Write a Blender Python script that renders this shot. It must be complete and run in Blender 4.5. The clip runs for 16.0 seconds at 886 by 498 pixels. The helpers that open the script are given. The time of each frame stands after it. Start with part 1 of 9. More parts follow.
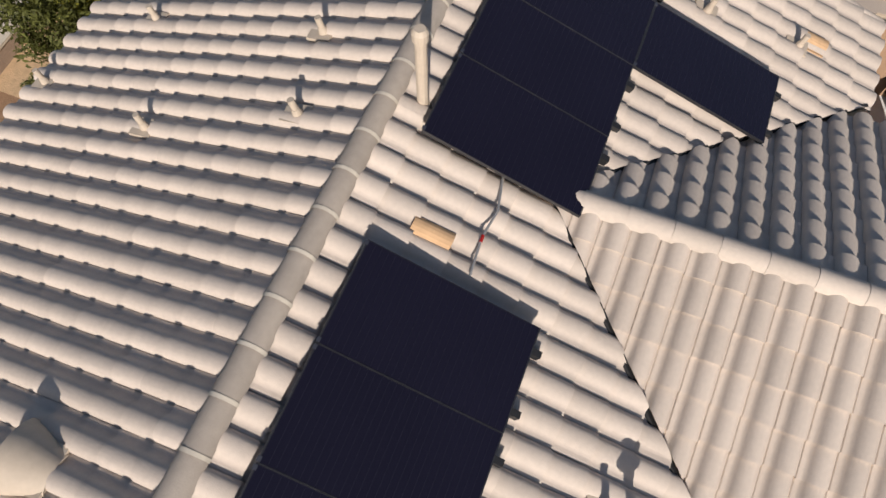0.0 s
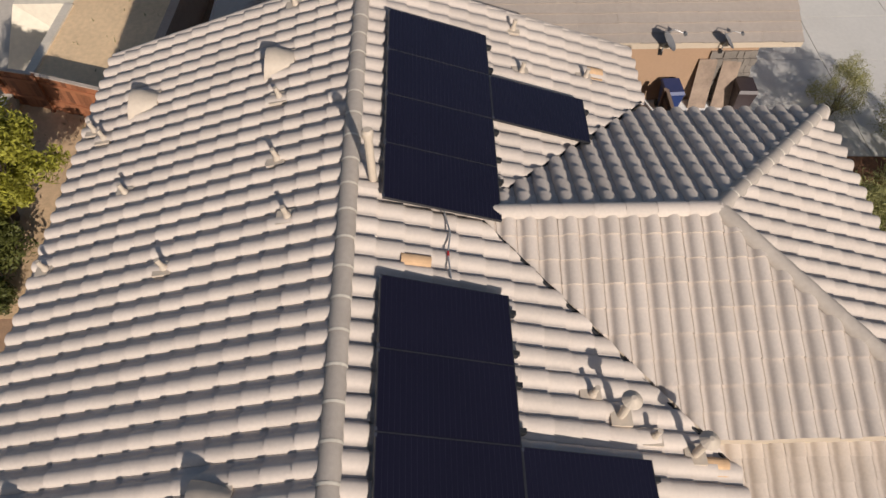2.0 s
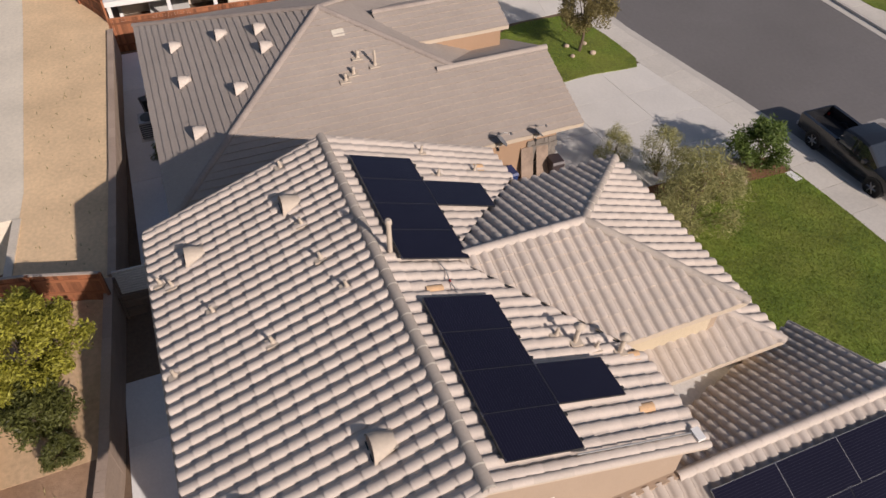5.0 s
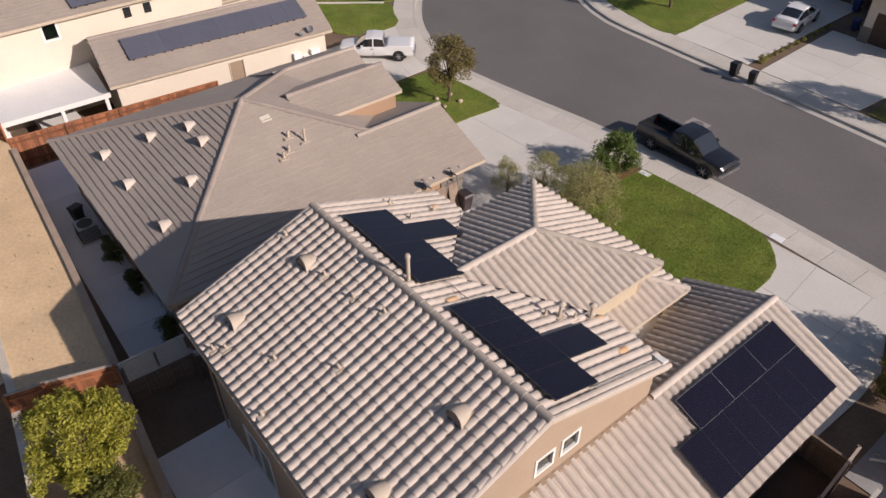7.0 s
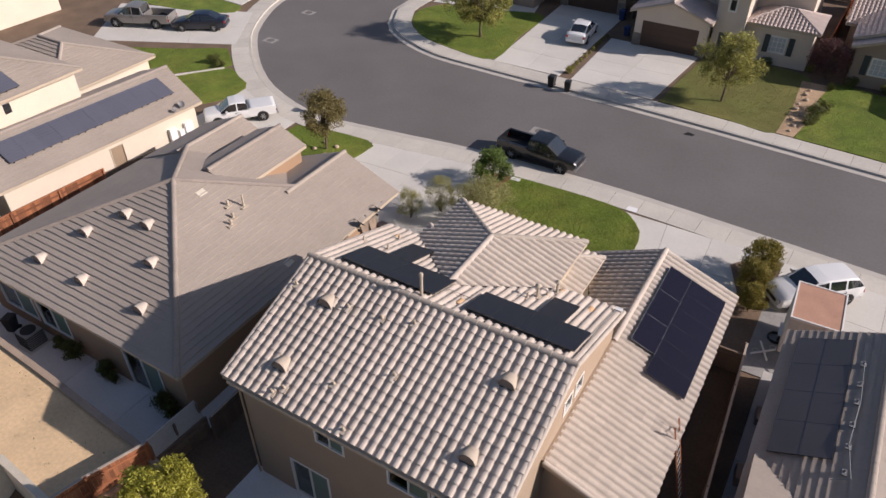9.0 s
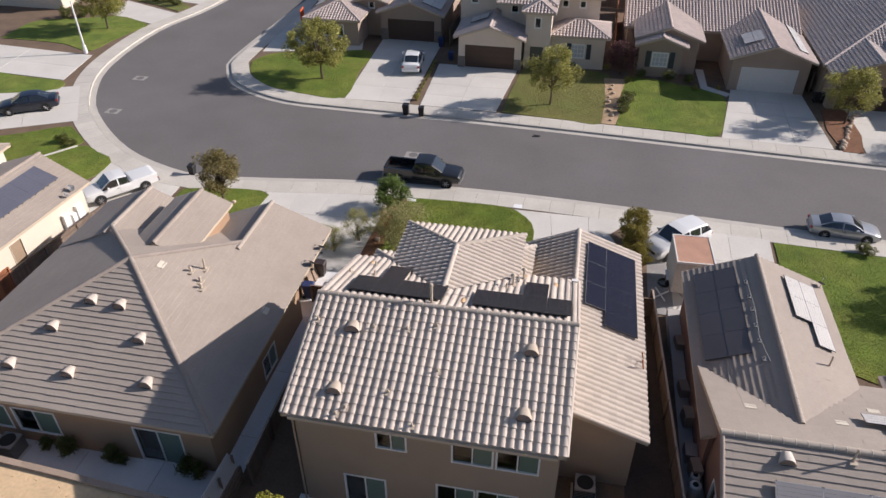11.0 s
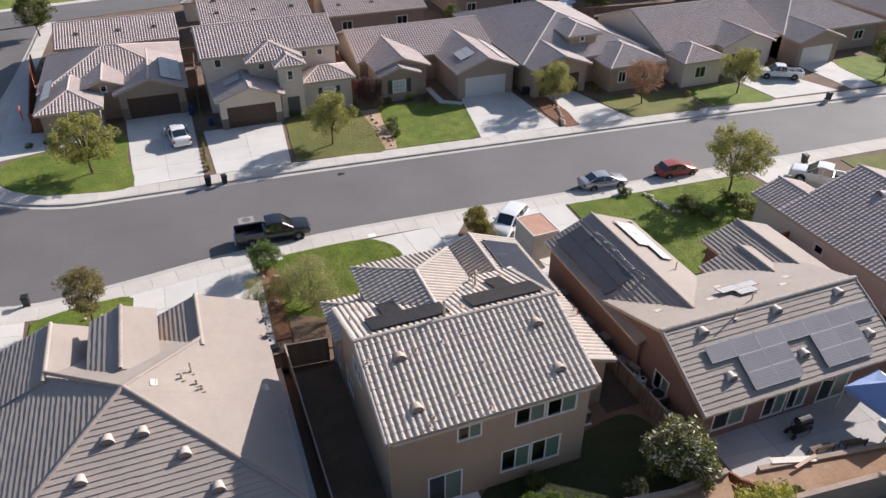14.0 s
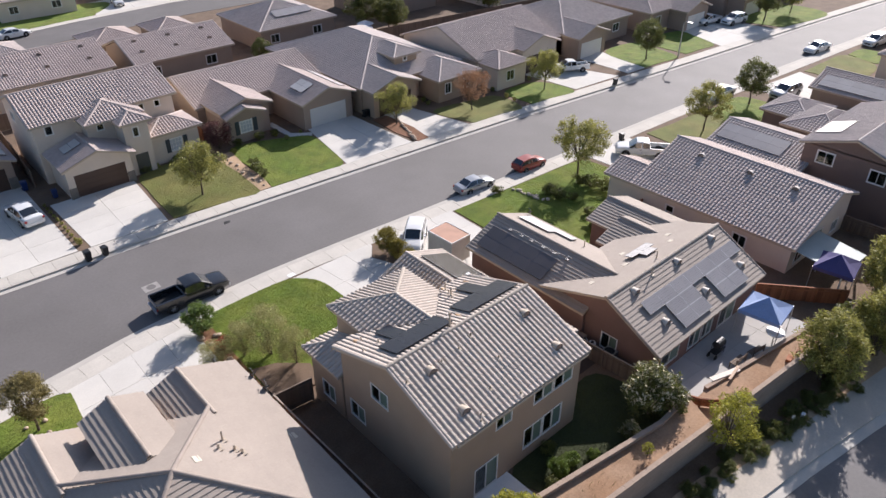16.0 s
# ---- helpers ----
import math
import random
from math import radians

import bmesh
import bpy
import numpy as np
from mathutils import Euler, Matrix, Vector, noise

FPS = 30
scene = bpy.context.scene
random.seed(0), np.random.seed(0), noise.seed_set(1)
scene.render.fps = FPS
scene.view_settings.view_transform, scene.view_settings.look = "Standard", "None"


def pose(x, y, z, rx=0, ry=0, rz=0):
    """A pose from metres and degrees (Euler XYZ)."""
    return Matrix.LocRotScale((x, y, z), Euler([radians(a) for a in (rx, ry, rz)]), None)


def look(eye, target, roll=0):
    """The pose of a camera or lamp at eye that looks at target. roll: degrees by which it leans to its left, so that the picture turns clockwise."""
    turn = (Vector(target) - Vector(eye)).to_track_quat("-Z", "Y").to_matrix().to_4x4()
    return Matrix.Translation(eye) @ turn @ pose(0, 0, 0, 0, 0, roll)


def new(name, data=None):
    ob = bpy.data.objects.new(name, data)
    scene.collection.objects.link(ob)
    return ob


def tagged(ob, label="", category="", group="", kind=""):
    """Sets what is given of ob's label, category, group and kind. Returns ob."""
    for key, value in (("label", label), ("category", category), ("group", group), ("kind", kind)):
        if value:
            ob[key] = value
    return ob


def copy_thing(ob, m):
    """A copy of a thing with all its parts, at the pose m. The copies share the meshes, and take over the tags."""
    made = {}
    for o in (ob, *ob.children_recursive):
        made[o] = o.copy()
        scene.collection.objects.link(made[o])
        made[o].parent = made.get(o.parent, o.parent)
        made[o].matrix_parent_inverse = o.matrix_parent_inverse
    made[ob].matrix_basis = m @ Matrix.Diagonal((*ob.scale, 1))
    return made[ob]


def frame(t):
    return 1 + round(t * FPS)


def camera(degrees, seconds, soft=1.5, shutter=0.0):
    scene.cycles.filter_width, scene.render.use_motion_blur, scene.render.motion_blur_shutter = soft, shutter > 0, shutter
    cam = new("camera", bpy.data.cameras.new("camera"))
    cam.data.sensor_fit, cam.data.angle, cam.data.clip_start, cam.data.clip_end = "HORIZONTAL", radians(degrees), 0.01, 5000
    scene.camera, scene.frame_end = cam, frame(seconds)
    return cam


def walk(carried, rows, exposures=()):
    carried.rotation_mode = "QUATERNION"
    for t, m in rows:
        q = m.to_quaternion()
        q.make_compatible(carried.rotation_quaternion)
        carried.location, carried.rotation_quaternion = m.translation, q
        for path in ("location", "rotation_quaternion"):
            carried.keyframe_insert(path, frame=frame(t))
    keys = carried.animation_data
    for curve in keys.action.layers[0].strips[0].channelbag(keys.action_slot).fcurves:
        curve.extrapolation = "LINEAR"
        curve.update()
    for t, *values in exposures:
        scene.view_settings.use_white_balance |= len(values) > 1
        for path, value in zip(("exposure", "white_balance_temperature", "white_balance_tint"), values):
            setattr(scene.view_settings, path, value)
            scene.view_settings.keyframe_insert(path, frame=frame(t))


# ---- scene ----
cam = camera(63.9, 16.0)
METRES, EYE, TILT, LEAN, TURN = 57.0, 13.0, -63.455, 0.146, 111.6
ROWS = [
    (0.0, 0.0, 0.0, 0.0, 0.0, 0.0, -0.0),
    (0.5, -0.0057, -0.0095, -0.0027, -2.52, 1.58, 4.96),
    (1.0, -0.012, -0.0198, -0.0058, -5.42, 3.44, 10.53),
    (1.5, -0.0203, -0.0308, -0.0097, -8.35, 5.17, 15.84),
    (2.0, -0.0301, -0.0429, -0.0134, -10.9, 6.38, 20.25),
    (2.5, -0.0415, -0.0549, -0.017, -13.0, 7.61, 23.75),
    (3.0, -0.0537, -0.0671, -0.0207, -14.66, 8.91, 26.4),
    (5.5, -0.1394, -0.1277, -0.0215, -26.17, 10.24, 41.3),
    (6.0, -0.1621, -0.1368, -0.0144, -29.91, 8.6, 44.78),
    (6.5, -0.1859, -0.1445, -0.0052, -34.07, 6.52, 48.17),
    (7.0, -0.2093, -0.1504, 0.006, -38.56, 3.91, 51.13),
    (7.5, -0.2377, -0.1561, 0.0231, -45.08, -0.49, 54.71),
    (8.0, -0.2554, -0.1585, 0.0373, -50.18, -4.27, 56.91),
    (8.5, -0.2843, -0.1598, 0.0657, -60.43, -12.34, 60.1),
    (9.0, -0.3037, -0.1578, 0.0896, -69.46, -19.68, 61.87),
    (11.5, -0.3752, -0.1301, 0.2545, -122.47, -64.16, 59.53),
    (12.0, -0.3764, -0.1205, 0.295, -130.93, -71.03, 56.66),
    (12.5, -0.3733, -0.1106, 0.3361, -138.16, -76.64, 53.31),
    (13.0, -0.3665, -0.1003, 0.3782, -144.34, -81.08, 49.59),
    (13.5, -0.3552, -0.09, 0.4207, -149.49, -84.54, 45.61),
    (14.0, -0.339, -0.0798, 0.4628, -153.99, -87.26, 41.47),
    (14.5, -0.318, -0.0707, 0.5041, -157.92, -89.44, 37.14),
    (15.0, -0.291, -0.0623, 0.5436, -161.43, -91.28, 32.66),
    (15.5, -0.2581, -0.0546, 0.5808, -164.74, -92.71, 27.96),
    (16.0, -0.2212, -0.0484, 0.6151, -167.7, -93.74, 23.26),
]
LIGHT = [(0.0, -0.08, 6450, 12), (3.0, -0.17, 6470, 13), (6.0, -0.15, 6540, 19), (9.0, 0.02, 6370, 18), (12.5, 0.37, 6110, 14), (16.0, 0.58, 6050, 15)]
walk(cam, [(t, pose(0, 0, EYE, TILT, LEAN, TURN) @ pose(METRES * x, METRES * y, METRES * z, 90 + pitch, roll, yaw)) for t, x, y, z, yaw, pitch, roll in ROWS], LIGHT)

# world light
SUN_AZ, SUN_EL = 20.2, 27.7     # degrees: anticlockwise from +x, and above the horizon
world = bpy.data.worlds.new("sky")
scene.world = world
world.use_nodes = True
wn = world.node_tree.nodes
sky = wn.new("ShaderNodeTexSky")
sky.sky_type, sky.sun_disc = "NISHITA", False
sky.sun_elevation, sky.sun_rotation = radians(SUN_EL), radians(90 - SUN_AZ)
sky.air_density, sky.dust_density, sky.ozone_density = 1.0, 1.4, 1.6
world.node_tree.links.new(sky.outputs[0], wn["Background"].inputs[0])
wn["Background"].inputs[1].default_value = 0.078
sun_data = bpy.data.lights.new("sun", "SUN")
sun_data.energy, sun_data.angle, sun_data.color = 5.0, radians(0.55), (1.0, 0.915, 0.82)
sun = new("sun", sun_data)
SUN_DIR = Vector((math.cos(radians(SUN_AZ)) * math.cos(radians(SUN_EL)), math.sin(radians(SUN_AZ)) * math.cos(radians(SUN_EL)), math.sin(radians(SUN_EL))))
sun.matrix_basis = look(SUN_DIR * 60, (0, 0, 0))

# ---- materials ----
def mat(name, col, rough=0.8, metal=0.0, var=0.15, vscale=0.6, fine=0.12, fscale=14.0, bump=0.0, bscale=60.0, island=0.0, each=0.0, spec=0.5, trans=0.0, tint=None, coat=0.0, thin=0.0):
    m = bpy.data.materials.new(name)
    m.use_nodes = True
    nt = m.node_tree
    N, L = nt.nodes, nt.links
    p = N["Principled BSDF"]
    p.inputs["Roughness"].default_value = rough
    p.inputs["Metallic"].default_value = metal
    p.inputs["Specular IOR Level"].default_value = spec
    p.inputs["Transmission Weight"].default_value = trans
    p.inputs["Coat Weight"].default_value = coat
    geo = N.new("ShaderNodeNewGeometry")

    def tex(scale, detail):
        t = N.new("ShaderNodeTexNoise")
        t.inputs["Scale"].default_value = scale
        t.inputs["Detail"].default_value = detail
        L.new(geo.outputs["Position"], t.inputs["Vector"])
        return t.outputs["Fac"]

    def term(out, amount):
        a = N.new("ShaderNodeMath")
        a.operation = "MULTIPLY_ADD"
        L.new(out, a.inputs[0])
        a.inputs[1].default_value, a.inputs[2].default_value = amount * 2, -amount
        return a.outputs[0]

    terms = []
    if var:
        terms.append(term(tex(vscale, 5.0), var * 1.8))
    if fine:
        terms.append(term(tex(fscale, 4.0), fine * 1.6))
    if island:
        terms.append(term(geo.outputs["Random Per Island"], island))
    if each:
        terms.append(term(N.new("ShaderNodeObjectInfo").outputs["Random"], each))
    total = None
    for t in terms:
        if total is None:
            total = t
        else:
            a = N.new("ShaderNodeMath")
            L.new(total, a.inputs[0]), L.new(t, a.inputs[1])
            total = a.outputs[0]
    if total is None:
        p.inputs["Base Color"].default_value = (*col, 1)
    else:
        a = N.new("ShaderNodeMath")
        a.inputs[1].default_value = 1.0
        L.new(total, a.inputs[0])
        mix = N.new("ShaderNodeVectorMath")
        mix.operation = "SCALE"
        mix.inputs[0].default_value = col
        if tint:                       # a second colour in large soft patches
            two = N.new("ShaderNodeMix")
            two.data_type = "RGBA"
            two.inputs[6].default_value, two.inputs[7].default_value = (*col, 1), (*tint, 1)
            ramp = N.new("ShaderNodeMapRange")
            ramp.inputs[1].default_value, ramp.inputs[2].default_value = 0.42, 0.62
            L.new(tex(vscale * 0.55, 6.0), ramp.inputs[0])
            L.new(ramp.outputs[0], two.inputs[0])
            L.new(two.outputs[2], mix.inputs[0])
        L.new(a.outputs[0], mix.inputs["Scale"])
        L.new(mix.outputs[0], p.inputs["Base Color"])
    if thin:                           # light passes through leaves
        back = N.new("ShaderNodeBsdfTranslucent")
        blend = N.new("ShaderNodeMixShader")
        blend.inputs[0].default_value = thin
        L.new(p.inputs["Base Color"].links[0].from_socket, back.inputs["Color"])
        L.new(p.outputs[0], blend.inputs[1]), L.new(back.outputs[0], blend.inputs[2])
        L.new(blend.outputs[0], N["Material Output"].inputs[0])
    if bump:
        b = N.new("ShaderNodeBump")
        b.inputs["Strength"].default_value = bump
        b.inputs["Distance"].default_value = 0.02
        L.new(tex(bscale, 3.0), b.inputs["Height"])
        L.new(b.outputs[0], p.inputs["Normal"])
    return m


M_TILE = mat("sand_concrete_tile", (0.525, 0.452, 0.385), 0.85, var=0.07, vscale=0.5, fine=0.06, fscale=22, bump=0.15, bscale=90, island=0.07, each=0.07)
M_CAP = mat("grey_ridge_tile", (0.40, 0.345, 0.29), 0.85, var=0.1, vscale=1.5, fine=0.08, bump=0.15, island=0.06, each=0.06)
M_MORTAR = mat("cream_mortar", (0.62, 0.56, 0.46), 0.9, var=0.1, vscale=3)
M_FLAT = mat("brown_grey_flat_tile", (0.385, 0.326, 0.275), 0.85, var=0.09, vscale=0.35, fine=0.06, fscale=9, bump=0.12, island=0.022)
M_FLATCAP = mat("brown_grey_hip_tile", (0.33, 0.275, 0.235), 0.85, var=0.1, island=0.06)
M_TILE2 = mat("brown_barrel_tile", (0.50, 0.415, 0.375), 0.85, var=0.08, vscale=0.4, fine=0.06, island=0.07)
M_TILE3 = mat("grey_brown_barrel_tile", (0.48, 0.415, 0.385), 0.85, var=0.08, vscale=0.4, fine=0.06, island=0.07)
M_STUCCO = mat("tan_stucco", (0.385, 0.29, 0.208), 0.9, var=0.05, vscale=0.8, fine=0.05, fscale=30, bump=0.35, bscale=120)
M_STUCCO_W = mat("orange_tan_stucco", (0.37, 0.24, 0.15), 0.9, var=0.06, vscale=0.8, fine=0.05, bump=0.35, bscale=120)
M_STUCCO_DARK = mat("dark_brown_stucco", (0.21, 0.145, 0.12), 0.9, var=0.06, vscale=0.8, fine=0.05, bump=0.35, bscale=120)
M_STUCCO_RED = mat("terracotta_stucco", (0.225, 0.135, 0.108), 0.9, var=0.06, vscale=0.8, fine=0.05, bump=0.35, bscale=120)
M_STUCCO_CREAM = mat("cream_stucco", (0.68, 0.60, 0.49), 0.9, var=0.05, fine=0.05, bump=0.3, bscale=120)
M_STUCCO_GREY = mat("grey_brown_stucco", (0.36, 0.275, 0.215), 0.9, var=0.06, fine=0.05, bump=0.3, bscale=120)
M_STUCCO_WHITE = mat("pale_stucco", (0.66, 0.565, 0.47), 0.9, var=0.06, fine=0.05, bump=0.3, bscale=120)
# Paler copy of the tan stucco for east walls, sunlight in its colour
M_STUCCO_LIT = mat("sunlit_tan_stucco", (0.52, 0.43, 0.30), 0.9, var=0.05, fine=0.05, bump=0.3, bscale=120)
M_FASCIA = mat("tan_fascia", (0.50, 0.41, 0.31), 0.7, var=0.06, fine=0.05)
M_WHITE = mat("white_vinyl", (0.78, 0.76, 0.72), 0.45, var=0.03, fine=0.03)
M_GLASS = mat("window_glass", (0.55, 0.62, 0.58), 0.03, var=0, fine=0, trans=1.0)
M_SCREEN = mat("grey_green_insect_screen", (0.13, 0.185, 0.145), 0.35, var=0.05, fine=0.05)
# Dark colour standing for unlit space behind windows and in an entry
M_DARKROOM = mat("unlit_interior_tone", (0.10, 0.10, 0.085), 0.9, var=0.1)
M_CELL = mat("solar_cell_glass", (0.010, 0.009, 0.019), 0.16, var=0.10, vscale=1.0, fine=0.0, each=0.06, spec=0.34)
M_PVFRAME = mat("black_panel_frame", (0.15, 0.15, 0.17), 0.35, metal=0.8, var=0.0, fine=0.05)
M_BUSBAR = mat("cell_gap_line", (0.012, 0.011, 0.021), 0.3, var=0, fine=0)
M_CLIP = mat("dull_aluminium", (0.28, 0.28, 0.28), 0.5, metal=0.7, var=0.05)
M_ASPHALT = mat("worn_asphalt", (0.150, 0.139, 0.132), 0.78, var=0.10, vscale=0.22, fine=0.10, fscale=5, bump=0.3, bscale=150, tint=(0.168, 0.156, 0.150))
M_CONC = mat("pale_concrete", (0.63, 0.60, 0.545), 0.88, var=0.07, vscale=0.45, fine=0.05, fscale=8, bump=0.1, bscale=100, each=0.04)
M_PAVE = mat("pavement_concrete", (0.575, 0.535, 0.47), 0.9, var=0.1, vscale=0.5, fine=0.07, fscale=8, bump=0.1, bscale=100, each=0.05)
M_PAVEBACK = mat("tan_back_pavement", (0.52, 0.46, 0.385), 0.9, var=0.14, vscale=0.5, fine=0.09, fscale=8, bump=0.1, bscale=100)
M_COVER = mat("grey_green_patio_sheet", (0.36, 0.41, 0.40), 0.6, var=0.08)
M_KERB = mat("kerb_concrete", (0.52, 0.485, 0.43), 0.9, var=0.1, vscale=0.8, fine=0.07)
M_GREYCONC = mat("grey_patio_concrete", (0.78, 0.775, 0.76), 0.9, var=0.1, vscale=0.4, fine=0.06, each=0.05)
M_LAWN = mat("lawn_grass", (0.125, 0.18, 0.019), 0.95, var=0.30, vscale=0.8, fine=0.40, fscale=9, bump=0.9, bscale=45, tint=(0.17, 0.20, 0.03))
M_DRYLAWN = mat("dry_lawn", (0.175, 0.165, 0.045), 0.95, var=0.25, vscale=0.5, fine=0.3, fscale=11, bump=0.9, bscale=45, tint=(0.15, 0.165, 0.04))
# Pale block colour with the sun on caps and west walls in it
M_BLOCKLIT = mat("pale_sunlit_block", (0.60, 0.53, 0.43), 0.9, var=0.12, vscale=1.2, fine=0.08, each=0.05)
M_VERGE = mat("pale_dusty_verge", (0.70, 0.62, 0.49), 0.95, var=0.12, vscale=0.5, fine=0.1, fscale=7, bump=0.3, bscale=30)
M_DIRT = mat("sandy_dirt", (0.73, 0.525, 0.31), 0.95, var=0.16, vscale=0.5, fine=0.14, fscale=7, bump=0.5, bscale=30, tint=(0.66, 0.475, 0.28))
M_OCHRE = mat("ochre_verge_soil", (0.46, 0.32, 0.20), 0.95, var=0.2, vscale=0.7, fine=0.2, fscale=7, bump=0.5, bscale=30)
M_BED = mat("orange_brown_bed_soil", (0.36, 0.232, 0.145), 0.95, var=0.22, vscale=0.7, fine=0.2, fscale=7, bump=0.6, bscale=30, tint=(0.31, 0.185, 0.105))
M_DARKCONC = mat("dull_patio_concrete", (0.46, 0.44, 0.415), 0.9, var=0.14, vscale=0.5, fine=0.08, each=0.05)
M_BARE = mat("dark_soil", (0.171, 0.116, 0.077), 0.95, var=0.25, vscale=0.6, fine=0.2, fscale=9, bump=0.6, bscale=25)
M_MULCH = mat("red_brown_mulch", (0.20, 0.095, 0.05), 0.95, var=0.2, vscale=2, fine=0.35, fscale=18, bump=0.9, bscale=30)
M_FENCE = mat("red_brown_cedar", (0.26, 0.10, 0.045), 0.8, var=0.15, vscale=0.9, fine=0.15, fscale=12, bump=0.2, island=0.3, each=0.4)
M_FENCE2 = mat("grey_brown_fence_wood", (0.17, 0.125, 0.095), 0.85, var=0.15, fine=0.15, bump=0.2, island=0.2, each=0.2)
M_BLOCK = mat("tan_block_wall", (0.37, 0.28, 0.215), 0.92, var=0.1, vscale=0.8, fine=0.1, bump=0.3, each=0.07, island=0.06)
M_BARK = mat("grey_brown_bark", (0.13, 0.095, 0.065), 0.95, var=0.2, vscale=5, fine=0.25, fscale=25, bump=0.6, bscale=40)
M_LEAF = mat("olive_green_leaf", (0.33, 0.315, 0.085), 0.6, var=0.15, vscale=1.2, fine=0, island=0.45, thin=0.4)
M_LEAF_Y = mat("yellow_green_leaf", (0.36, 0.345, 0.05), 0.6, var=0.15, vscale=1.2, fine=0, island=0.45, thin=0.4)
M_LEAF_D = mat("dark_green_leaf", (0.135, 0.145, 0.038), 0.55, var=0.15, vscale=1.2, fine=0, island=0.4, thin=0.4)
M_LEAF_G = mat("silver_green_leaf", (0.35, 0.335, 0.135), 0.7, var=0.15, vscale=1.2, fine=0, island=0.35, thin=0.4)
M_LEAF_R = mat("russet_leaf", (0.36, 0.205, 0.115), 0.7, var=0.15, vscale=1.2, fine=0, island=0.4, thin=0.4)
M_LEAF_P = mat("dull_purple_leaf", (0.14, 0.065, 0.065), 0.7, var=0.15, fine=0, island=0.4, thin=0.4)
M_BLOOM = mat("white_blossom", (0.64, 0.57, 0.38), 0.7, var=0.05, fine=0, island=0.1)
M_METAL = mat("galvanised_metal", (0.48, 0.47, 0.45), 0.45, metal=0.7, var=0.1)
M_VENT = mat("tan_painted_vent", (0.50, 0.42, 0.33), 0.7, var=0.08, fine=0.08)
M_DARK = mat("black_plastic", (0.018, 0.018, 0.019), 0.5, var=0.1)
M_TYRE = mat("tyre_rubber", (0.016, 0.016, 0.016), 0.85, var=0.05)
M_RIM = mat("alloy_rim", (0.45, 0.45, 0.46), 0.3, metal=0.85, var=0.02)
M_CARGLASS = mat("dark_car_glass", (0.018, 0.022, 0.026), 0.04, var=0, fine=0, spec=1.0, coat=1.0)
M_LAMP = mat("clear_headlamp", (0.30, 0.30, 0.30), 0.12, var=0, fine=0)
M_REDLAMP = mat("red_tail_lamp", (0.35, 0.012, 0.01), 0.2, var=0, fine=0)
M_BLUEBIN = mat("blue_bin_plastic", (0.015, 0.035, 0.13), 0.5, var=0.05)
M_GARDOOR = mat("dark_brown_garage_door", (0.075, 0.042, 0.028), 0.6, var=0.06)
M_WHITEDOOR = mat("white_garage_door", (0.66, 0.64, 0.60), 0.5, var=0.03)
M_STONE = mat("grey_stone_veneer", (0.19, 0.165, 0.14), 0.9, var=0.2, vscale=3, island=0.25)
M_SHUTTER = mat("dark_blue_grey_shutter", (0.045, 0.055, 0.062), 0.6, var=0.05)
# Grey base colour stands for hazy sky mirrored in dark cells
M_PVGREY = mat("sky_sheen_solar_glass", (0.31, 0.292, 0.29), 0.24, var=0.08, vscale=0.8, fine=0, each=0.06, spec=0.6)
# Near-white base colour holds the sun's glare on the panel glass
M_PVGLARE = mat("glare_pale_solar_glass", (0.54, 0.515, 0.49), 0.4, var=0.08, fine=0, each=0.05)
M_PVBLUE = mat("blue_grey_solar_glass", (0.115, 0.118, 0.15), 0.35, var=0.06, vscale=0.8, fine=0, each=0.04)
M_CANVAS = mat("blue_canopy_fabric", (0.27, 0.36, 0.58), 0.8, var=0.1)
M_CANVASW = mat("white_canopy_fabric", (0.72, 0.72, 0.74), 0.8, var=0.05)
M_RUST = mat("faded_red_trailer_top", (0.48, 0.27, 0.185), 0.7, var=0.12, vscale=1.5)
M_ROCK = mat("tan_rock", (0.40, 0.31, 0.23), 0.9, var=0.2, vscale=3, each=0.2, island=0.2)
M_SHEET = mat("white_patio_cover", (0.80, 0.79, 0.77), 0.5, var=0.04)


# ---- geometry helpers ----
WORLD = {}


def put(ob, parent=None):
    if parent is not None:
        ob.parent = parent
        ob.matrix_parent_inverse = WORLD[parent].inverted()
    WORLD[ob] = Matrix.Identity(4)
    return ob


def thing(name, at, label, category, group="", kind=""):
    """An Empty at a thing's base, under which its parts go."""
    e = new(name)
    e.empty_display_size = 0.3
    e.matrix_basis = Matrix.Translation(at)
    WORLD[e] = Matrix.Translation(at)
    return tagged(e, label, category, group, kind)


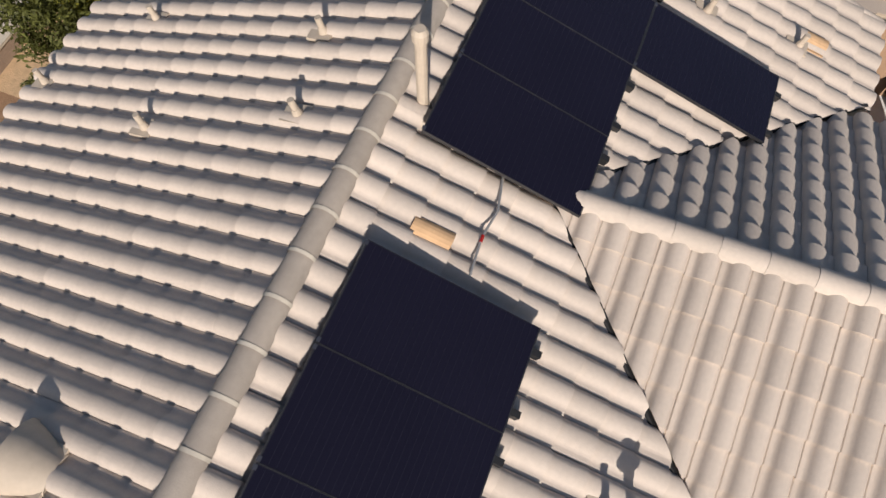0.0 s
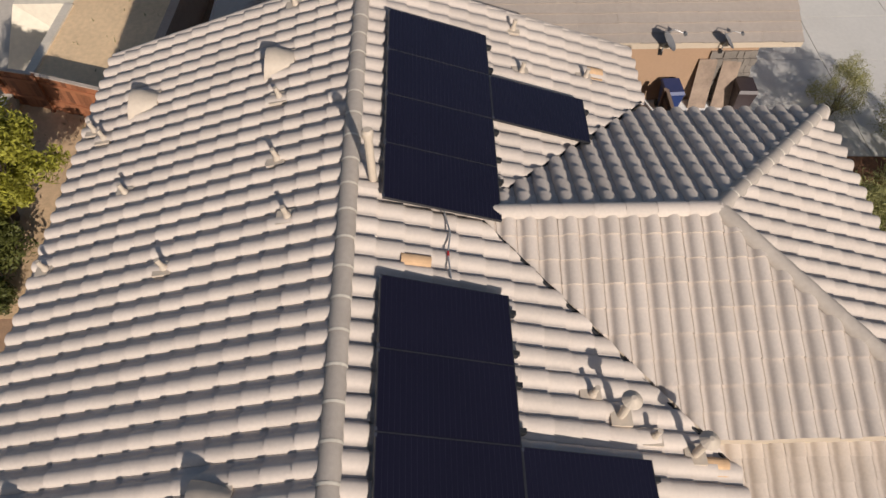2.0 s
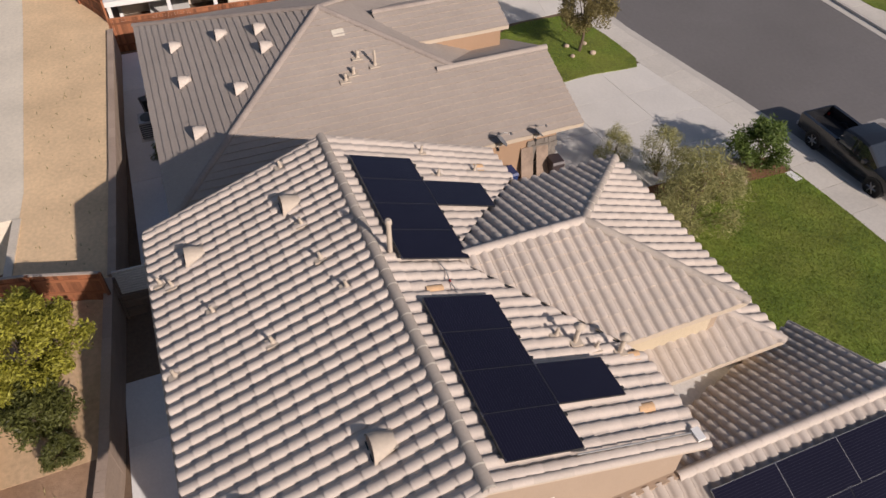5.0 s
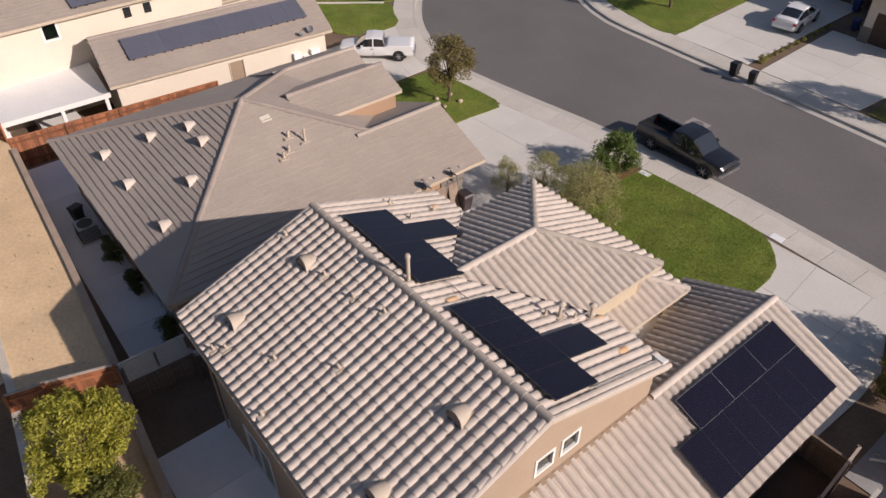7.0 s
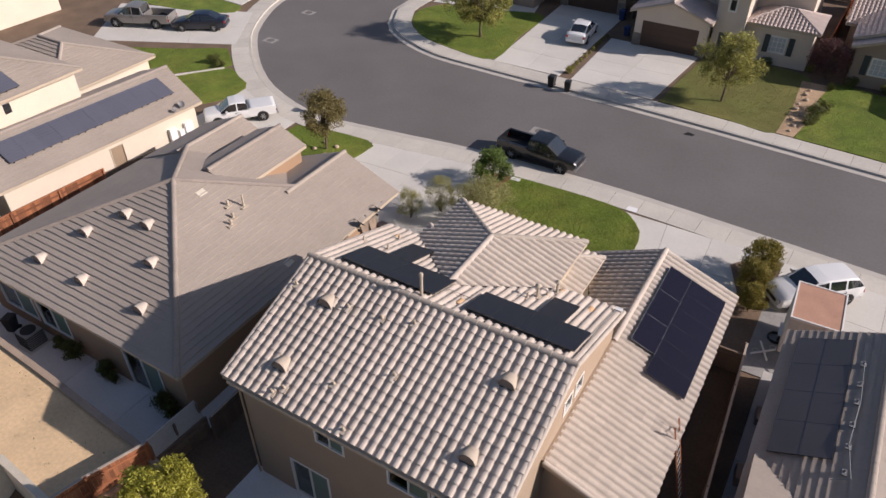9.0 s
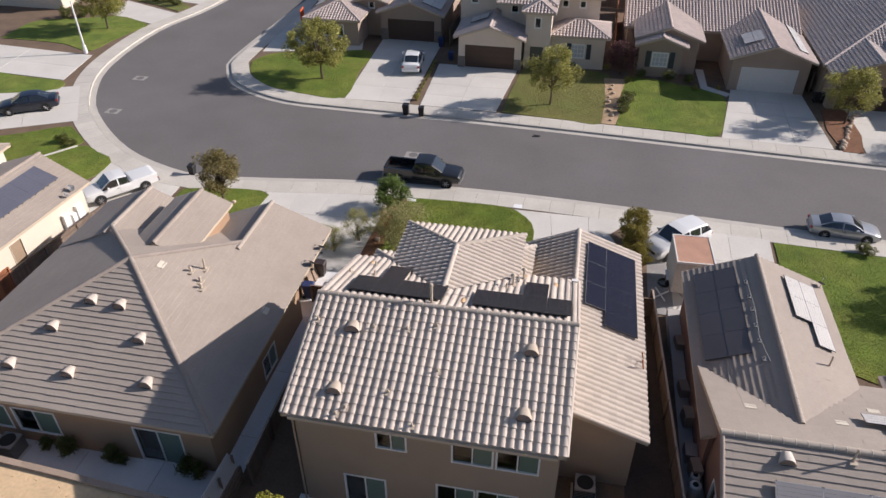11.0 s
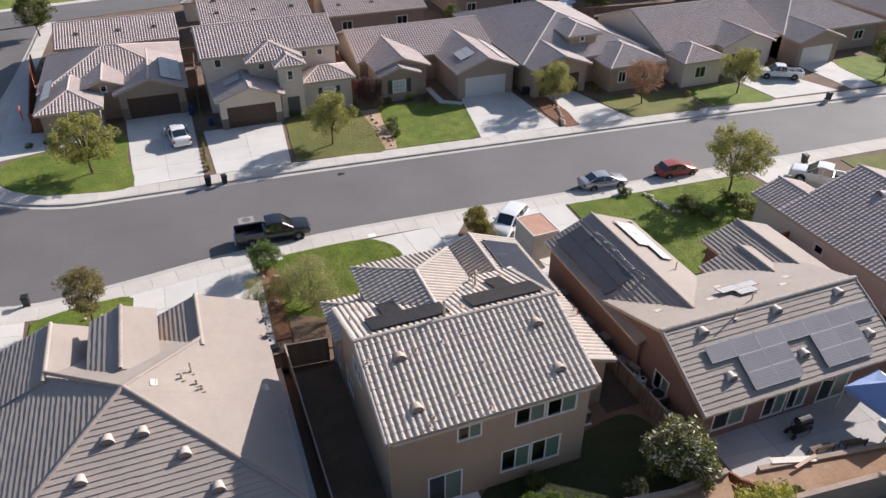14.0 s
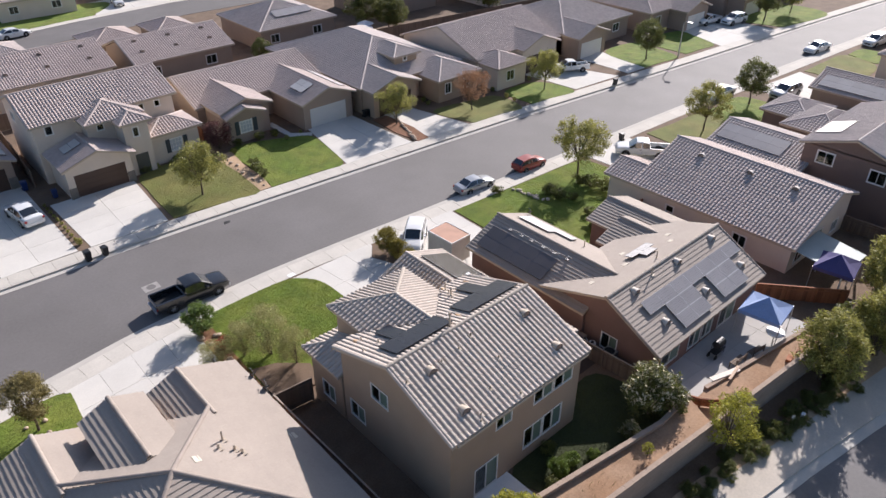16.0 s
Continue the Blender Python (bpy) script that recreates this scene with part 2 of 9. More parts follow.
class G:
    """Collects faces with material slots, then makes one mesh."""

    def __init__(self):
        self.v, self.f, self.m = [], [], []

    def add(self, vs, fs, mi=0):
        o = len(self.v)
        self.v += [tuple(p) for p in vs]
        self.f += [tuple(i + o for i in q) for q in fs]
        self.m += [mi] * len(fs)
        return self

    def poly(self, pts, mi=0):
        return self.add(pts, [range(len(pts))], mi)

    def prism(self, low, high, mi=0):
        n = len(low)
        fs = [tuple(reversed(range(n))), tuple(range(n, 2 * n))]
        fs += [(i, (i + 1) % n, n + (i + 1) % n, n + i) for i in range(n)]
        return self.add(list(low) + list(high), fs, mi)

    def slab(self, outline, z0, z1, mi=0):
        return self.prism([(x, y, z0) for x, y in outline], [(x, y, z1) for x, y in outline], mi)

    def box(self, a, b, mi=0, m=None):
        x0, y0, z0 = a
        x1, y1, z1 = b
        vs = [Vector((x, y, z)) for z in (z0, z1) for x, y in ((x0, y0), (x1, y0), (x1, y1), (x0, y1))]
        if m is not None:
            vs = [m @ p for p in vs]
        return self.prism(vs[:4], vs[4:], mi)

    def tube(self, pts, rs, n=8, mi=0, cap=True):
        pts = [Vector(p) for p in pts]
        o, vs, fs = len(self.v), [], []
        for i, p in enumerate(pts):
            d = (pts[min(i + 1, len(pts) - 1)] - pts[max(i - 1, 0)]).normalized()
            a = d.orthogonal().normalized()
            b = d.cross(a)
            vs += [p + (a * math.cos(k * 2 * math.pi / n) + b * math.sin(k * 2 * math.pi / n)) * rs[i] for k in range(n)]
        for i in range(len(pts) - 1):
            fs += [(i * n + k, i * n + (k + 1) % n, (i + 1) * n + (k + 1) % n, (i + 1) * n + k) for k in range(n)]
        if cap:
            fs += [tuple(reversed(range(n))), tuple(range((len(pts) - 1) * n, len(pts) * n))]
        return self.add(vs, fs, mi)

    def mesh(self, name, mats, smooth=False):
        me = bpy.data.meshes.new(name)
        me.from_pydata(self.v, [], self.f)
        for m in mats if isinstance(mats, (list, tuple)) else [mats]:
            me.materials.append(m)
        if any(self.m):
            me.polygons.foreach_set("material_index", self.m)
        if smooth:
            me.polygons.foreach_set("use_smooth", [True] * len(me.polygons))
        bm = bmesh.new()
        bm.from_mesh(me)
        bmesh.ops.recalc_face_normals(bm, faces=bm.faces)
        bm.to_mesh(me)
        bm.free()
        me.update()
        return me


def part(name, g, mats, parent=None, label="", smooth=False):
    me = g.mesh(name, mats, smooth) if isinstance(g, G) else g
    ob = put(new(name, me), parent)
    return tagged(ob, label)


def solid(name, g, mats, label, category, kind="", smooth=False, group=""):
    """A top-level thing of one mesh, its origin at its own base."""
    xs, ys, zs = zip(*g.v)
    c = Vector(((min(xs) + max(xs)) / 2, (min(ys) + max(ys)) / 2, min(zs)))
    g.v = [tuple(Vector(p) - c) for p in g.v]
    ob = new(name, g.mesh(name, mats, smooth))
    ob.matrix_basis = Matrix.Translation(c)
    WORLD[ob] = Matrix.Translation(c)
    return tagged(ob, label, category, group, kind)


def smooth_line(pts, step=1.5):
    """Catmull-Rom through points of the plan, resampled evenly."""
    P = [Vector(p) for p in pts]
    P = [P[0] * 2 - P[1]] + P + [P[-1] * 2 - P[-2]]
    dense = []
    for i in range(1, len(P) - 2):
        n = max(2, int((P[i + 1] - P[i]).length / 0.3))
        for k in range(n):
            t = k / n
            dense.append(0.5 * (2 * P[i] + (P[i + 1] - P[i - 1]) * t + (2 * P[i - 1] - 5 * P[i] + 4 * P[i + 1] - P[i + 2]) * t * t + (3 * P[i] - P[i - 1] - 3 * P[i + 1] + P[i + 2]) * t ** 3))
    dense.append(P[-2])
    out, run = [dense[0]], 0.0
    for a, b in zip(dense, dense[1:]):
        run += (b - a).length
        if run >= step:
            out.append(b)
            run = 0.0
    if (out[-1] - dense[-1]).length > 0.3:
        out.append(dense[-1])
    return out


def offset_line(line, d):
    """The line moved d metres to its left."""
    out = []
    for i, p in enumerate(line):
        t = (line[min(i + 1, len(line) - 1)] - line[max(i - 1, 0)]).normalized()
        out.append(Vector((p.x - t.y * d, p.y + t.x * d)))
    return out


# ---- roofs ----
def roof_axes(pts):
    P = [Vector(p) for p in pts]
    n = (P[1] - P[0]).cross(P[2] - P[0]).normalized()
    if n.z < 0:
        n = -n
    up = (Vector((0, 0, 1)) - n * n.z).normalized()
    return P, n, up.cross(n).normalized(), up


BARREL = [(0.0, -0.10), (0.035, 0.02), (0.14, -0.04), (0.23, 0.03), (0.31, 0.40), (0.41, 0.76), (0.53, 0.95), (0.65, 1.0), (0.77, 0.94), (0.87, 0.74), (0.945, 0.36), (0.98, -0.10), (1.0, -0.10)]
PLANK = [(0.0, 0.0), (0.5, 0.0), (0.997, 0.0)]


def one_tile(profile, w, l, h, lift):
    """A tile in its own frame: x across, y up the slope, z out of it."""
    k = len(profile)
    vs = [(u * w, -0.012, h * s + lift) for u, s in profile] + [(u * w, l + 0.03, h * s + 0.006) for u, s in profile] + [(u * w, -0.006, max(0.0, h * s - 0.03)) for u, s in profile]
    fs = [(i, i + 1, k + i + 1, k + i) for i in range(k - 1)] + [(2 * k + i, 2 * k + i + 1, i + 1, i) for i in range(k - 1)]
    return vs, fs


def tile_field(pts, style, seed=1, keep=None, clip=None):
    """Tiles laid in courses over one plane of a roof and cut at its hips and valleys."""
    P, n, u, up = roof_axes(pts)
    rnd = random.Random(seed)
    w, l, h, lift, profile = {"barrel": (0.297, 0.352, 0.064, 0.046, BARREL), "barrel_tight": (0.297, 0.352, 0.054, 0.044, BARREL), "barrel_narrow": (0.280, 0.352, 0.076, 0.040, BARREL), "barrel_bold": (0.290, 0.352, 0.074, 0.054, BARREL), "flat": (0.42, 0.295, 0.0, 0.050, PLANK), "slate": (0.5, 0.275, 0.0, 0.050, PLANK)}[style]
    o = P[0]
    A = [((p - o).dot(u), (p - o).dot(up)) for p in P]
    a0, a1, b0, b1 = min(a for a, b in A), max(a for a, b in A), min(b for a, b in A), max(b for a, b in A)
    nc, nr = max(1, round((a1 - a0) / w)), max(1, round((b1 - b0) / l))
    w, l = (a1 - a0) / nc, (b1 - b0) / nr
    if clip:                     # the courses keep to the whole slope, the cut to this outline
        A = [((Vector(p) - o).dot(u), (Vector(p) - o).dot(up)) for p in clip]
    ca, cb = sum(a for a, b in A) / len(A), sum(b for a, b in A) / len(A)
    edges = []
    for (xa, ya), (xb, yb) in zip(A, A[1:] + A[:1]):
        nx, ny = yb - ya, xa - xb
        s = math.hypot(nx, ny)
        if s < 1e-6:
            continue
        nx, ny = nx / s, ny / s
        d = nx * xa + ny * ya
        if nx * ca + ny * cb > d:
            nx, ny, d = -nx, -ny, -d
        edges.append((nx, ny, d))
    vs, fs = one_tile(profile, w, l, h, lift)
    whole, cut, tiles = G(), G(), []
    for r in range(nr):
        for c in range(nc):
            ax, by = a0 + c * w, b0 + r * l
            corner = [(ax, by), (ax + w, by), (ax, by + l), (ax + w, by + l)]
            out = [[nx * x + ny * y - d for x, y in corner] for nx, ny, d in edges]
            if any(min(q) > -0.01 for q in out):
                continue
            inside = all(max(q) < 0.05 for q in out)
            dy, dz, tw = rnd.uniform(-0.012, 0.012), rnd.uniform(-0.004, 0.004), rnd.uniform(-0.012, 0.012)
            if keep is not None and inside and keep(o + u * (ax + w / 2) + up * (by + l / 2)):
                tiles.append((o + u * ax + up * (by + dy) + n * dz, tw))
                continue
            place = [o + u * (ax + x) + up * (by + y + dy + tw * x) + n * (z + dz) for x, y, z in vs]
            (whole if inside else cut).add(place, fs)
    if cut.f:
        bm = bmesh.new()
        bv = [bm.verts.new(p) for p in cut.v]
        for q in cut.f:
            bm.faces.new([bv[i] for i in q])
        for nx, ny, d in edges:
            geom = bm.verts[:] + bm.edges[:] + bm.faces[:]
            bmesh.ops.bisect_plane(bm, geom=geom, plane_co=o + u * nx * d + up * ny * d, plane_no=u * nx + up * ny, clear_outer=True)
        bm.verts.index_update()
        whole.add([p.co[:] for p in bm.verts], [[q.index for q in face.verts] for face in bm.faces])
        bm.free()
    return whole, tiles, (u, up, n, w, l, h, lift, profile)


def roof_plane(house, pts, tile=M_TILE, style="barrel", seed=1, fascia=M_FASCIA, keep=None, gutter=0.16, clip=None):
    P = [Vector(p) for p in (clip or pts)]
    deck = part("roof_slope", G().prism([p - Vector((0, 0, gutter)) for p in P], [p - Vector((0, 0, 0.004)) for p in P]), fascia, house)
    field, tiles, ax = tile_field(pts, style, seed, keep, clip)
    if field.f:
        me = bpy.data.meshes.new("roof_tiles")
        me.from_pydata(field.v, [], field.f)
        me.materials.append(tile)
        me.polygons.foreach_set("use_smooth", [True] * len(me.polygons)) if style.startswith("barrel") else None
        if style.startswith("barrel"):
            me.set_sharp_from_angle(angle=radians(50))
        tagged(part("roof_tiles", me, None, deck), kind="stuff")
    if tiles:
        u, up, n, w, l, h, lift, profile = ax
        g = G().add(*one_tile(profile, w, l, h, lift))
        me = bpy.data.meshes.new("roof_tile")
        me.from_pydata(g.v, [], g.f)
        me.materials.append(tile)
        me.polygons.foreach_set("use_smooth", [True] * len(me.polygons))
        me.set_sharp_from_angle(angle=radians(50))
        LATE.append((me, deck, tiles, u, up, n))
    return deck


LATE = []


def cap_piece(r=0.125, length=0.42, ring=True):
    """One rounded ridge tile, along +x, with a mortar lip at its overlap."""
    g = G()
    k = 8
    arc = [(math.cos(math.pi * i / k), math.sin(math.pi * i / k)) for i in range(k + 1)]
    vs = [(0, c * r, s * r * 0.95 - 0.035) for c, s in arc] + [(length + 0.03, c * r * 0.96, s * r * 0.89 - 0.035) for c, s in arc]
    g.add(vs, [(i, i + 1, k + 2 + i, k + 1 + i) for i in range(k)])
    lip = [(0.0, c * r * f, s * r * f * 0.95 - 0.035) for f in (1.0, 0.72) for c, s in arc]
    g.add(lip, [(i, i + 1, k + 2 + i, k + 1 + i) for i in range(k)])
    if ring:
        lip = [(x, c * r * 1.025, s * r * 0.98 - 0.035) for x in (-0.014, 0.02) for c, s in arc]
        g.add(lip, [(i, i + 1, k + 2 + i, k + 1 + i) for i in range(k)], 1)
    return g


def caps(house, p0, p1, tile=M_CAP, single=False, r=0.125, ring=True):
    p0, p1 = Vector(p0), Vector(p1)
    d = p1 - p0
    n = max(1, round(d.length / 0.42))
    step = d.length / n
    x = d.normalized()
    y = Vector((0, 0, 1)).cross(x).normalized()
    z = x.cross(y)
    turn = Matrix((x, y, z)).transposed().to_4x4()
    g = cap_piece(r, step, ring)
    if single:
        me = g.mesh("ridge_tile", [tile, M_MORTAR], True)
        me.set_sharp_from_angle(angle=radians(50))
        for i in range(n):
            ob = part("ridge_tile", me, None, house)
            ob.matrix_basis = Matrix.Translation(p0 + d * (i / n) + Vector((0, 0, 0.045))) @ turn
        return
    allg = G()
    for i in range(n):
        m = Matrix.Translation(p0 + d * (i / n) + Vector((0, 0, 0.045))) @ turn
        allg.add([m @ Vector(p) for p in g.v], [q for q, k in zip(g.f, g.m) if k == 0], 0)
    tagged(part("ridge_tiles", allg, tile, house, smooth=True), kind="stuff")


def gable_roof(house, x0, x1, y0, y1, ze, slope, axis, tile, style, seed=1, wall=None, ends="ab", cap=None, over=0.35):
    """Two slopes, a ridge, and the gable walls at its ends ('a' low, 'b' high). Bounds are the eaves'."""
    cap = cap or tile
    if axis == "y":
        c, h = (x0 + x1) / 2, (x1 - x0) / 2 * slope
        roof_plane(house, [(x0, y0, ze), (x0, y1, ze), (c, y1, ze + h), (c, y0, ze + h)], tile, style, seed)
        roof_plane(house, [(x1, y0, ze), (x1, y1, ze), (c, y1, ze + h), (c, y0, ze + h)], tile, style, seed + 1)
        caps(house, (c, y0, ze + h), (c, y1, ze + h), cap, ring=False)
        if wall:
            for e, y in (("a", y0 + over), ("b", y1 - over)):
                if e in ends:
                    t = 0.1 if e == "a" else -0.1
                    tri = [(x0 + over, ze + over * slope - 0.16), (x1 - over, ze + over * slope - 0.16), (c, ze + h - 0.16)]
                    part("gable_wall", G().prism([(a, y, b) for a, b in tri], [(a, y + t, b) for a, b in tri]), wall, house)
    else:
        c, h = (y0 + y1) / 2, (y1 - y0) / 2 * slope
        roof_plane(house, [(x0, y0, ze), (x1, y0, ze), (x1, c, ze + h), (x0, c, ze + h)], tile, style, seed)
        roof_plane(house, [(x0, y1, ze), (x1, y1, ze), (x1, c, ze + h), (x0, c, ze + h)], tile, style, seed + 1)
        caps(house, (x0, c, ze + h), (x1, c, ze + h), cap, ring=False)
        if wall:
            for e, x in (("a", x0 + over), ("b", x1 - over)):
                if e in ends:
                    t = 0.1 if e == "a" else -0.1
                    tri = [(y0 + over, ze + over * slope - 0.16), (y1 - over, ze + over * slope - 0.16), (c, ze + h - 0.16)]
                    part("gable_wall", G().prism([(x, a, b) for a, b in tri], [(x + t, a, b) for a, b in tri]), wall, house)


def hip_roof(house, x0, x1, y0, y1, ze, slope, tile, style, seed=1, cap=None):
    cap = cap or tile
    w, d = x1 - x0, y1 - y0
    h = min(w, d) / 2 * slope
    if w >= d:
        a, b = (x0 + d / 2, (y0 + y1) / 2, ze + h), (x1 - d / 2, (y0 + y1) / 2, ze + h)
    else:
        a, b = ((x0 + x1) / 2, y0 + w / 2, ze + h), ((x0 + x1) / 2, y1 - w / 2, ze + h)
    q = [(x0, y0, ze), (x1, y0, ze), (x1, y1, ze), (x0, y1, ze)]
    same = (Vector(a) - Vector(b)).length < 0.05
    if w >= d:
        faces = [[q[0], q[1], b, a], [q[2], q[3], a, b], [q[3], q[0], a], [q[1], q[2], b]]
        hips = [(q[0], a), (q[3], a), (q[1], b), (q[2], b)]
    else:
        faces = [[q[1], q[2], b, a], [q[3], q[0], a, b], [q[0], q[1], a], [q[2], q[3], b]]
        hips = [(q[0], a), (q[1], a), (q[2], b), (q[3], b)]
    for i, f in enumerate(faces):
        if same and len(f) == 4:
            f = f[:3]
        roof_plane(house, f, tile, style, seed + i)
    for s, t in hips:
        caps(house, s, t, cap, ring=False)
    if not same:
        caps(house, a, b, cap, ring=False)


# ---- walls, windows, doors ----
def wall(house, p0, p1, z0, z1, material, openings=(), thick=0.18, name="wall"):
    """A wall seen from its right side when walked from p0 to p1; openings are (along0, along1, low, high)."""
    p0, p1 = Vector((*p0, 0)), Vector((*p1, 0))
    d = (p1 - p0).normalized()
    inward = Vector((-d.y, d.x, 0)) * thick
    length = (p1 - p0).length - thick          # the next wall of the round closes the corner
    us = sorted({0.0, length, *[v for o in openings for v in o[:2]]})
    zs = sorted({z0, z1, *[v for o in openings for v in o[2:4]]})
    nu, nz = len(us) - 1, len(zs) - 1
    gap = lambda i, k: i < 0 or k < 0 or i >= nu or k >= nz or any(o[0] - 1e-6 <= us[i] and us[i + 1] <= o[1] + 1e-6 and o[2] - 1e-6 <= zs[k] and zs[k + 1] <= o[3] + 1e-6 for o in openings)
    g, seen = G(), {}

    def at(i, k, deep):
        if (i, k, deep) not in seen:
            seen[i, k, deep] = len(g.v)
            g.v.append(tuple(p0 + d * us[i] + inward * deep + Vector((0, 0, zs[k]))))
        return seen[i, k, deep]

    for i in range(nu):
        for k in range(nz):
            if gap(i, k):
                continue
            for deep in (0, 1):
                g.f.append((at(i, k, deep), at(i + 1, k, deep), at(i + 1, k + 1, deep), at(i, k + 1, deep)))
            for a, b, ni, nk in (((i, k), (i + 1, k), i, k - 1), ((i + 1, k), (i + 1, k + 1), i + 1, k), ((i + 1, k + 1), (i, k + 1), i, k + 1), ((i, k + 1), (i, k), i - 1, k)):
                if gap(ni, nk):
                    g.f.append((at(*a, 0), at(*b, 0), at(*b, 1), at(*a, 1)))
    g.m = [0] * len(g.f)
    return part(name, g, material, house)


def window(house, p0, p1, o, panes=2, frame=M_WHITE, sill=True, screen=True, deep=0.07, w=0.042):
    """A framed window in the opening o of the wall p0-p1."""
    p0, p1 = Vector((*p0, 0)), Vector((*p1, 0))
    d = (p1 - p0).normalized()
    out = Vector((d.y, -d.x, 0))
    z = Vector((0, 0, 1))
    m = Matrix((d, out, z)).transposed().to_4x4()
    m.translation = p0
    a, b, c, e = o
    g = G()
    for lo, hi in (((a - 0.03, -deep, c - 0.03), (b + 0.03, 0.025, c + w)), ((a - 0.03, -deep, e - w), (b + 0.03, 0.025, e + 0.03)), ((a - 0.03, -deep, c + w), (a + w, 0.025, e - w)), ((b - w, -deep, c + w), (b + 0.03, 0.025, e - w))):
        g.box(lo, hi, 0, m)
    for i in range(1, panes):
        x = a + (b - a) * i / panes
        g.box((x - 0.025, -deep, c + w), (x + 0.025, 0.012, e - w), 0, m)
    win = part("window", g, frame, house, "white-framed window")
    for i in range(panes):
        x0, x1 = a + (b - a) * i / panes + 0.02, a + (b - a) * (i + 1) / panes - 0.02
        part("pane", G().box((x0, -deep + 0.02, c + 0.03), (x1, -deep + 0.026, e - 0.03), 0, m), M_GLASS, win)
        if screen and i == panes - 1:
            part("insect_screen", G().box((x0 + 0.03, -deep + 0.034, c + 0.06), (x1 - 0.03, -deep + 0.038, e - 0.06), 0, m), M_SCREEN, win, "grey-green insect screen")
    # Dark sheet added behind the panes in place of an unlit room
    part("curtain", G().box((a - 0.3, -deep - 0.5, c - 0.3), (b + 0.3, -deep - 0.48, e + 0.2), 0, m), M_DARKROOM, win)
    return win


def garage_door(house, p0, p1, o, material, rows=4, cols=4):
    p0, p1 = Vector((*p0, 0)), Vector((*p1, 0))
    d = (p1 - p0).normalized()
    m = Matrix((d, Vector((d.y, -d.x, 0)), Vector((0, 0, 1)))).transposed().to_4x4()
    m.translation = p0
    a, b, c, e = o
    door = part("garage_door", G().box((a, -0.14, c), (b, -0.10, e), 0, m), material, house)
    for r in range(rows):
        z0, z1 = c + (e - c) * r / rows, c + (e - c) * (r + 1) / rows
        g = G().box((a + 0.005, -0.10, z0 + 0.008), (b - 0.005, -0.085, z1 - 0.008), 0, m)
        for k in range(cols):
            x0, x1 = a + (b - a) * k / cols, a + (b - a) * (k + 1) / cols
            g.box((x0 + 0.09, -0.085, z0 + 0.09), (x1 - 0.09, -0.073, z1 - 0.09), 0, m)
        part("door_section", g, material, door)
    return door

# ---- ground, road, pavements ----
# Green darkened so that the back lawn's shade sits in its colour
M_SHADELAWN = mat("shade_dark_lawn", (0.040, 0.050, 0.016), 0.95, var=0.3, vscale=0.6, fine=0.35, fscale=11, bump=0.9, bscale=45)
KERB_NEAR = smooth_line([(200, 6.5), (140, 10.5), (97, 13.8), (76, 15.2), (48, 16.8), (31, 17.5), (14, 18.3), (3, 18.95), (-5, 19.2), (-13.3, 18.8), (-19, 18.0), (-24.6, 17.4), (-28.4, 18.2), (-32.5, 20.2), (-37, 24.0), (-40.4, 28.2), (-43.2, 35), (-43.7, 45), (-41.6, 54), (-40.2, 70), (-39, 95), (-38, 160)])
KERB_FAR = smooth_line([(200, 14.5), (140, 18.6), (97, 22.4), (63, 25.1), (37, 27.4), (14.4, 28.9), (-5, 30.1), (-18.3, 30.5), (-24, 31.0), (-28.9, 33.4), (-31.1, 36.6), (-31.9, 40), (-31.5, 53), (-30.4, 68.5), (-29.5, 95), (-28.5, 160)])
YARD = 0.13
PAD = 0.66      # level of the back yards
g = G().poly([(-900, -900, -0.06), (900, -900, -0.06), (900, 900, -0.06), (-900, 900, -0.06)])
tagged(new("ground", g.mesh("ground", M_DIRT)), "sandy tan open ground reaching the horizon", "ground", kind="structure")


def plan(name, outline, z0, z1, material, label, category):
    """A flat piece of the setting from its outline in the plan."""
    g = G().slab([tuple(p) for p in outline], z0, z1)
    me = g.mesh(name, material)
    bm = bmesh.new()
    bm.from_mesh(me)
    bmesh.ops.triangulate(bm, faces=bm.faces[:])
    bm.to_mesh(me)
    bm.free()
    return tagged(put(new(name, me)), label, category, kind="structure")


plan("road", [tuple(p) for p in KERB_NEAR] + [tuple(p) for p in reversed(KERB_FAR)], -0.05, 0.0, M_ASPHALT, "worn grey asphalt street bending at a knuckle", "road")
plan("ground_near_lots", [tuple(p) for p in offset_line(KERB_NEAR, 0.16)] + [(-140, 160), (-140, -13.0), (-36, -13.0), (-13, -13.5), (8, -14.2), (20, -16.2), (60, -24), (200, -50)], -0.05, YARD, M_BARE, "bare brown soil of the house lots", "ground")
plan("ground_far_lots", [tuple(p) for p in offset_line(KERB_FAR, -0.16)] + [(300, 160), (300, 14)], -0.05, YARD, M_BARE, "bare brown soil of the lots across the street", "ground")


def kerb(line, side, name):
    """Kerb stone and gutter along the road's edge; side +1: the lots lie to the left."""
    a, b, c = line, offset_line(line, 0.16 * side), offset_line(line, -0.5 * side)
    g = G()
    for i in range(len(line) - 1):
        q = [a[i], a[i + 1], b[i + 1], b[i]]
        g.prism([(p.x, p.y, -0.04) for p in q], [(p.x, p.y, YARD + 0.025) for p in q], 0)
        q = [c[i], c[i + 1], a[i + 1], a[i]]
        g.prism([(p.x, p.y, -0.04) for p in q], [(p.x, p.y, 0.012) for p in q], 0)
    tagged(put(new(name, g.mesh(name, M_KERB))), "concrete kerb and gutter beside the street", "kerb", kind="structure")


kerb(KERB_NEAR, 1, "kerb_near")
kerb(KERB_FAR, -1, "kerb_far")


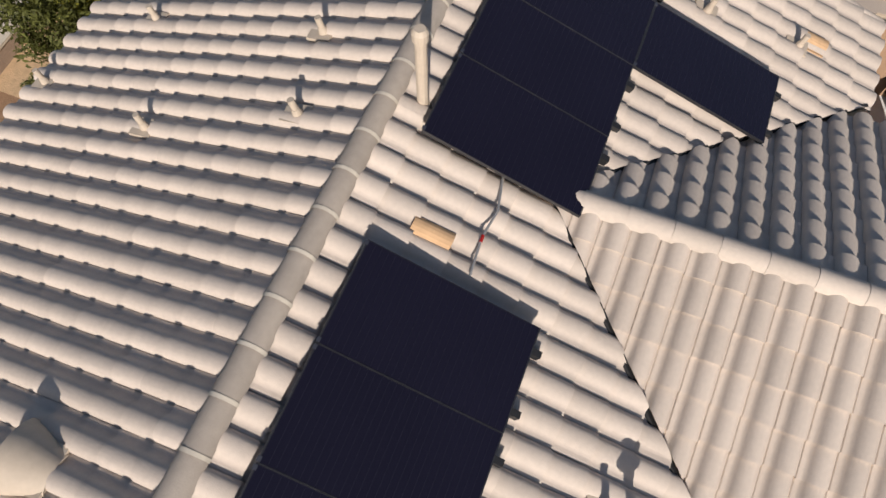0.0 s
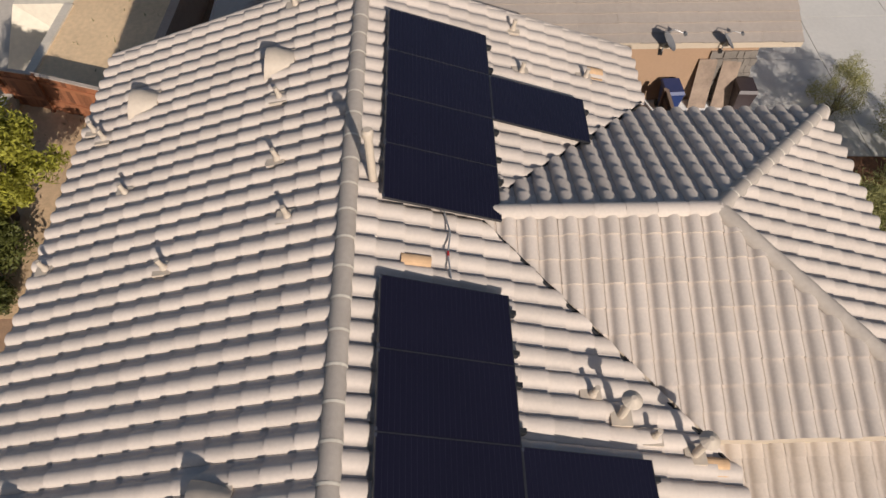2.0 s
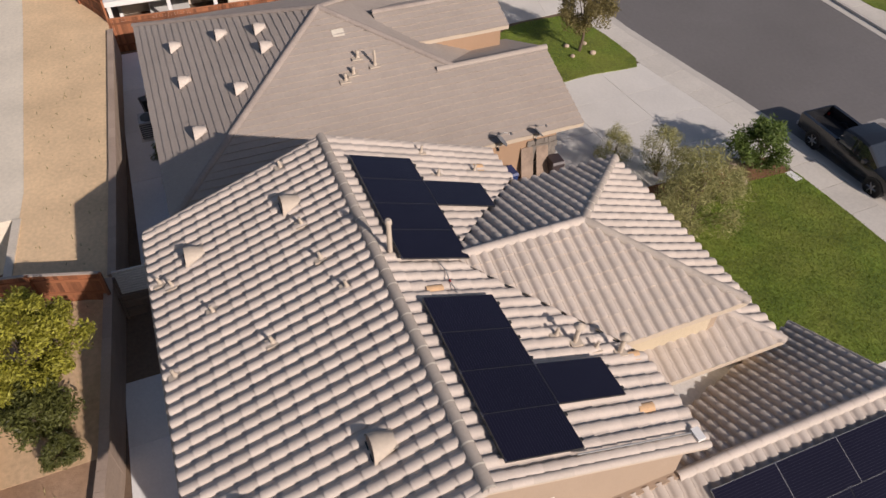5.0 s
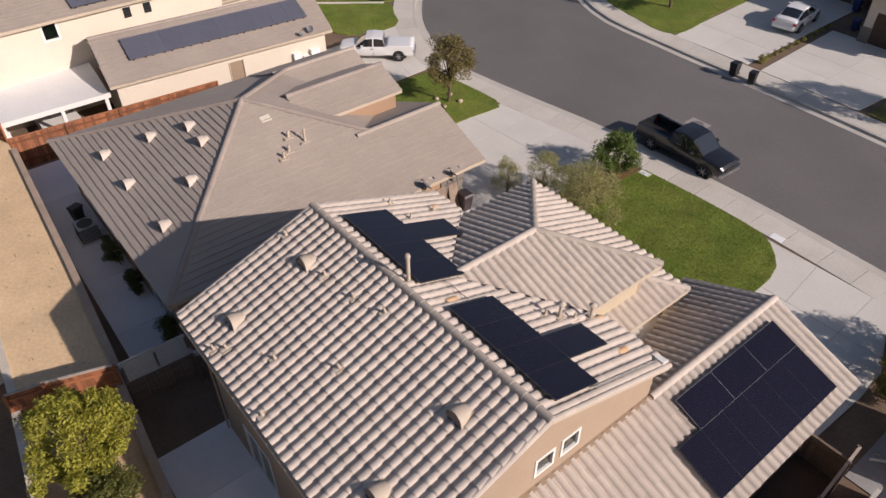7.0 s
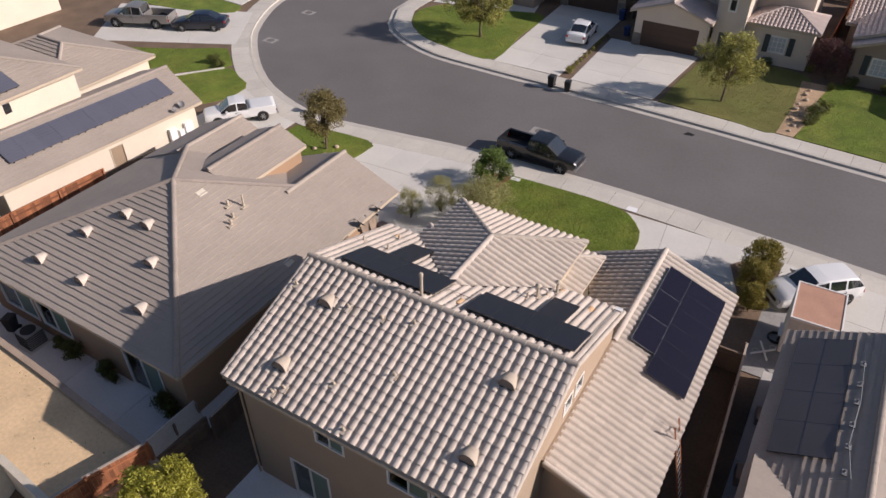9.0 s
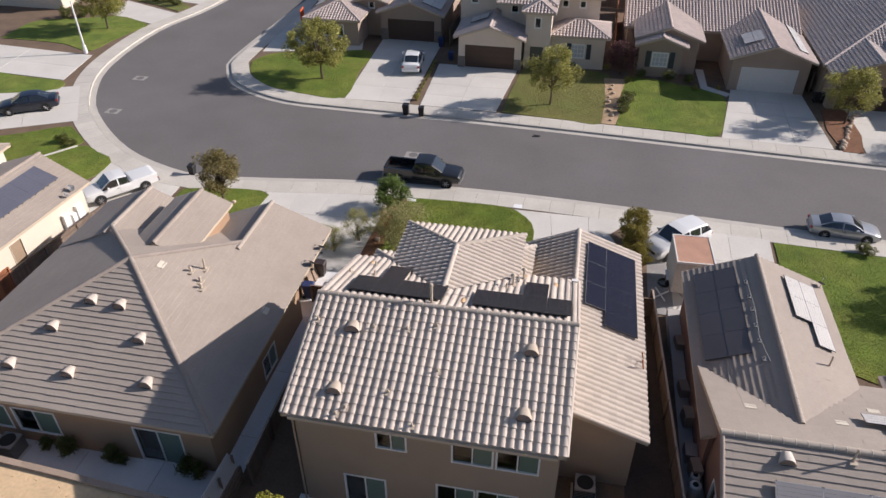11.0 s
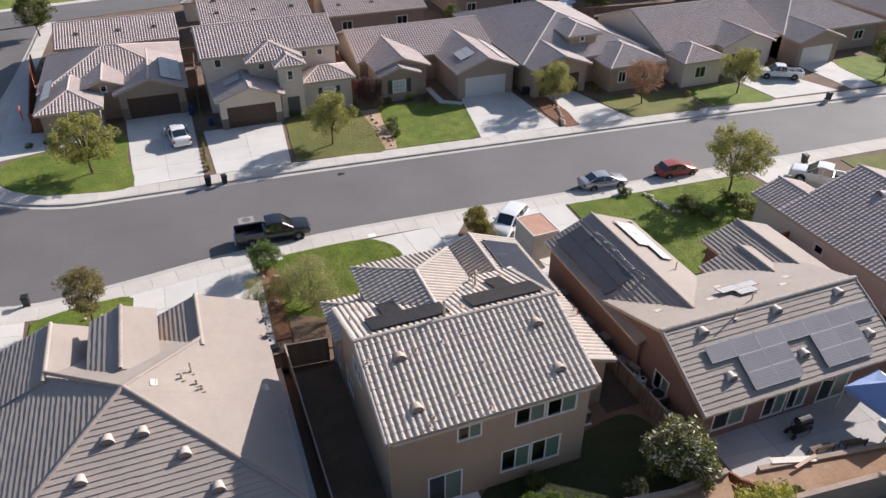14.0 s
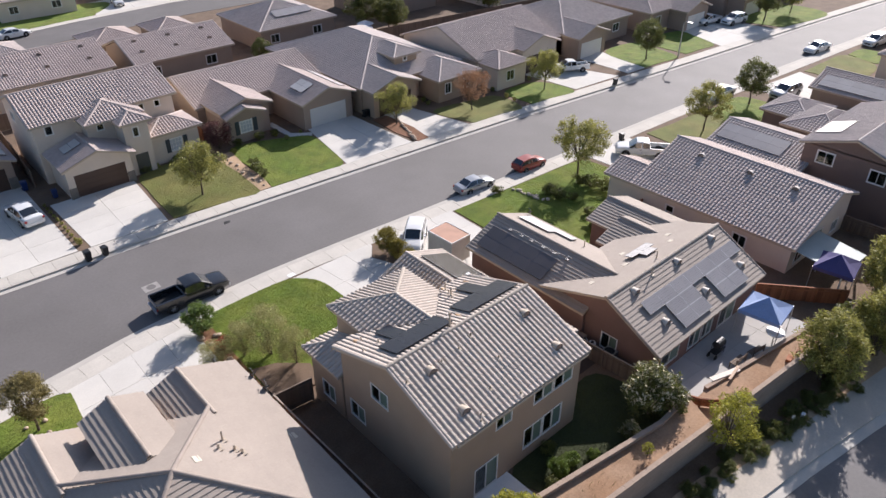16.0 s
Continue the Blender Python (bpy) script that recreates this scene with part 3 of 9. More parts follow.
def pavement(line, side, name, d0=0.17, d1=1.62):
    """Pavement slabs one by one along the kerb."""
    a, b = offset_line(line, d0 * side), offset_line(line, d1 * side)
    base = thing(name, (a[0].x, a[0].y, YARD), "pale concrete pavement of jointed slabs", "pavement", kind="structure")
    far = G()
    for i in range(len(line) - 1):
        u0, u1 = 0.006, 0.994
        q = [a[i].lerp(a[i + 1], u0), a[i].lerp(a[i + 1], u1), b[i].lerp(b[i + 1], u1), b[i].lerp(b[i + 1], u0)]
        near = -46 < q[0].x < 62 and q[0].y < 75
        g = G() if near else far
        g.prism([(p.x, p.y, YARD - 0.05) for p in q], [(p.x, p.y, YARD + 0.03) for p in q])
        if near:
            part("slab", g, M_PAVE, base)
    tagged(part("slabs", far, M_PAVE, base), kind="stuff")


def panels(name, quad, nu, nv, label, material=M_CONC, z=None, category="driveway"):
    """A concrete drive or patio cast in jointed panels; quad: four corners of the plan in turn."""
    z = YARD + 0.035 if z is None else z
    A, B, C, D = [Vector(p) for p in quad]
    base = thing(name, ((A.x + C.x) / 2, (A.y + C.y) / 2, z), label, category, kind="structure")
    at = lambda s, t: A.lerp(B, s).lerp(D.lerp(C, s), t)
    for i in range(nu):
        for k in range(nv):
            e, f = 0.0016 / nu * 2, 0.0016 / nv * 2
            q = [at(i / nu + e, k / nv + f), at((i + 1) / nu - e, k / nv + f), at((i + 1) / nu - e, (k + 1) / nv - f), at(i / nu + e, (k + 1) / nv - f)]
            part("concrete_panel", G().prism([(p.x, p.y, -0.02) for p in q], [(p.x, p.y, z) for p in q]), material, base)
    return base


LAWNS = {}


def lawn(name, outline, label, material=M_LAWN, z=0.05, round_off=True):
    pts = smooth_line([*outline, outline[0]], 0.7)[:-1] if round_off else outline
    LAWNS[name] = [(p[0], p[1]) for p in pts]
    return plan(name, [tuple(p) for p in pts], -0.02, YARD + z, material, label, "lawn" if "lawn" in label else "ground")


lawn("lawn_main", [(-9.3, 17.45), (-6, 17.6), (-2.8, 17.5), (-1.5, 16.6), (-0.9, 15.6), (-0.75, 14.2), (-0.8, 11), (-1.0, 7.6), (-8.5, 7.2), (-9.9, 9), (-10.2, 13), (-9.9, 16.6)], "thick green front lawn with a rounded edge")
panels("driveway_main", [(-0.75, 8.3), (4.6, 8.3), (5.0, 17.35), (-2.4, 17.35)], 3, 3, "pale concrete driveway before the garage", z=YARD + 0.031)
panels("driveway_west", [(-18.9, 8.2), (-10.9, 8.2), (-10.4, 17.6), (-19.2, 16.9)], 4, 3, "wide sunlit concrete driveway", z=YARD + 0.024)
panels("driveway_corner", [(-31.8, 10.8), (-25.2, 10.0), (-25.4, 16.6), (-32.0, 18.4)], 2, 3, "concrete driveway of the corner house", z=YARD + 0.024)
panels("driveway_east", [(6.2, 8.5), (13.2, 8.2), (13.6, 16.9), (6.2, 17.2)], 3, 3, "pale concrete driveway with a parked trailer")
panels("driveway_east_far", [(31.5, 9.5), (37.2, 9.2), (38.2, 15.6), (31.2, 15.9)], 2, 3, "concrete driveway of a house further along")
panels("driveway_brick_house", [(-18.6, 32.1), (-12.95, 32.1), (-12.98, 47.3), (-19.2, 47.3)], 2, 5, "long pale concrete driveway across the street")
panels("driveway_two_storey", [(-11.95, 32.0), (-5.5, 31.9), (-4.7, 41.4), (-12.2, 41.4)], 2, 4, "pale concrete driveway with dappled shade")
panels("driveway_white_garage", [(12.3, 30.6), (20.4, 30.2), (20.0, 40.6), (14.2, 40.6)], 3, 4, "pale concrete driveway with dark tree shade")
panels("driveway_tan_house", [(22.6, 30.0), (28.2, 29.6), (26.4, 38.0), (22.8, 38.0)], 2, 3, "pale concrete driveway between flower beds")
panels("driveway_pale_house", [(45.5, 28.6), (53.5, 28.0), (50.5, 36.5), (44.8, 36.5)], 2, 3, "sunlit concrete driveway with a parked pickup")
panels("driveway_far_a", [(55.2, 27.8), (58.7, 27.6), (60.0, 36.0), (55.2, 36.0)], 2, 3, "sunlit concrete driveway")
panels("driveway_far_b", [(75.0, 25.7), (89.0, 24.5), (88.0, 34.0), (77.0, 34.0)], 2, 3, "sunlit concrete driveway")
panels("driveway_knuckle", [(-49.8, 18.2), (-38.6, 23.8), (-42.6, 30.2), (-55, 25.6)], 3, 2, "broad concrete driveway at the bend of the street")
panels("driveway_side_street", [(-56, 56.4), (-43.1, 54.1), (-42.2, 61.0), (-56, 61.4)], 2, 2, "concrete driveway beside the side street")
lawn("lawn_side_street", [(-54, 62.0), (-47.5, 61.4), (-42.9, 61.6), (-42.2, 66), (-42.0, 71), (-43, 76), (-54, 78)], "green lawn beside the side street")
plan("verge_strip", [(-30.2, 43.9), (-27.7, 47.0), (-28.2, 54), (-29.1, 66), (-30.0, 66), (-30.2, 53)], -0.02, YARD + 0.034, M_CONC, "pale concrete strip along a fence", "pavement")
panels("driveway_knuckle_north", [(-60, 32.2), (-44.9, 31.1), (-45.9, 37.1), (-60, 38.3)], 2, 2, "broad concrete driveway at the bend of the street")
panels("driveway_knuckle_path", [(-52, 49.2), (-45.1, 46.7), (-43.8, 50.4), (-52, 53.8)], 2, 1, "pale concrete driveway beside a lawn")
lawn("lawn_knuckle", [(-58, 39.8), (-51, 39.5), (-47.0, 38.1), (-46.3, 41), (-45.7, 44), (-45.2, 46.2), (-47.5, 47.6), (-50, 48.3), (-54.5, 46.6), (-58, 45)], "green lawn at the bend shaded by a tree")
plan("bed_knuckle", [(-52, 54.3), (-47.9, 52.9), (-44.2, 51.1), (-43.7, 53.0), (-46.3, 55.0), (-52, 56)], -0.02, YARD + 0.06, M_DRYLAWN, "dry grass strip with bushes between two driveways", "flower bed")
lawn("lawn_west", [(-25.0, 15.6), (-22.6, 16.2), (-19.4, 16.4), (-18.9, 16.0), (-19.1, 13.0), (-18.9, 9.6), (-22.5, 9.4), (-24.9, 12)], "small patch of green lawn under a street tree")
lawn("lawn_east", [(13.8, 16.65), (14.6, 16.6), (18, 16.4), (24, 16.05), (29.5, 15.7), (30.6, 14.2), (30.0, 9.5), (24, 4.5), (16, 5.5), (13.8, 9.5)], "green front lawn with shrubs and stones")
lawn("lawn_bend", [(-46.2, 18.6), (-42.0, 20.7), (-39.0, 22.7), (-38.2, 22.5), (-37.0, 21.6), (-35.9, 20.2), (-38.4, 17.5), (-40.2, 15.2), (-42.4, 14.2), (-46.0, 17.6)], "bright green lawn at the bend")
lawn("lawn_bend_south", [(-37.7, 17.3), (-35.7, 20.0), (-33.9, 19.3), (-32.1, 18.3), (-32.1, 16.0), (-33.4, 14.2), (-36.4, 14.0), (-39.2, 15.0)], "bright green strip of lawn beside a driveway")
plan("lawn_edging", [(-40.0, 14.8), (-39.85, 14.7), (-35.85, 19.75), (-36.0, 19.9)], -0.02, YARD + 0.10, M_CONC, "white concrete edging between two lawns", "edging")
lawn("lawn_bend_north", [(-55, 26.6), (-49, 27.3), (-44.3, 29.0), (-44.7, 30.8), (-48, 31.1), (-58, 31.8)], "green lawn beside a driveway")
lawn("lawn_corner", [(-29.9, 38.6), (-28.9, 36.0), (-26.3, 33.5), (-23, 32.5), (-18.8, 32.3), (-19.1, 38), (-19.4, 43.3), (-24, 42.2), (-28.6, 41.0)], "dark green corner lawn shaded by a tree")
lawn("lawn_two_storey", [(-5.0, 31.9), (0, 31.5), (3.2, 31.35), (3.5, 36), (3.4, 41.8), (-3.5, 41.9), (-4.6, 38)], "dry olive lawn with a young tree", M_DRYLAWN)
lawn("lawn_white_garage", [(4.3, 31.25), (9.5, 30.95), (12.0, 30.8), (12.9, 34), (13.4, 38.6), (11.5, 40.0), (5.4, 41.4), (4.8, 36)], "bright green clipped lawn")
lawn("lawn_tan_house", [(28.8, 29.5), (33.5, 29.2), (36.2, 29.0), (36.6, 33.6), (33, 34.6), (27.6, 35.0)], "half-dry lawn with a russet tree", M_DRYLAWN)
lawn("lawn_pale_house", [(37.8, 28.9), (41, 28.7), (45.0, 28.4), (43.9, 33.5), (38.2, 33.8)], "green lawn beside a driveway")
lawn("lawn_far_a", [(58.7, 27.6), (62, 27.4), (65.9, 27.2), (67.0, 31), (67.2, 35), (60.2, 35.2)], "green lawn in sun")
lawn("lawn_far_c", [(67.9, 27.1), (71.5, 26.9), (74.9, 26.8), (76.6, 31), (76.8, 34.2), (68.6, 34.4)], "green lawn in sun")
lawn("lawn_far_b", [(91, 24.2), (104, 23.0), (104, 31), (90, 32)], "green lawn in sun")
lawn("lawn_east_far_a", [(40.5, 15.0), (44.8, 14.6), (49.6, 14.2), (49.8, 11), (46, 8.6), (40.6, 9.4)], "dry lawn under a street tree", M_DRYLAWN)
lawn("lawn_east_far_b", [(50.2, 14.0), (54, 13.9), (58.2, 13.6), (58.6, 9), (56, 7.0), (50.4, 7.6)], "green lawn under a street tree")
lawn("lawn_east_far_c", [(73, 12.7), (79, 12.6), (84, 12.0), (82, 7), (74, 7)], "dry lawn in sun", M_DRYLAWN)
panels("driveway_east_far_b", [(59.2, 7.6), (70.5, 7.2), (72.4, 13.0), (62.6, 13.8)], 2, 2, "sunlit concrete driveway with a parked car")
lawn("lawn_east_far_d", [(84.6, 11.8), (88.6, 11.4), (88.4, 7.6), (83.4, 7.4)], "green lawn in sun")
plan("planter_mulch", [(21.0, 29.95), (22.4, 29.9), (23.0, 33.0), (22.9, 37.6), (21.0, 37.6), (20.6, 33.5)], -0.02, YARD + 0.06, M_MULCH, "red-brown mulch bed with a row of stones", "flower bed")
plan("planter_dirt_gap", [(3.1, 31.35), (4.2, 31.3), (4.7, 34), (4.6, 37), (5.2, 40.8), (3.2, 40.8), (3.4, 36)], -0.02, YARD + 0.055, M_OCHRE, "strip of bare tan dirt between two lawns", "ground")
plan("gravel_corner", [(-30.2, 43.8), (-29.9, 41.2), (-24, 42.5), (-20.4, 43.4), (-21, 46), (-30, 47)], -0.02, YARD + 0.045, M_CONC, "pale gravel bed with dark shrubs", "ground")
plan("path_white_garage", [(11.6, 39.9), (13.6, 38.7), (14.0, 39.3), (12.2, 40.6), (12.2, 44.5), (11.5, 44.5)], -0.02, YARD + 0.06, M_CONC, "pale concrete path to a front door", "path")
plan("bed_main_gate", [(-9.85, 6.9), (-6.8, 6.5), (-6.6, 8.4), (-8.2, 9.9), (-9.75, 10.4)], -0.02, YARD + 0.092, M_BARE, "bare brown soil under a bush beside the gate", "flower bed")
plan("bed_main_west", [(-10.9, 8.4), (-9.9, 8.4), (-9.7, 13), (-9.5, 17.2), (-10.6, 17.2)], -0.02, YARD + 0.06, M_MULCH, "red-brown mulch bed beside the driveway", "flower bed")
plan("bed_main_east", [(4.85, 9.0), (6.0, 9.0), (6.1, 17.0), (5.1, 17.1), (3.9, 15.6), (4.7, 13.6)], -0.02, YARD + 0.06, M_BARE, "brown soil bed with shrubs beside the driveway", "flower bed")

# backs of the lots, on a terrace above the street
plan("ground_back_lots", [(-28.6, -8.0), (-11.6, -8.6), (-2, -9.3), (5.4, -10.6), (20.6, -13.0), (35, -15), (35, 4.6), (-28.6, 4.6)], 0.0, PAD, M_BARE, "bare brown soil of the terraced back yards", "ground")
panels("patio_west", [(-28.4, -7.7), (-11.0, -7.9), (-11.0, 8.0), (-28.4, 8.0)], 5, 4, "grey concrete yard round the house", M_GREYCONC, PAD + 0.02, "patio")
panels("patio_main", [(-8.3, -8.8), (-3.8, -8.9), (-3.8, -6.2), (-8.3, -6.2)], 2, 1, "grey concrete patio at the back door", M_GREYCONC, PAD + 0.025, "patio")
panels("patio_east", [(8.2, -10.2), (20.4, -12.2), (20.4, -7.4), (8.2, -7.4)], 4, 2, "grey concrete patio behind the house", M_DARKCONC, PAD + 0.025, "patio")
panels("side_strip_east", [(6.9, -7.2), (8.0, -7.2), (8.0, 8.4), (6.9, 8.4)], 1, 6, "grey concrete strip beside the wall", M_DARKCONC, PAD + 0.02, "path")
# Extra soil sheet whose near-black colour carries the side yard's shade
plan("side_yard_east", [(4.55, -4.2), (6.65, -4.2), (6.0, 8.0), (4.55, 8.0)], 0.0, PAD + 0.012, mat("shade_dark_soil", (0.07, 0.052, 0.042), 0.95, var=0.25, vscale=0.8, fine=0.2, fscale=9, bump=0.5, bscale=25), "soil beside the garage, its colour darkened for shade", "ground")
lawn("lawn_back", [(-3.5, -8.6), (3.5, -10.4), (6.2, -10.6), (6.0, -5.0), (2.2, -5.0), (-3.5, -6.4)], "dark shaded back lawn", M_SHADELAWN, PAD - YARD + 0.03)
plan("dirt_bank_west", [(-60, -12.3), (-30.8, -11.35), (-17, -11.15), (-11.6, -11.6), (-11.5, -8.5), (-17.3, -8.15), (-28.2, -7.55), (-30.5, -7.6), (-34.5, -10.0), (-60, -10.4)], -0.02, 2.0, M_DIRT, "bare sandy dirt bank behind the yards", "ground")
plan("dirt_bed_main", [(-5.2, -11.78), (-2.4, -11.62), (6.2, -12.3), (7.0, -10.4), (4.0, -10.5), (0.5, -10.0), (-2.5, -9.45), (-5.2, -9.15)], -0.02, 1.85, M_BED, "raised bed of orange-brown soil between two garden walls", "ground")
plan("dirt_bed_west", [(-11.6, -11.6), (-8.4, -11.95), (-5.2, -11.78), (-5.2, -9.15), (-11.5, -8.6)], -0.02, 1.856, mat("orange_sandy_soil", (0.58, 0.40, 0.235), 0.95, var=0.2, vscale=0.7, fine=0.18, fscale=7, bump=0.5, bscale=30), "raised bed of dry orange sandy soil under a tree", "ground")
plan("dirt_bed_east", [(6.2, -12.3), (16.5, -13.3), (20.6, -14.0), (20.6, -12.2), (9.0, -10.4), (7.0, -10.4)], -0.02, 1.25, M_BED, "raised bed of orange-tan soil beside a patio", "ground")
rim = [(-70, -12.4), (-30.8, -11.25), (-17, -11.05), (-15.6, -11.15)]
solid("back_verge_west", G().prism([(x, y, -0.04) for x, y in rim + [(-14.6, -13.85), (-40, -13.85), (-70, -14.8)]], [(x, y, 1.985) for x, y in rim + [(-15.6, -13.0), (-40, -13.0), (-70, -13.9)]]), M_VERGE, "pale dusty verge level with the dirt bank", "ground", kind="structure")
plan("back_verge", [(-15, -13.2), (2, -13.0), (10, -14.2), (20, -15.4), (60, -22), (60, -24.6), (21, -16.65), (17.3, -16.1), (12, -15.3), (5, -14.2), (-15, -13.9)], -0.04, 0.14, M_OCHRE, "strip of ochre soil beside the back pavement", "ground")
plan("back_pavement", [(-40, -13.9), (-15, -13.9), (5, -14.2), (12, -15.3), (17.3, -16.1), (21, -16.65), (60, -24.6), (60, -26.6), (20, -18.75), (14, -17.6), (8.5, -16.65), (4, -16.0), (-40, -15.6)], -0.05, 0.15, M_PAVEBACK, "tan concrete pavement along the back street", "pavement")
plan("back_kerb", [(-40, -15.6), (4, -16.0), (8.5, -16.65), (14, -17.6), (20, -18.75), (60, -26.6), (60, -27.2), (20, -19.35), (14, -18.2), (8.5, -17.25), (4, -16.6), (-40, -16.2)], -0.05, 0.03, M_KERB, "concrete kerb and gutter of the back street", "kerb")
plan("back_road", [(-60, -16.3), (-40, -16.2), (4, -16.6), (8.5, -17.25), (14, -18.2), (20, -19.35), (60, -27.2), (60, -60), (-60, -60)], -0.05, 0.0, M_ASPHALT, "grey asphalt back street in tree shade", "road")
plan("back_street_far", [(-40, 84), (-20, 88), (0, 91), (25, 93.5), (60, 92), (160, 82), (160, 90), (60, 101.5), (27, 102.6), (10, 101), (-1, 99.4), (-20, 96.5), (-40, 93.5)], 0.0, YARD + 0.04, M_ASPHALT, "grey asphalt street beyond the roofs", "road")
plan("kerb_back_street", [(-40, 95.0), (-20, 98.0), (-1, 100.9), (10, 102.5), (27, 104.1), (60, 103.0), (60, 101.4), (27, 102.5), (10, 100.9), (-1, 99.3), (-20, 96.4), (-40, 93.4)], 0.0, YARD + 0.08, M_PAVE, "pale pavement beyond the far street", "pavement")
panels("driveway_beyond", [(14.2, 102.9), (27.5, 104.2), (28.5, 113), (16, 112)], 2, 2, "pale driveway beyond the far street")
lawn("lawn_beyond_street", [(-40, 95.2), (-20, 98.2), (-1, 101.1), (8, 102.4), (13.6, 103), (15, 112), (-40, 108)], "green lawn beyond the far street")

# ---- the main house ----
SL = 0.355
house = thing("house", (-3.2, -1.9, YARD), "two-storey tan stucco house with sand-coloured barrel tiles", "house")
RX0, RX1, RY, RZ = -8.22, 1.88, -2.0, 7.82
ES, EN, EZ = -6.72, 2.75, 6.14
roof_plane(house, [(RX0, ES, EZ), (RX1, ES, EZ), (RX1, RY, RZ), (RX0, RY, RZ)], seed=11, keep=lambda p: p.x > -4.4)
NORTH = [(RX0, EN, EZ), (RX1, EN, EZ), (RX1, RY, RZ), (RX0, RY, RZ)]
VX, VT, VW, VE = -3.6, -0.366, -6.80, -0.40     # the front wing's valleys
north_z = lambda y: RZ - (y - RY) * SL
roof_plane(house, NORTH, style="barrel_tight", seed=12, clip=[(RX0, EN, EZ), (VW, EN, EZ), (VX, VT - 0.06, north_z(VT - 0.06)), (VX, RY, RZ), (RX0, RY, RZ)])
roof_plane(house, NORTH, style="barrel_tight", seed=12, keep=lambda p: p.x > -3.3, clip=[(RX1, EN, EZ), (VE, EN, EZ), (VX, VT - 0.06, north_z(VT - 0.06)), (VX, RY, RZ), (RX1, RY, RZ)])
for x in (VW, VE):
    a, b = Vector((VX, VT - 0.03, north_z(VT - 0.03) + 0.012)), Vector((x, EN - 0.03, EZ + 0.022))
    part("valley_flashing", G().tube([a, b], [0.035, 0.035], 6), M_DARK, house, "dark metal valley between two slopes")
caps(house, (RX1, RY, RZ), (RX0, RY, RZ), single=True)
WX0, WX1, WY0, WY1 = -7.92, 1.68, -6.32, 2.4
S_OPEN = [(3.04, 4.16, 4.55, 5.40), (5.83, 7.3, 4.42, 5.44), (7.42, 8.92, 4.42, 5.48), (5.26, 6.7, 1.50, 2.95), (6.8, 8.3, 1.50, 2.98), (1.66, 3.28, 0.73, 2.66)]
wall(house, (WX0, WY0), (WX1, WY0), 0.0, EZ + 0.02, M_STUCCO, S_OPEN)
for o in S_OPEN:
    window(house, (WX0, WY0), (WX1, WY0), o, 2)
E_OPEN = [(4.25, 4.87, 5.42, 6.06), (5.15, 5.77, 5.44, 6.08)]
wall(house, (WX1, WY0), (WX1, WY1), 0.0, EZ, M_STUCCO, E_OPEN)
for o in E_OPEN:
    window(house, (WX1, WY0), (WX1, WY1), o, 1, screen=False)
wall(house, (WX1, WY1), (WX0, WY1), 0.0, EZ, M_STUCCO)
W_OPEN = [(2.6, 4.0, 4.42, 5.45), (0.55, 1.85, 1.68, 2.85)]
wall(house, (WX0, WY1), (WX0, WY0), 0.0, EZ, M_STUCCO, W_OPEN)
for o in W_OPEN:
    window(house, (WX0, WY1), (WX0, WY0), o, 2)
for x, t in ((WX0, 0.18), (WX1, -0.18)):
    tri = [(WY0, EZ - 0.001), (WY1, EZ - 0.001), (RY, RZ - 0.17)]
    part("gable_wall", G().prism([(x, a, b) for a, b in tri], [(x + t, a, b) for a, b in tri]), M_STUCCO, house)
for y0, y1 in ((ES, RY), (EN, RY)):          # barge boards under the verge tiles
    for x in (RX0 + 0.02, RX1 - 0.06):
        q = [(x, y0, EZ - 0.2), (x + 0.04, y0, EZ - 0.2), (x + 0.04, y1, RZ - 0.2), (x, y1, RZ - 0.2)]
        part("barge_board", G().prism(q, [(a, b, c + 0.17) for a, b, c in q]), M_FASCIA, house)
# verge tiles along both gables
for x, s in ((RX0 + 0.03, 1), (RX1 - 0.03, -1)):
    for y in (ES, EN):
        caps(house, (x, y, EZ - 0.01), (x, RY, RZ - 0.01), M_TILE, r=0.085, ring=False)

# front wing with a hipped end
PX, PZ, PY = -3.6, 7.24, 2.95
PW, PE, PN, PEZ = -6.45, -0.75, 5.76, 6.235
BACK = RY + (RZ - PEZ) / SL
TOPB = RY + (RZ - PZ) / SL
roof_plane(house, [(PW, PN, PEZ), (PW, BACK, PEZ), (PX, TOPB, PZ), (PX, PY, PZ)], style="barrel_bold", seed=21)
roof_plane(house, [(PE, PN, PEZ), (PE, BACK, PEZ), (PX, TOPB, PZ), (PX, PY, PZ)], style="barrel_narrow", seed=22)
roof_plane(house, [(PW, PN, PEZ), (PE, PN, PEZ), (PX, PY, PZ)], style="barrel_narrow", seed=23)
caps(house, (PX, TOPB - 0.1, PZ), (PX, PY, PZ), M_TILE, single=True, ring=False)
caps(house, (PW, PN, PEZ), (PX, PY, PZ), single=True)
caps(house, (PE, PN, PEZ), (PX, PY, PZ), single=True, ring=False)
wall(house, (PE - 0.35, WY1 - 0.2), (PE - 0.35, PN - 0.35), 0.0, PEZ + 0.1, M_STUCCO_LIT)
N_OPEN = [(1.0, 2.4, 4.3, 5.5), (3.0, 4.3, 4.3, 5.5)]
wall(house, (PE - 0.35, PN - 0.35), (PW + 0.35, PN - 0.35), 0.0, PEZ + 0.1, M_STUCCO, N_OPEN)
for o in N_OPEN:
    window(house, (PE - 0.35, PN - 0.35), (PW + 0.35, PN - 0.35), o, 2)
wall(house, (PW + 0.35, PN - 0.35), (PW + 0.35, WY1 - 0.2), 0.0, PEZ + 0.1, M_STUCCO)

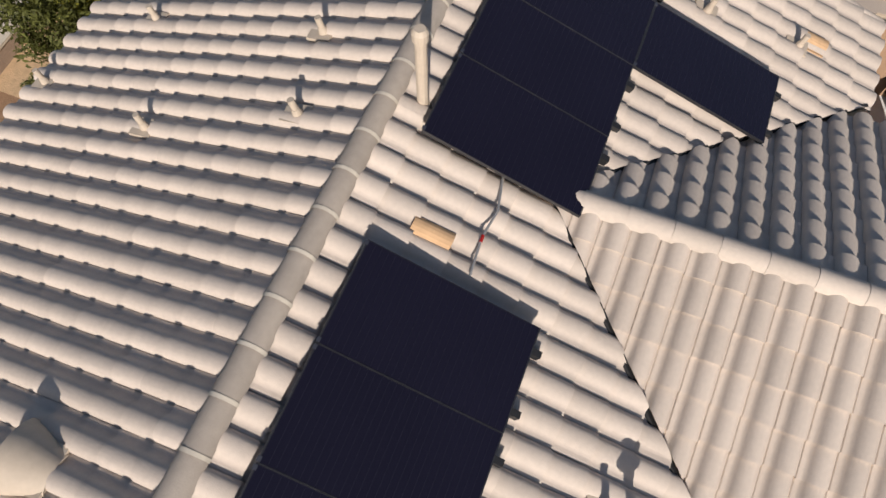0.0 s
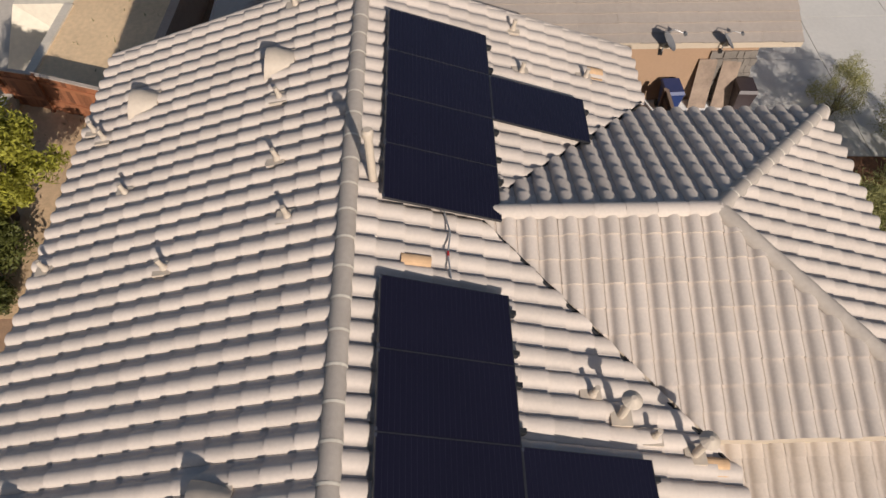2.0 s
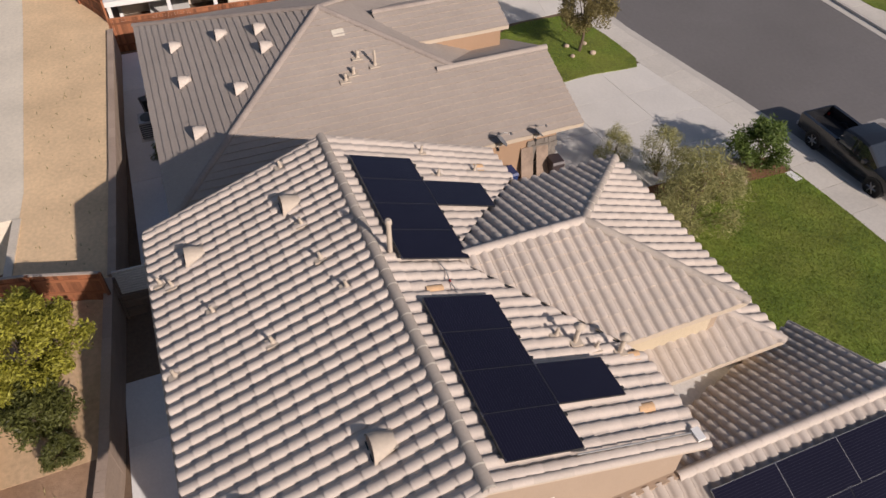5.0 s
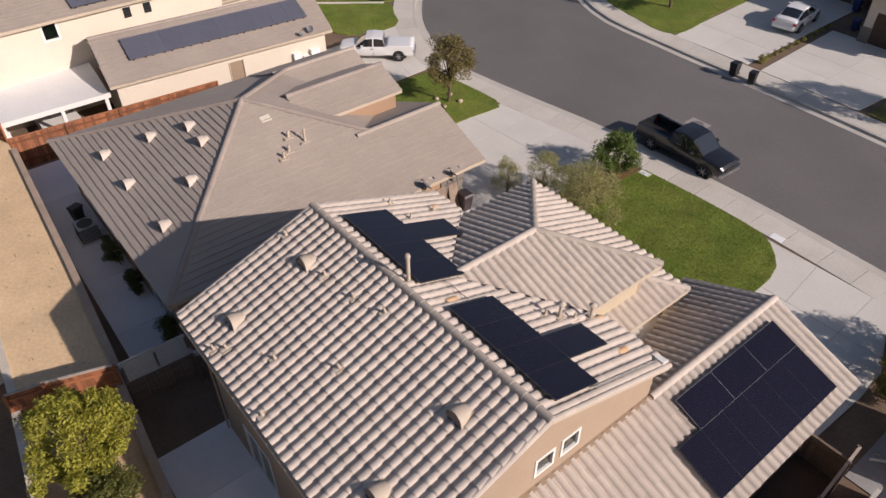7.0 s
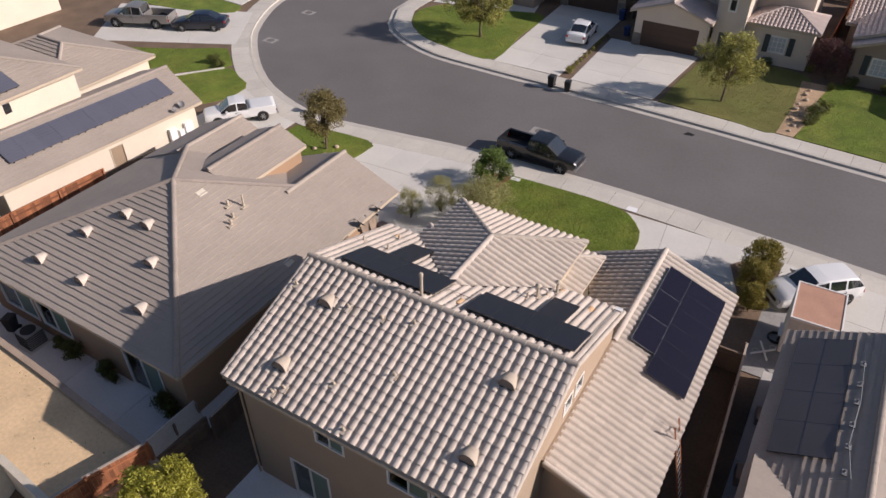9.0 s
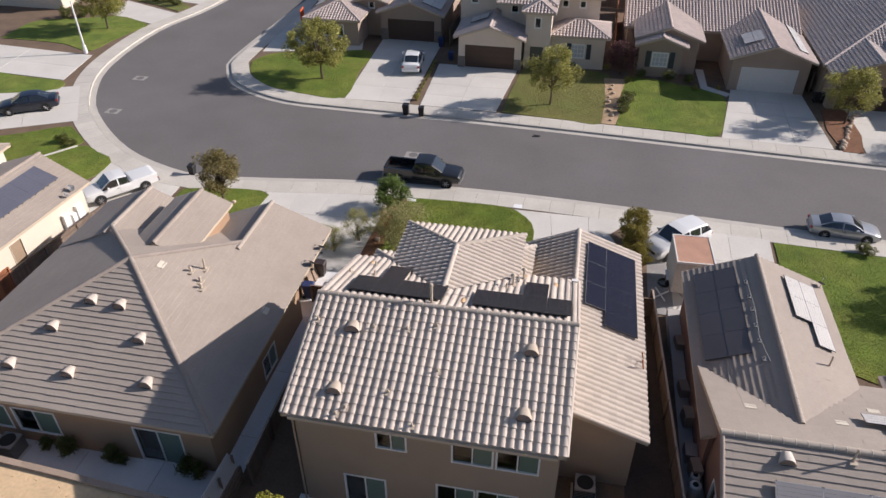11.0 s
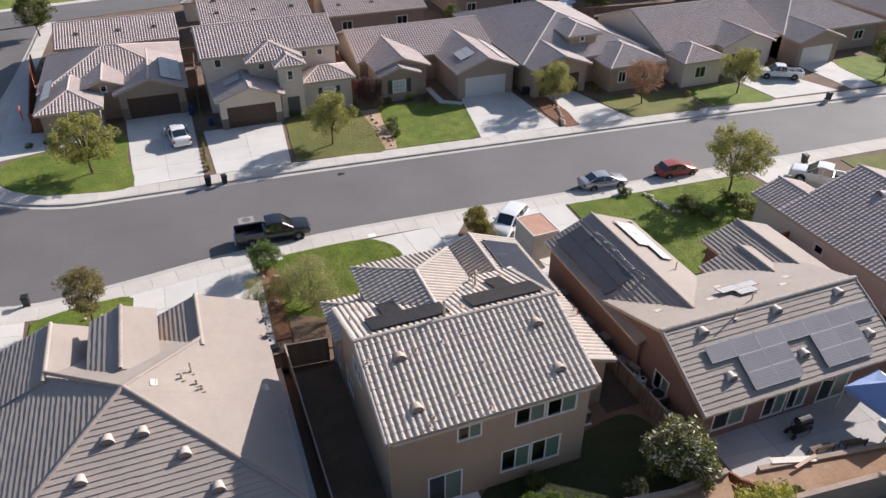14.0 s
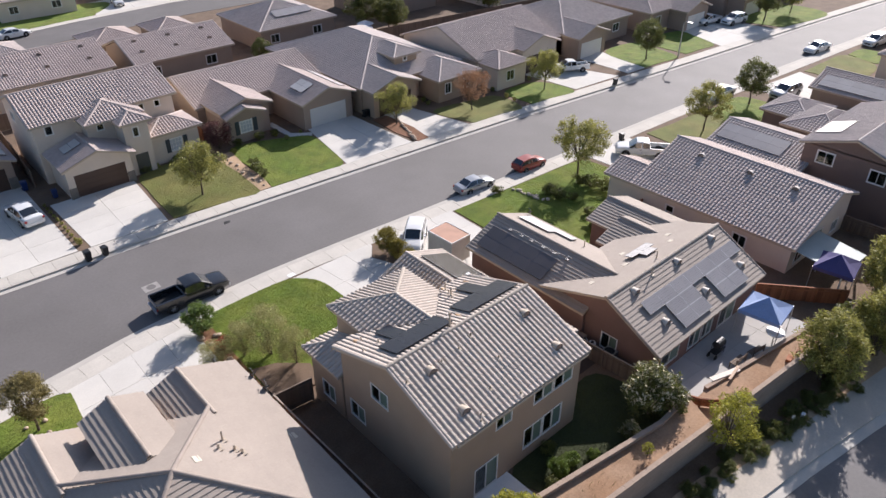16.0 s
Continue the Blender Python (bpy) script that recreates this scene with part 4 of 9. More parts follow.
# lower skirt roofs round the wing
LZ, LX, LN = 4.73, -0.30, 7.05
roof_plane(house, [(LX, 2.75, LZ), (LX, LN, LZ), (LX - 1.6, LN - 1.6, LZ + 0.57), (LX - 1.6, 2.75, LZ + 0.57)], seed=31)
roof_plane(house, [(-4.2, LN, LZ), (LX, LN, LZ), (LX - 1.6, LN - 1.6, LZ + 0.57), (-4.2, LN - 1.6, LZ + 0.57)], seed=32)
caps(house, (LX, LN, LZ), (LX - 1.5, LN - 1.5, LZ + 0.53), M_TILE, ring=False)
wall(house, (LX - 0.35, 2.3), (LX - 0.35, LN - 0.35), 0.0, LZ + 0.1, M_STUCCO_LIT)
wall(house, (LX - 0.35, LN - 0.35), (-4.0, LN - 0.35), 0.0, LZ + 0.1, M_STUCCO)
wall(house, (-4.0, LN - 0.35), (-4.0, PN - 0.4), 0.0, LZ + 0.5, M_STUCCO)
roof_plane(house, [(-8.27, 6.0, 4.1), (-8.27, 2.42, 4.1), (-6.1, 2.42, 4.87), (-6.1, 3.83, 4.87)], seed=33)
roof_plane(house, [(-8.27, 6.0, 4.1), (-4.1, 6.0, 4.1), (-4.1, 3.83, 4.87), (-6.1, 3.83, 4.87)], seed=34)
caps(house, (-8.27, 6.0, 4.1), (-6.1, 3.83, 4.87), M_TILE, ring=False)
LOW_OPEN = [(1.0, 2.2, 1.2, 2.4)]
wall(house, (-7.92, 5.65), (-7.92, 2.4), 0.0, 4.1, M_STUCCO, LOW_OPEN)
window(house, (-7.92, 5.65), (-7.92, 2.4), LOW_OPEN[0], 2)
wall(house, (-4.0, 5.65), (-7.92, 5.65), 0.0, 4.1, M_STUCCO, [(1.2, 2.8, 1.0, 2.4)])
window(house, (-4.0, 5.65), (-7.92, 5.65), (1.2, 2.8, 1.0, 2.4), 2)

# garage
GX, GZ, GN, GS = 1.77, 4.95, 8.6, -3.62
GE, GW, GEZ, GWZ = 5.0, -1.32, 3.79, 3.56
roof_plane(house, [(GE, GS, GEZ), (GE, GN, GEZ), (GX, GN, GZ), (GX, GS, GZ)], seed=41)
west_z = lambda x: GZ - (GX - x) * (GZ - GWZ) / (GX - GW)
roof_plane(house, [(GW, 2.4, GWZ), (GW, GN, GWZ), (GX, GN, GZ), (GX, 2.4, GZ)], style="barrel_bold", seed=42, clip=[(GW, GN, GWZ), (GX, GN, GZ), (GX, 2.4, GZ), (0.75, 2.4, west_z(0.75))])
saddle = [(0.80, 2.45, west_z(0.80) - 0.05), (-0.63, 6.3, west_z(-0.63) - 0.03), (-0.64, 6.3, west_z(-0.63) - 0.06), (-0.64, 2.45, west_z(0.80) - 0.16)]
part("roof_saddle", G().prism([(a, b, c - 0.08) for a, b, c in saddle], saddle), mat("pale_grey_membrane", (0.62, 0.60, 0.57), 0.7, var=0.08, vscale=1.5), house, "pale flat saddle between two roofs")
caps(house, (GX, 2.4, GZ), (GX, GN, GZ), M_TILE, single=True, ring=False)
caps(house, (GX + 0.02, GN - 0.05, GZ), (GE, GN - 0.05, GEZ), M_TILE, r=0.09, ring=False)
caps(house, (GX - 0.02, GN - 0.05, GZ), (GW, GN - 0.05, GWZ), M_TILE, r=0.09, ring=False)
caps(house, (GX, GS + 0.05, GZ), (GE, GS + 0.05, GEZ), M_TILE, r=0.09, ring=False)
wall(house, (GE - 0.4, GS + 0.3), (GE - 0.4, GN - 0.4), 0.0, GEZ + 0.1, M_STUCCO)
wall(house, (WX1, GS + 0.3), (GE - 0.4, GS + 0.3), 0.0, GEZ + 0.1, M_STUCCO)
GDOOR = [(0.5, 5.3, YARD, 2.35)]
wall(house, (GE - 0.4, GN - 0.4), (GW + 0.4, GN - 0.4), 0.0, GWZ, M_STUCCO, GDOOR)
garage_door(house, (GE - 0.4, GN - 0.4), (GW + 0.4, GN - 0.4), GDOOR[0], M_GARDOOR)
wall(house, (GW + 0.4, GN - 0.4), (GW + 0.4, 2.4), 0.0, GWZ, M_STUCCO)
tri = [(GW + 0.4, GWZ - 0.005), (GE - 0.4, GWZ - 0.005), (GE - 0.4, GEZ - 0.04), (GX, GZ - 0.17)]
part("gable_wall", G().prism([(a, GN - 0.4, b) for a, b in tri], [(a, GN - 0.55, b) for a, b in tri]), M_STUCCO, house)
tri = [(WX1, GEZ + 0.09), (GE - 0.4, GEZ + 0.09), (GX, GZ - 0.17)]
part("gable_wall", G().prism([(a, GS + 0.3, b) for a, b in tri], [(a, GS + 0.45, b) for a, b in tri]), M_STUCCO, house)
part("wall_flashing", G().box((WX1 - 0.02, GS + 0.05, GZ - 0.3), (GX + 0.06, 2.4, GZ + 0.055)), M_STUCCO, house)
part("downpipe", G().tube([(WX0 - 0.06, WY0 - 0.06, 0.2), (WX0 - 0.06, WY0 - 0.06, 5.9)], [0.04, 0.04], 8), M_STUCCO, house)
part("rain_gutter", G().box((RX0 + 0.3, ES - 0.1, EZ - 0.17), (RX1 - 0.3, ES + 0.01, EZ - 0.05)), M_FASCIA, house)

# ---- west neighbour: hipped flat-tile roof with three front gables ----
W = thing("house", (-18, 0, YARD), "single-storey terracotta stucco house with flat brown roof tiles", "house")
WS, WE = 0.407, 3.6
A = (-18.2, 0.4, 6.32)
SE, SW = (-11.5, -6.3, WE), (-25.0, -6.3, WE)
NE, NW = (-11.5, 7.1, WE), (-25.0, 7.1, WE)
for i, f in enumerate(([SW, SE, A], [NE, NW, A], [NW, SW, A])):
    roof_plane(W, f, M_FLAT, "slate", 51 + i)
GP = (-14.75, 4.35, 4.92)          # where the garage ridge meets the main roof
EAST = [SE, (-11.5, 8.15, WE), (-18.2, 8.15, 6.32), (-18.2, -6.3, 6.32)]
roof_plane(W, EAST, M_FLAT, "slate", 55, clip=[SE, (-11.5, 3.85, WE), GP, A])
roof_plane(W, EAST, M_FLAT, "slate", 55, clip=[(-11.5, 3.85, WE), (-11.5, 8.15, WE), (-14.75, 8.15, 4.92), GP])
for q in (SE, SW):
    caps(W, q, A, M_FLATCAP, ring=False)
caps(W, GP, A, M_FLATCAP, ring=False)
caps(W, (-22.05, 4.4, 4.9), A, M_FLATCAP, ring=False)


def wing(h, x0, x1, yn, ys, ze, slope, tile, style, seed, stucco, door=None, east=True, inset=0.35, zw=None):
    """A front wing: gable to the north, its ridge running back into the main roof."""
    c = (x0 + x1) / 2
    zr = ze + (x1 - x0) / 2 * slope
    zw = ze if zw is None else zw        # a lower west eave makes that slope steeper
    roof_plane(h, [(x0, yn, zw), (x0, ys, zw), (c, ys, zr), (c, yn, zr)], tile, "slate" if zw < ze else style, seed)
    if east:
        roof_plane(h, [(x1, yn, ze), (x1, ys, ze), (c, ys, zr), (c, yn, zr)], tile, style, seed + 1)
    caps(h, (c, ys, zr), (c, yn, zr), tile, ring=False)
    y = yn - 0.35
    ops = [door] if door else []
    wall(h, (x1 - inset, y), (x0 + 0.35, y), 0.0, zw + 0.1, stucco, ops)
    wall(h, (x1 - inset, ys), (x1 - inset, y), 0.0, ze + 0.1, stucco)
    wall(h, (x0 + 0.35, y), (x0 + 0.35, ys), 0.0, zw + 0.1, stucco)
    tri = [(x0 + 0.35, zw + 0.09), (x1 - inset, zw + 0.09), (x1 - inset, ze + 0.09), (c, zr - 0.17)]
    part("gable_wall", G().prism([(a, y, b) for a, b in tri], [(a, y - 0.15, b) for a, b in tri]), stucco, h)


wing(W, -18.0, -11.5, 8.15, 3.7, WE, 0.406, M_FLAT, "slate", 61, M_STUCCO_W, (0.3, 4.6, YARD, 2.35), east=False, inset=1.15)
garage_door(W, (-12.65, 7.8), (-17.65, 7.8), (0.3, 4.6, YARD, 2.35), M_GARDOOR)
roof_plane(W, [(-20.1, 7.6, 4.95), (-20.1, 2.5, 4.95), (-18.45, 2.5, 5.62), (-18.45, 7.6, 5.62)], M_FLAT, "slate", 63)
roof_plane(W, [(-16.8, 7.6, 4.95), (-16.8, 2.5, 4.95), (-18.45, 2.5, 5.62), (-18.45, 7.6, 5.62)], M_FLAT, "slate", 64)
caps(W, (-18.45, 2.5, 5.62), (-18.45, 7.6, 5.62), M_FLATCAP, ring=False)
tri = [(-19.9, 4.88), (-17.0, 4.88), (-18.45, 5.46)]
part("gable_wall", G().prism([(a, 7.35, b) for a, b in tri], [(a, 7.2, b) for a, b in tri]), M_STUCCO_W, W)
part("wall", G().box((-19.9, 3.0, 3.3), (-17.0, 7.35, 4.88)), M_STUCCO_W, W)
wing(W, -25.05, -19.05, 8.35, 3.7, WE, 0.43, M_FLAT, "slate", 66, M_STUCCO_W)
WO = [(0.9, 3.3, 1.35, 2.75), (3.6, 5.6, 1.35, 2.75), (9.2, 11.3, 0.72, 2.75)]
wall(W, (-24.6, -5.9), (-11.95, -5.9), 0.0, WE + 0.1, M_STUCCO_W, WO)
for o in WO:
    window(W, (-24.6, -5.9), (-11.95, -5.9), o, 2)
wall(W, (-11.95, -5.9), (-11.95, 3.9), 0.0, WE + 0.02, M_STUCCO_W, [(5.0, 6.4, 1.0, 2.2)])
wall(W, (-11.95, 3.9), (-12.83, 3.9), 0.0, WE + 0.02, M_STUCCO_W)
window(W, (-11.95, -5.9), (-11.95, 3.9), (5.0, 6.4, 1.0, 2.2), 2)
wall(W, (-24.6, 8.0), (-24.6, -5.9), 0.0, WE + 0.1, M_STUCCO_W)

rnd = random.Random(91)
for i in range(7):                       # stone veneer at the garage corner
    for k in range(9):
        y, z = 6.55 + i * 0.18 + (k % 2) * 0.05, YARD + 0.05 + k * 0.25
        part("veneer_stone", G().box((-12.655, y, z), (-12.60 + rnd.uniform(-0.02, 0.02), y + 0.165, z + 0.23)), M_STONE, W)

# ---- east neighbour ----
E = thing("house", (13.5, -1, YARD), "single-storey terracotta stucco house with solar panels on brown tiles", "house")
EZN, ERZ = 3.35, 5.2
roof_plane(E, [(7.3, -7.95, 3.05), (20.3, -7.95, 3.05), (20.3, -3.78, ERZ), (7.3, -3.78, ERZ)], M_FLAT, "flat", 71)
roof_plane(E, [(7.3, 1.5, EZN), (20.3, 1.5, EZN), (20.3, -3.78, ERZ), (7.3, -3.78, ERZ)], M_FLAT, "flat", 72)
caps(E, (7.3, -3.78, ERZ), (20.3, -3.78, ERZ), M_CAP, single=True, r=0.14)
caps(E, (7.35, -7.95, 3.04), (7.35, -3.78, ERZ), M_FLATCAP, ring=False, r=0.09)
caps(E, (20.25, -7.95, 3.04), (20.25, -3.78, ERZ), M_FLATCAP, ring=False, r=0.09)
EO = [(0.7, 2.7, 1.2, 2.45), (3.9, 5.3, 0.95, 2.5), (5.5, 6.7, 0.95, 2.5), (7.6, 9.6, 0.73, 2.55)]
wall(E, (7.7, -7.55), (19.9, -7.55), 0.0, 3.15, M_STUCCO_RED, EO)
for o in EO:
    window(E, (7.7, -7.55), (19.9, -7.55), o, 2)
wall(E, (7.7, 8.0), (7.7, -7.55), 0.0, 3.22, M_STUCCO_RED, [(11.6, 12.8, 1.1, 2.3)])
window(E, (7.7, 8.0), (7.7, -7.55), (11.6, 12.8, 1.1, 2.3), 2)
wall(E, (19.9, -7.55), (19.9, 4.8), 0.0, 3.15, M_STUCCO_RED)
for x, t in ((7.7, 0.15), (19.9, -0.15)):
    tri = [(-7.55, 3.14), (1.2, 3.3), (-3.78, ERZ - 0.17)]
    part("gable_wall", G().prism([(x, a, b) for a, b in tri], [(x + t, a, b) for a, b in tri]), M_STUCCO_RED, E)
wing(E, 7.15, 13.75, 8.36, -2.4, 3.45, 0.385, M_FLAT, "flat", 75, M_STUCCO_RED, (0.7, 5.4, YARD, 2.35), zw=3.22)
garage_door(E, (13.4, 8.01), (7.5, 8.01), (0.7, 5.4, YARD, 2.35), M_GARDOOR)
wing(E, 17.2, 22.6, 5.2, -3.0, 3.0, 0.36, M_FLAT, "flat", 77, M_STUCCO_RED)
wing(E, 15.0, 20.6, 2.6, -3.2, 3.05, 0.36, M_FLAT, "flat", 79, M_STUCCO_RED)

# ---- houses further east on the near side ----
def body(h, x0, x1, y0, y1, z, stucco, openings=None):
    """Four walls; openings per side 's', 'e', 'n', 'w'."""
    openings = openings or {}
    c = {"s": ((x0, y0), (x1, y0)), "e": ((x1, y0), (x1, y1)), "n": ((x1, y1), (x0, y1)), "w": ((x0, y1), (x0, y0))}
    for k, (a, b) in c.items():
        ops = openings.get(k, [])
        wall(h, a, b, 0.0, z, stucco, [o[:4] for o in ops])
        for o in ops:
            if len(o) == 4:
                window(h, a, b, o, 2 if o[1] - o[0] > 0.9 else 1, w=0.085, screen=False)
            else:
                garage_door(h, a, b, o[:4], o[4])


E2 = thing("house", (30, 0, YARD), "single-storey pale stucco house with a long brown barrel-tile roof", "house")
EE, ER, EZR = 24.7, 31.3, 5.42          # west eave, ridge and its height
roof_plane(E2, [(EE, -8.0, 3.05), (EE, 6.4, 3.05), (ER, 6.4, EZR), (ER, -8.0, EZR)], M_TILE2, "barrel", 81)
roof_plane(E2, [(35.4, -8.0, 3.95), (35.4, 6.4, 3.95), (ER, 6.4, EZR), (ER, -8.0, EZR)], M_TILE2, "barrel", 82)
caps(E2, (ER, -8.0, EZR), (ER, 6.4, EZR), M_TILE2, ring=False)
caps(E2, (EE, -7.95, 3.05), (ER, -7.95, EZR), M_TILE2, r=0.09, ring=False)
for y, t in ((-7.6, 0.15), (6.0, -0.15)):
    rake = [(25.1, 3.09), (35.0, 3.09), (35.0, 3.85), (ER, EZR - 0.17)]
    part("gable_wall", G().prism([(a, y, b) for a, b in rake], [(a, y + t, b) for a, b in rake]), M_STUCCO_WHITE, E2)
gable_roof(E2, 24.75, 29.5, 4.0, 9.2, 3.0, 0.36, "y", M_TILE2, "barrel", 83, M_STUCCO_WHITE, "b")
body(E2, 25.1, 35.0, -7.6, 6.0, 3.1, M_STUCCO_WHITE, {"s": [(1.0, 2.4, 1.0, 2.3), (3.6, 5.4, 0.72, 2.6), (7.2, 8.4, 1.2, 2.3)], "w": [(9.0, 10.2, 1.2, 2.3), (3.0, 3.8, 1.6, 2.3)]})
body(E2, 25.2, 29.1, 5.0, 8.8, 3.05, M_STUCCO_WHITE)
E3 = thing("house", (41, 2, YARD), "house with a brown barrel-tile garage roof and grey solar panels", "house")
gable_roof(E3, 37.0, 45.0, -2.6, 6.6, 3.2, 0.31, "y", M_TILE3, "barrel", 85, M_STUCCO_GREY)
body(E3, 37.4, 44.6, -2.2, 6.2, 3.2, M_STUCCO_GREY)
E4 = thing("house", (44.5, -5.9, YARD), "two-storey dark brown stucco house with pale solar panels", "house")
gable_roof(E4, 38.0, 51.5, -10.4, -1.4, 5.5, 0.33, "x", M_TILE3, "barrel", 87, M_STUCCO_DARK)
body(E4, 38.35, 51.1, -10.0, -1.8, 5.55, M_STUCCO_DARK, {"w": [(1.2, 2.7, 4.0, 5.15), (5.6, 7.0, 3.7, 4.9)], "s": [(2, 3.6, 3.8, 5.0), (7, 8.6, 3.8, 5.0)]})
hip_roof(E4, 46.2, 54.2, -2.2, 3.8, 3.2, 0.34, M_TILE3, "barrel", 89)
body(E4, 46.6, 53.8, -1.4, 3.4, 3.25, M_STUCCO_DARK)
hip_roof(E4, 49.2, 55.6, 2.0, 7.4, 2.95, 0.34, M_TILE3, "barrel", 97)
body(E4, 49.6, 55.2, 3.2, 7.0, 3.0, M_STUCCO_DARK)
E5 = thing("house", (63, 0, YARD), "single-storey brown-roofed house beside the street", "house")
gable_roof(E5, 58.8, 66.4, -5.0, 6.6, 3.2, 0.36, "y", M_TILE2, "barrel", 91, M_STUCCO_GREY)
gable_roof(E5, 62.0, 74.0, -8.0, 1.0, 3.4, 0.36, "x", M_TILE2, "barrel", 93, M_STUCCO_GREY)
body(E5, 59.2, 66.0, -4.6, 6.2, 3.2, M_STUCCO_GREY)
body(E5, 62.4, 73.6, -7.6, 0.6, 3.4, M_STUCCO_GREY)
E6 = thing("house", (84, -2, YARD), "single-storey brown-roofed house in the distance", "house")
hip_roof(E6, 77, 92, -8, 6, 3.2, 0.36, M_TILE2, "barrel", 95)
body(E6, 77.4, 91.6, -7.6, 5.6, 3.2, M_STUCCO_WHITE)

# ---- cream house to the north-west, with a patio cover ----
NWH = thing("house", (-36, 6, YARD), "cream stucco house with flat roof tiles and dark solar panels", "house")
roof_plane(NWH, [(-29.0, -2.2, 3.3), (-27.9, 10.6, 3.3), (-31.3, 11.2, 4.6), (-32.4, -1.8, 4.6)], M_FLAT, "flat", 101)
roof_plane(NWH, [(-35.8, -1.4, 3.3), (-34.7, 11.7, 3.3), (-31.3, 11.2, 4.6), (-32.4, -1.8, 4.6)], M_FLAT, "flat", 102)
caps(NWH, (-32.4, -1.8, 4.6), (-31.3, 11.2, 4.6), M_FLATCAP, ring=False)
wall(NWH, (-29.4, -1.8), (-28.35, 10.3), 0.0, 3.35, M_STUCCO_CREAM, [(6.15, 6.95, YARD, 2.72)])
part("door", G().box((-28.97, 4.25, YARD), (-28.87, 5.2, 2.72)), mat("tan_side_door", (0.30, 0.22, 0.15), 0.6), NWH, "brown side door")
wall(NWH, (-28.35, 10.3), (-34.4, 11.2), 0.0, 3.35, M_STUCCO_CREAM, [(0.8, 5.2, YARD, 2.35)])
garage_door(NWH, (-28.35, 10.3), (-34.4, 11.2), (0.8, 5.2, YARD, 2.35), M_WHITEDOOR)
wall(NWH, (-35.4, -1.2), (-29.4, -1.8), 0.0, 3.35, M_STUCCO_CREAM)
tri = [(-28.35, 10.3, 3.34), (-34.4, 11.2, 3.34), (-31.3, 10.8, 4.45)]
part("gable_wall", G().prism(tri, [(a, b - 0.15, c) for a, b, c in tri]), M_STUCCO_CREAM, NWH)
tri = [(-29.4, -1.8, 3.34), (-35.4, -1.2, 3.34), (-32.4, -1.5, 4.45)]
part("gable_wall", G().prism(tri, [(a, b + 0.15, c) for a, b, c in tri]), M_STUCCO_CREAM, NWH)
hip_roof(NWH, -48.5, -33.5, -7.5, 7.0, 5.6, 0.36, M_FLAT, "flat", 105)
body(NWH, -48.1, -33.9, -7.1, 6.6, 5.7, M_STUCCO_CREAM, {"e": [(3.5, 4.35, 4.42, 5.45)], "s": [(11.0, 12.6, 3.6, 5.0)]})
for y in (0.78, 1.94):
    part("window", G().box((-33.98, y, 4.62), (-33.885, y + 0.42, 5.2)), M_CARGLASS, NWH, "small dark square window")
for y, w, top in ((8.1, 0.5, 2.3), (8.75, 0.35, 2.0), (9.2, 0.6, 2.3)):
    part("meter_cabinet", G().box((-28.52 + 0.087 * (y - 9), y, 1.15), (-28.22 + 0.087 * (y - 9), y + w, top)), M_SHEET, NWH, "white meter cabinet on the side wall")
hip_roof(NWH, -46.5, -36.0, 6.0, 14.0, 3.3, 0.36, M_FLAT, "flat", 109)
body(NWH, -46.1, -36.4, 6.0, 13.6, 3.3, M_STUCCO_CREAM)

# ---- houses across the street ----
F1 = thing("house", (-19, 52, YARD), "single-storey brown stucco corner house with hipped roofs", "house")
gable_roof(F1, -19.7, -12.7, 46.4, 56.0, 2.95, 0.36, "y", M_TILE2, "barrel", 111, M_STUCCO_GREY, "a")
body(F1, -19.3, -13.1, 46.9, 58.0, 3.0, M_STUCCO_GREY, {"s": [(0.7, 5.5, YARD, 2.3, M_GARDOOR)]})
hip_roof(F1, -26.6, -12.7, 49.0, 61.5, 2.95, 0.36, M_TILE2, "barrel", 113)
hip_roof(F1, -26.5, -20.6, 44.0, 54.0, 2.8, 0.36, M_TILE2, "barrel", 117)
body(F1, -26.1, -21.0, 44.5, 60.0, 2.9, M_STUCCO_GREY, {"s": [(1.4, 3.6, 1.0, 2.2)]})
gable_roof(F1, -22.4, -18.6, 47.4, 53.0, 3.6, 0.36, "y", M_TILE2, "barrel", 121, M_STUCCO_GREY, "a")
body(F1, -22.0, -19.0, 47.9, 53.0, 3.7, M_STUCCO_GREY, {"s": [(1.2, 1.8, 2.9, 3.6)]})
for x0, x1 in ((-19.36, -18.65), (-13.75, -13.04)):
    part("stone_veneer", G().box((x0, 46.84, YARD), (x1, 46.9, 1.3)), M_STONE, F1)

F2 = thing("house", (-4, 48, YARD), "two-storey grey-tan stucco house with brown barrel tiles", "house")
gable_roof(F2, -11.3, 2.6, 45.2, 55.0, 5.9, 0.36, "x", M_TILE2, "barrel", 131, M_STUCCO_WHITE)
body(F2, -10.9, 2.2, 45.7, 54.5, 6.0, M_STUCCO_WHITE, {"s": [(1.0, 1.7, 4.7, 5.6), (9.6, 10.2, 4.8, 5.5), (11.2, 11.8, 4.8, 5.5)], "w": [(2, 3, 4.5, 5.6)]})
gable_roof(F2, -10.7, -4.1, 40.5, 47.0, 3.15, 0.34, "y", M_TILE2, "barrel", 133, M_STUCCO_WHITE, "a")
body(F2, -10.3, -4.5, 41.1, 46.0, 3.2, M_STUCCO_WHITE, {"s": [(0.6, 5.2, YARD, 2.3, M_GARDOOR)]})
hip_roof(F2, -7.2, -1.6, 43.2, 49.0, 5.6, 0.36, M_TILE2, "barrel", 135)
body(F2, -6.8, -4.2, 44.2, 46.0, 5.7, M_STUCCO_WHITE, {"s": [(0.9, 1.6, 4.5, 5.3)]})
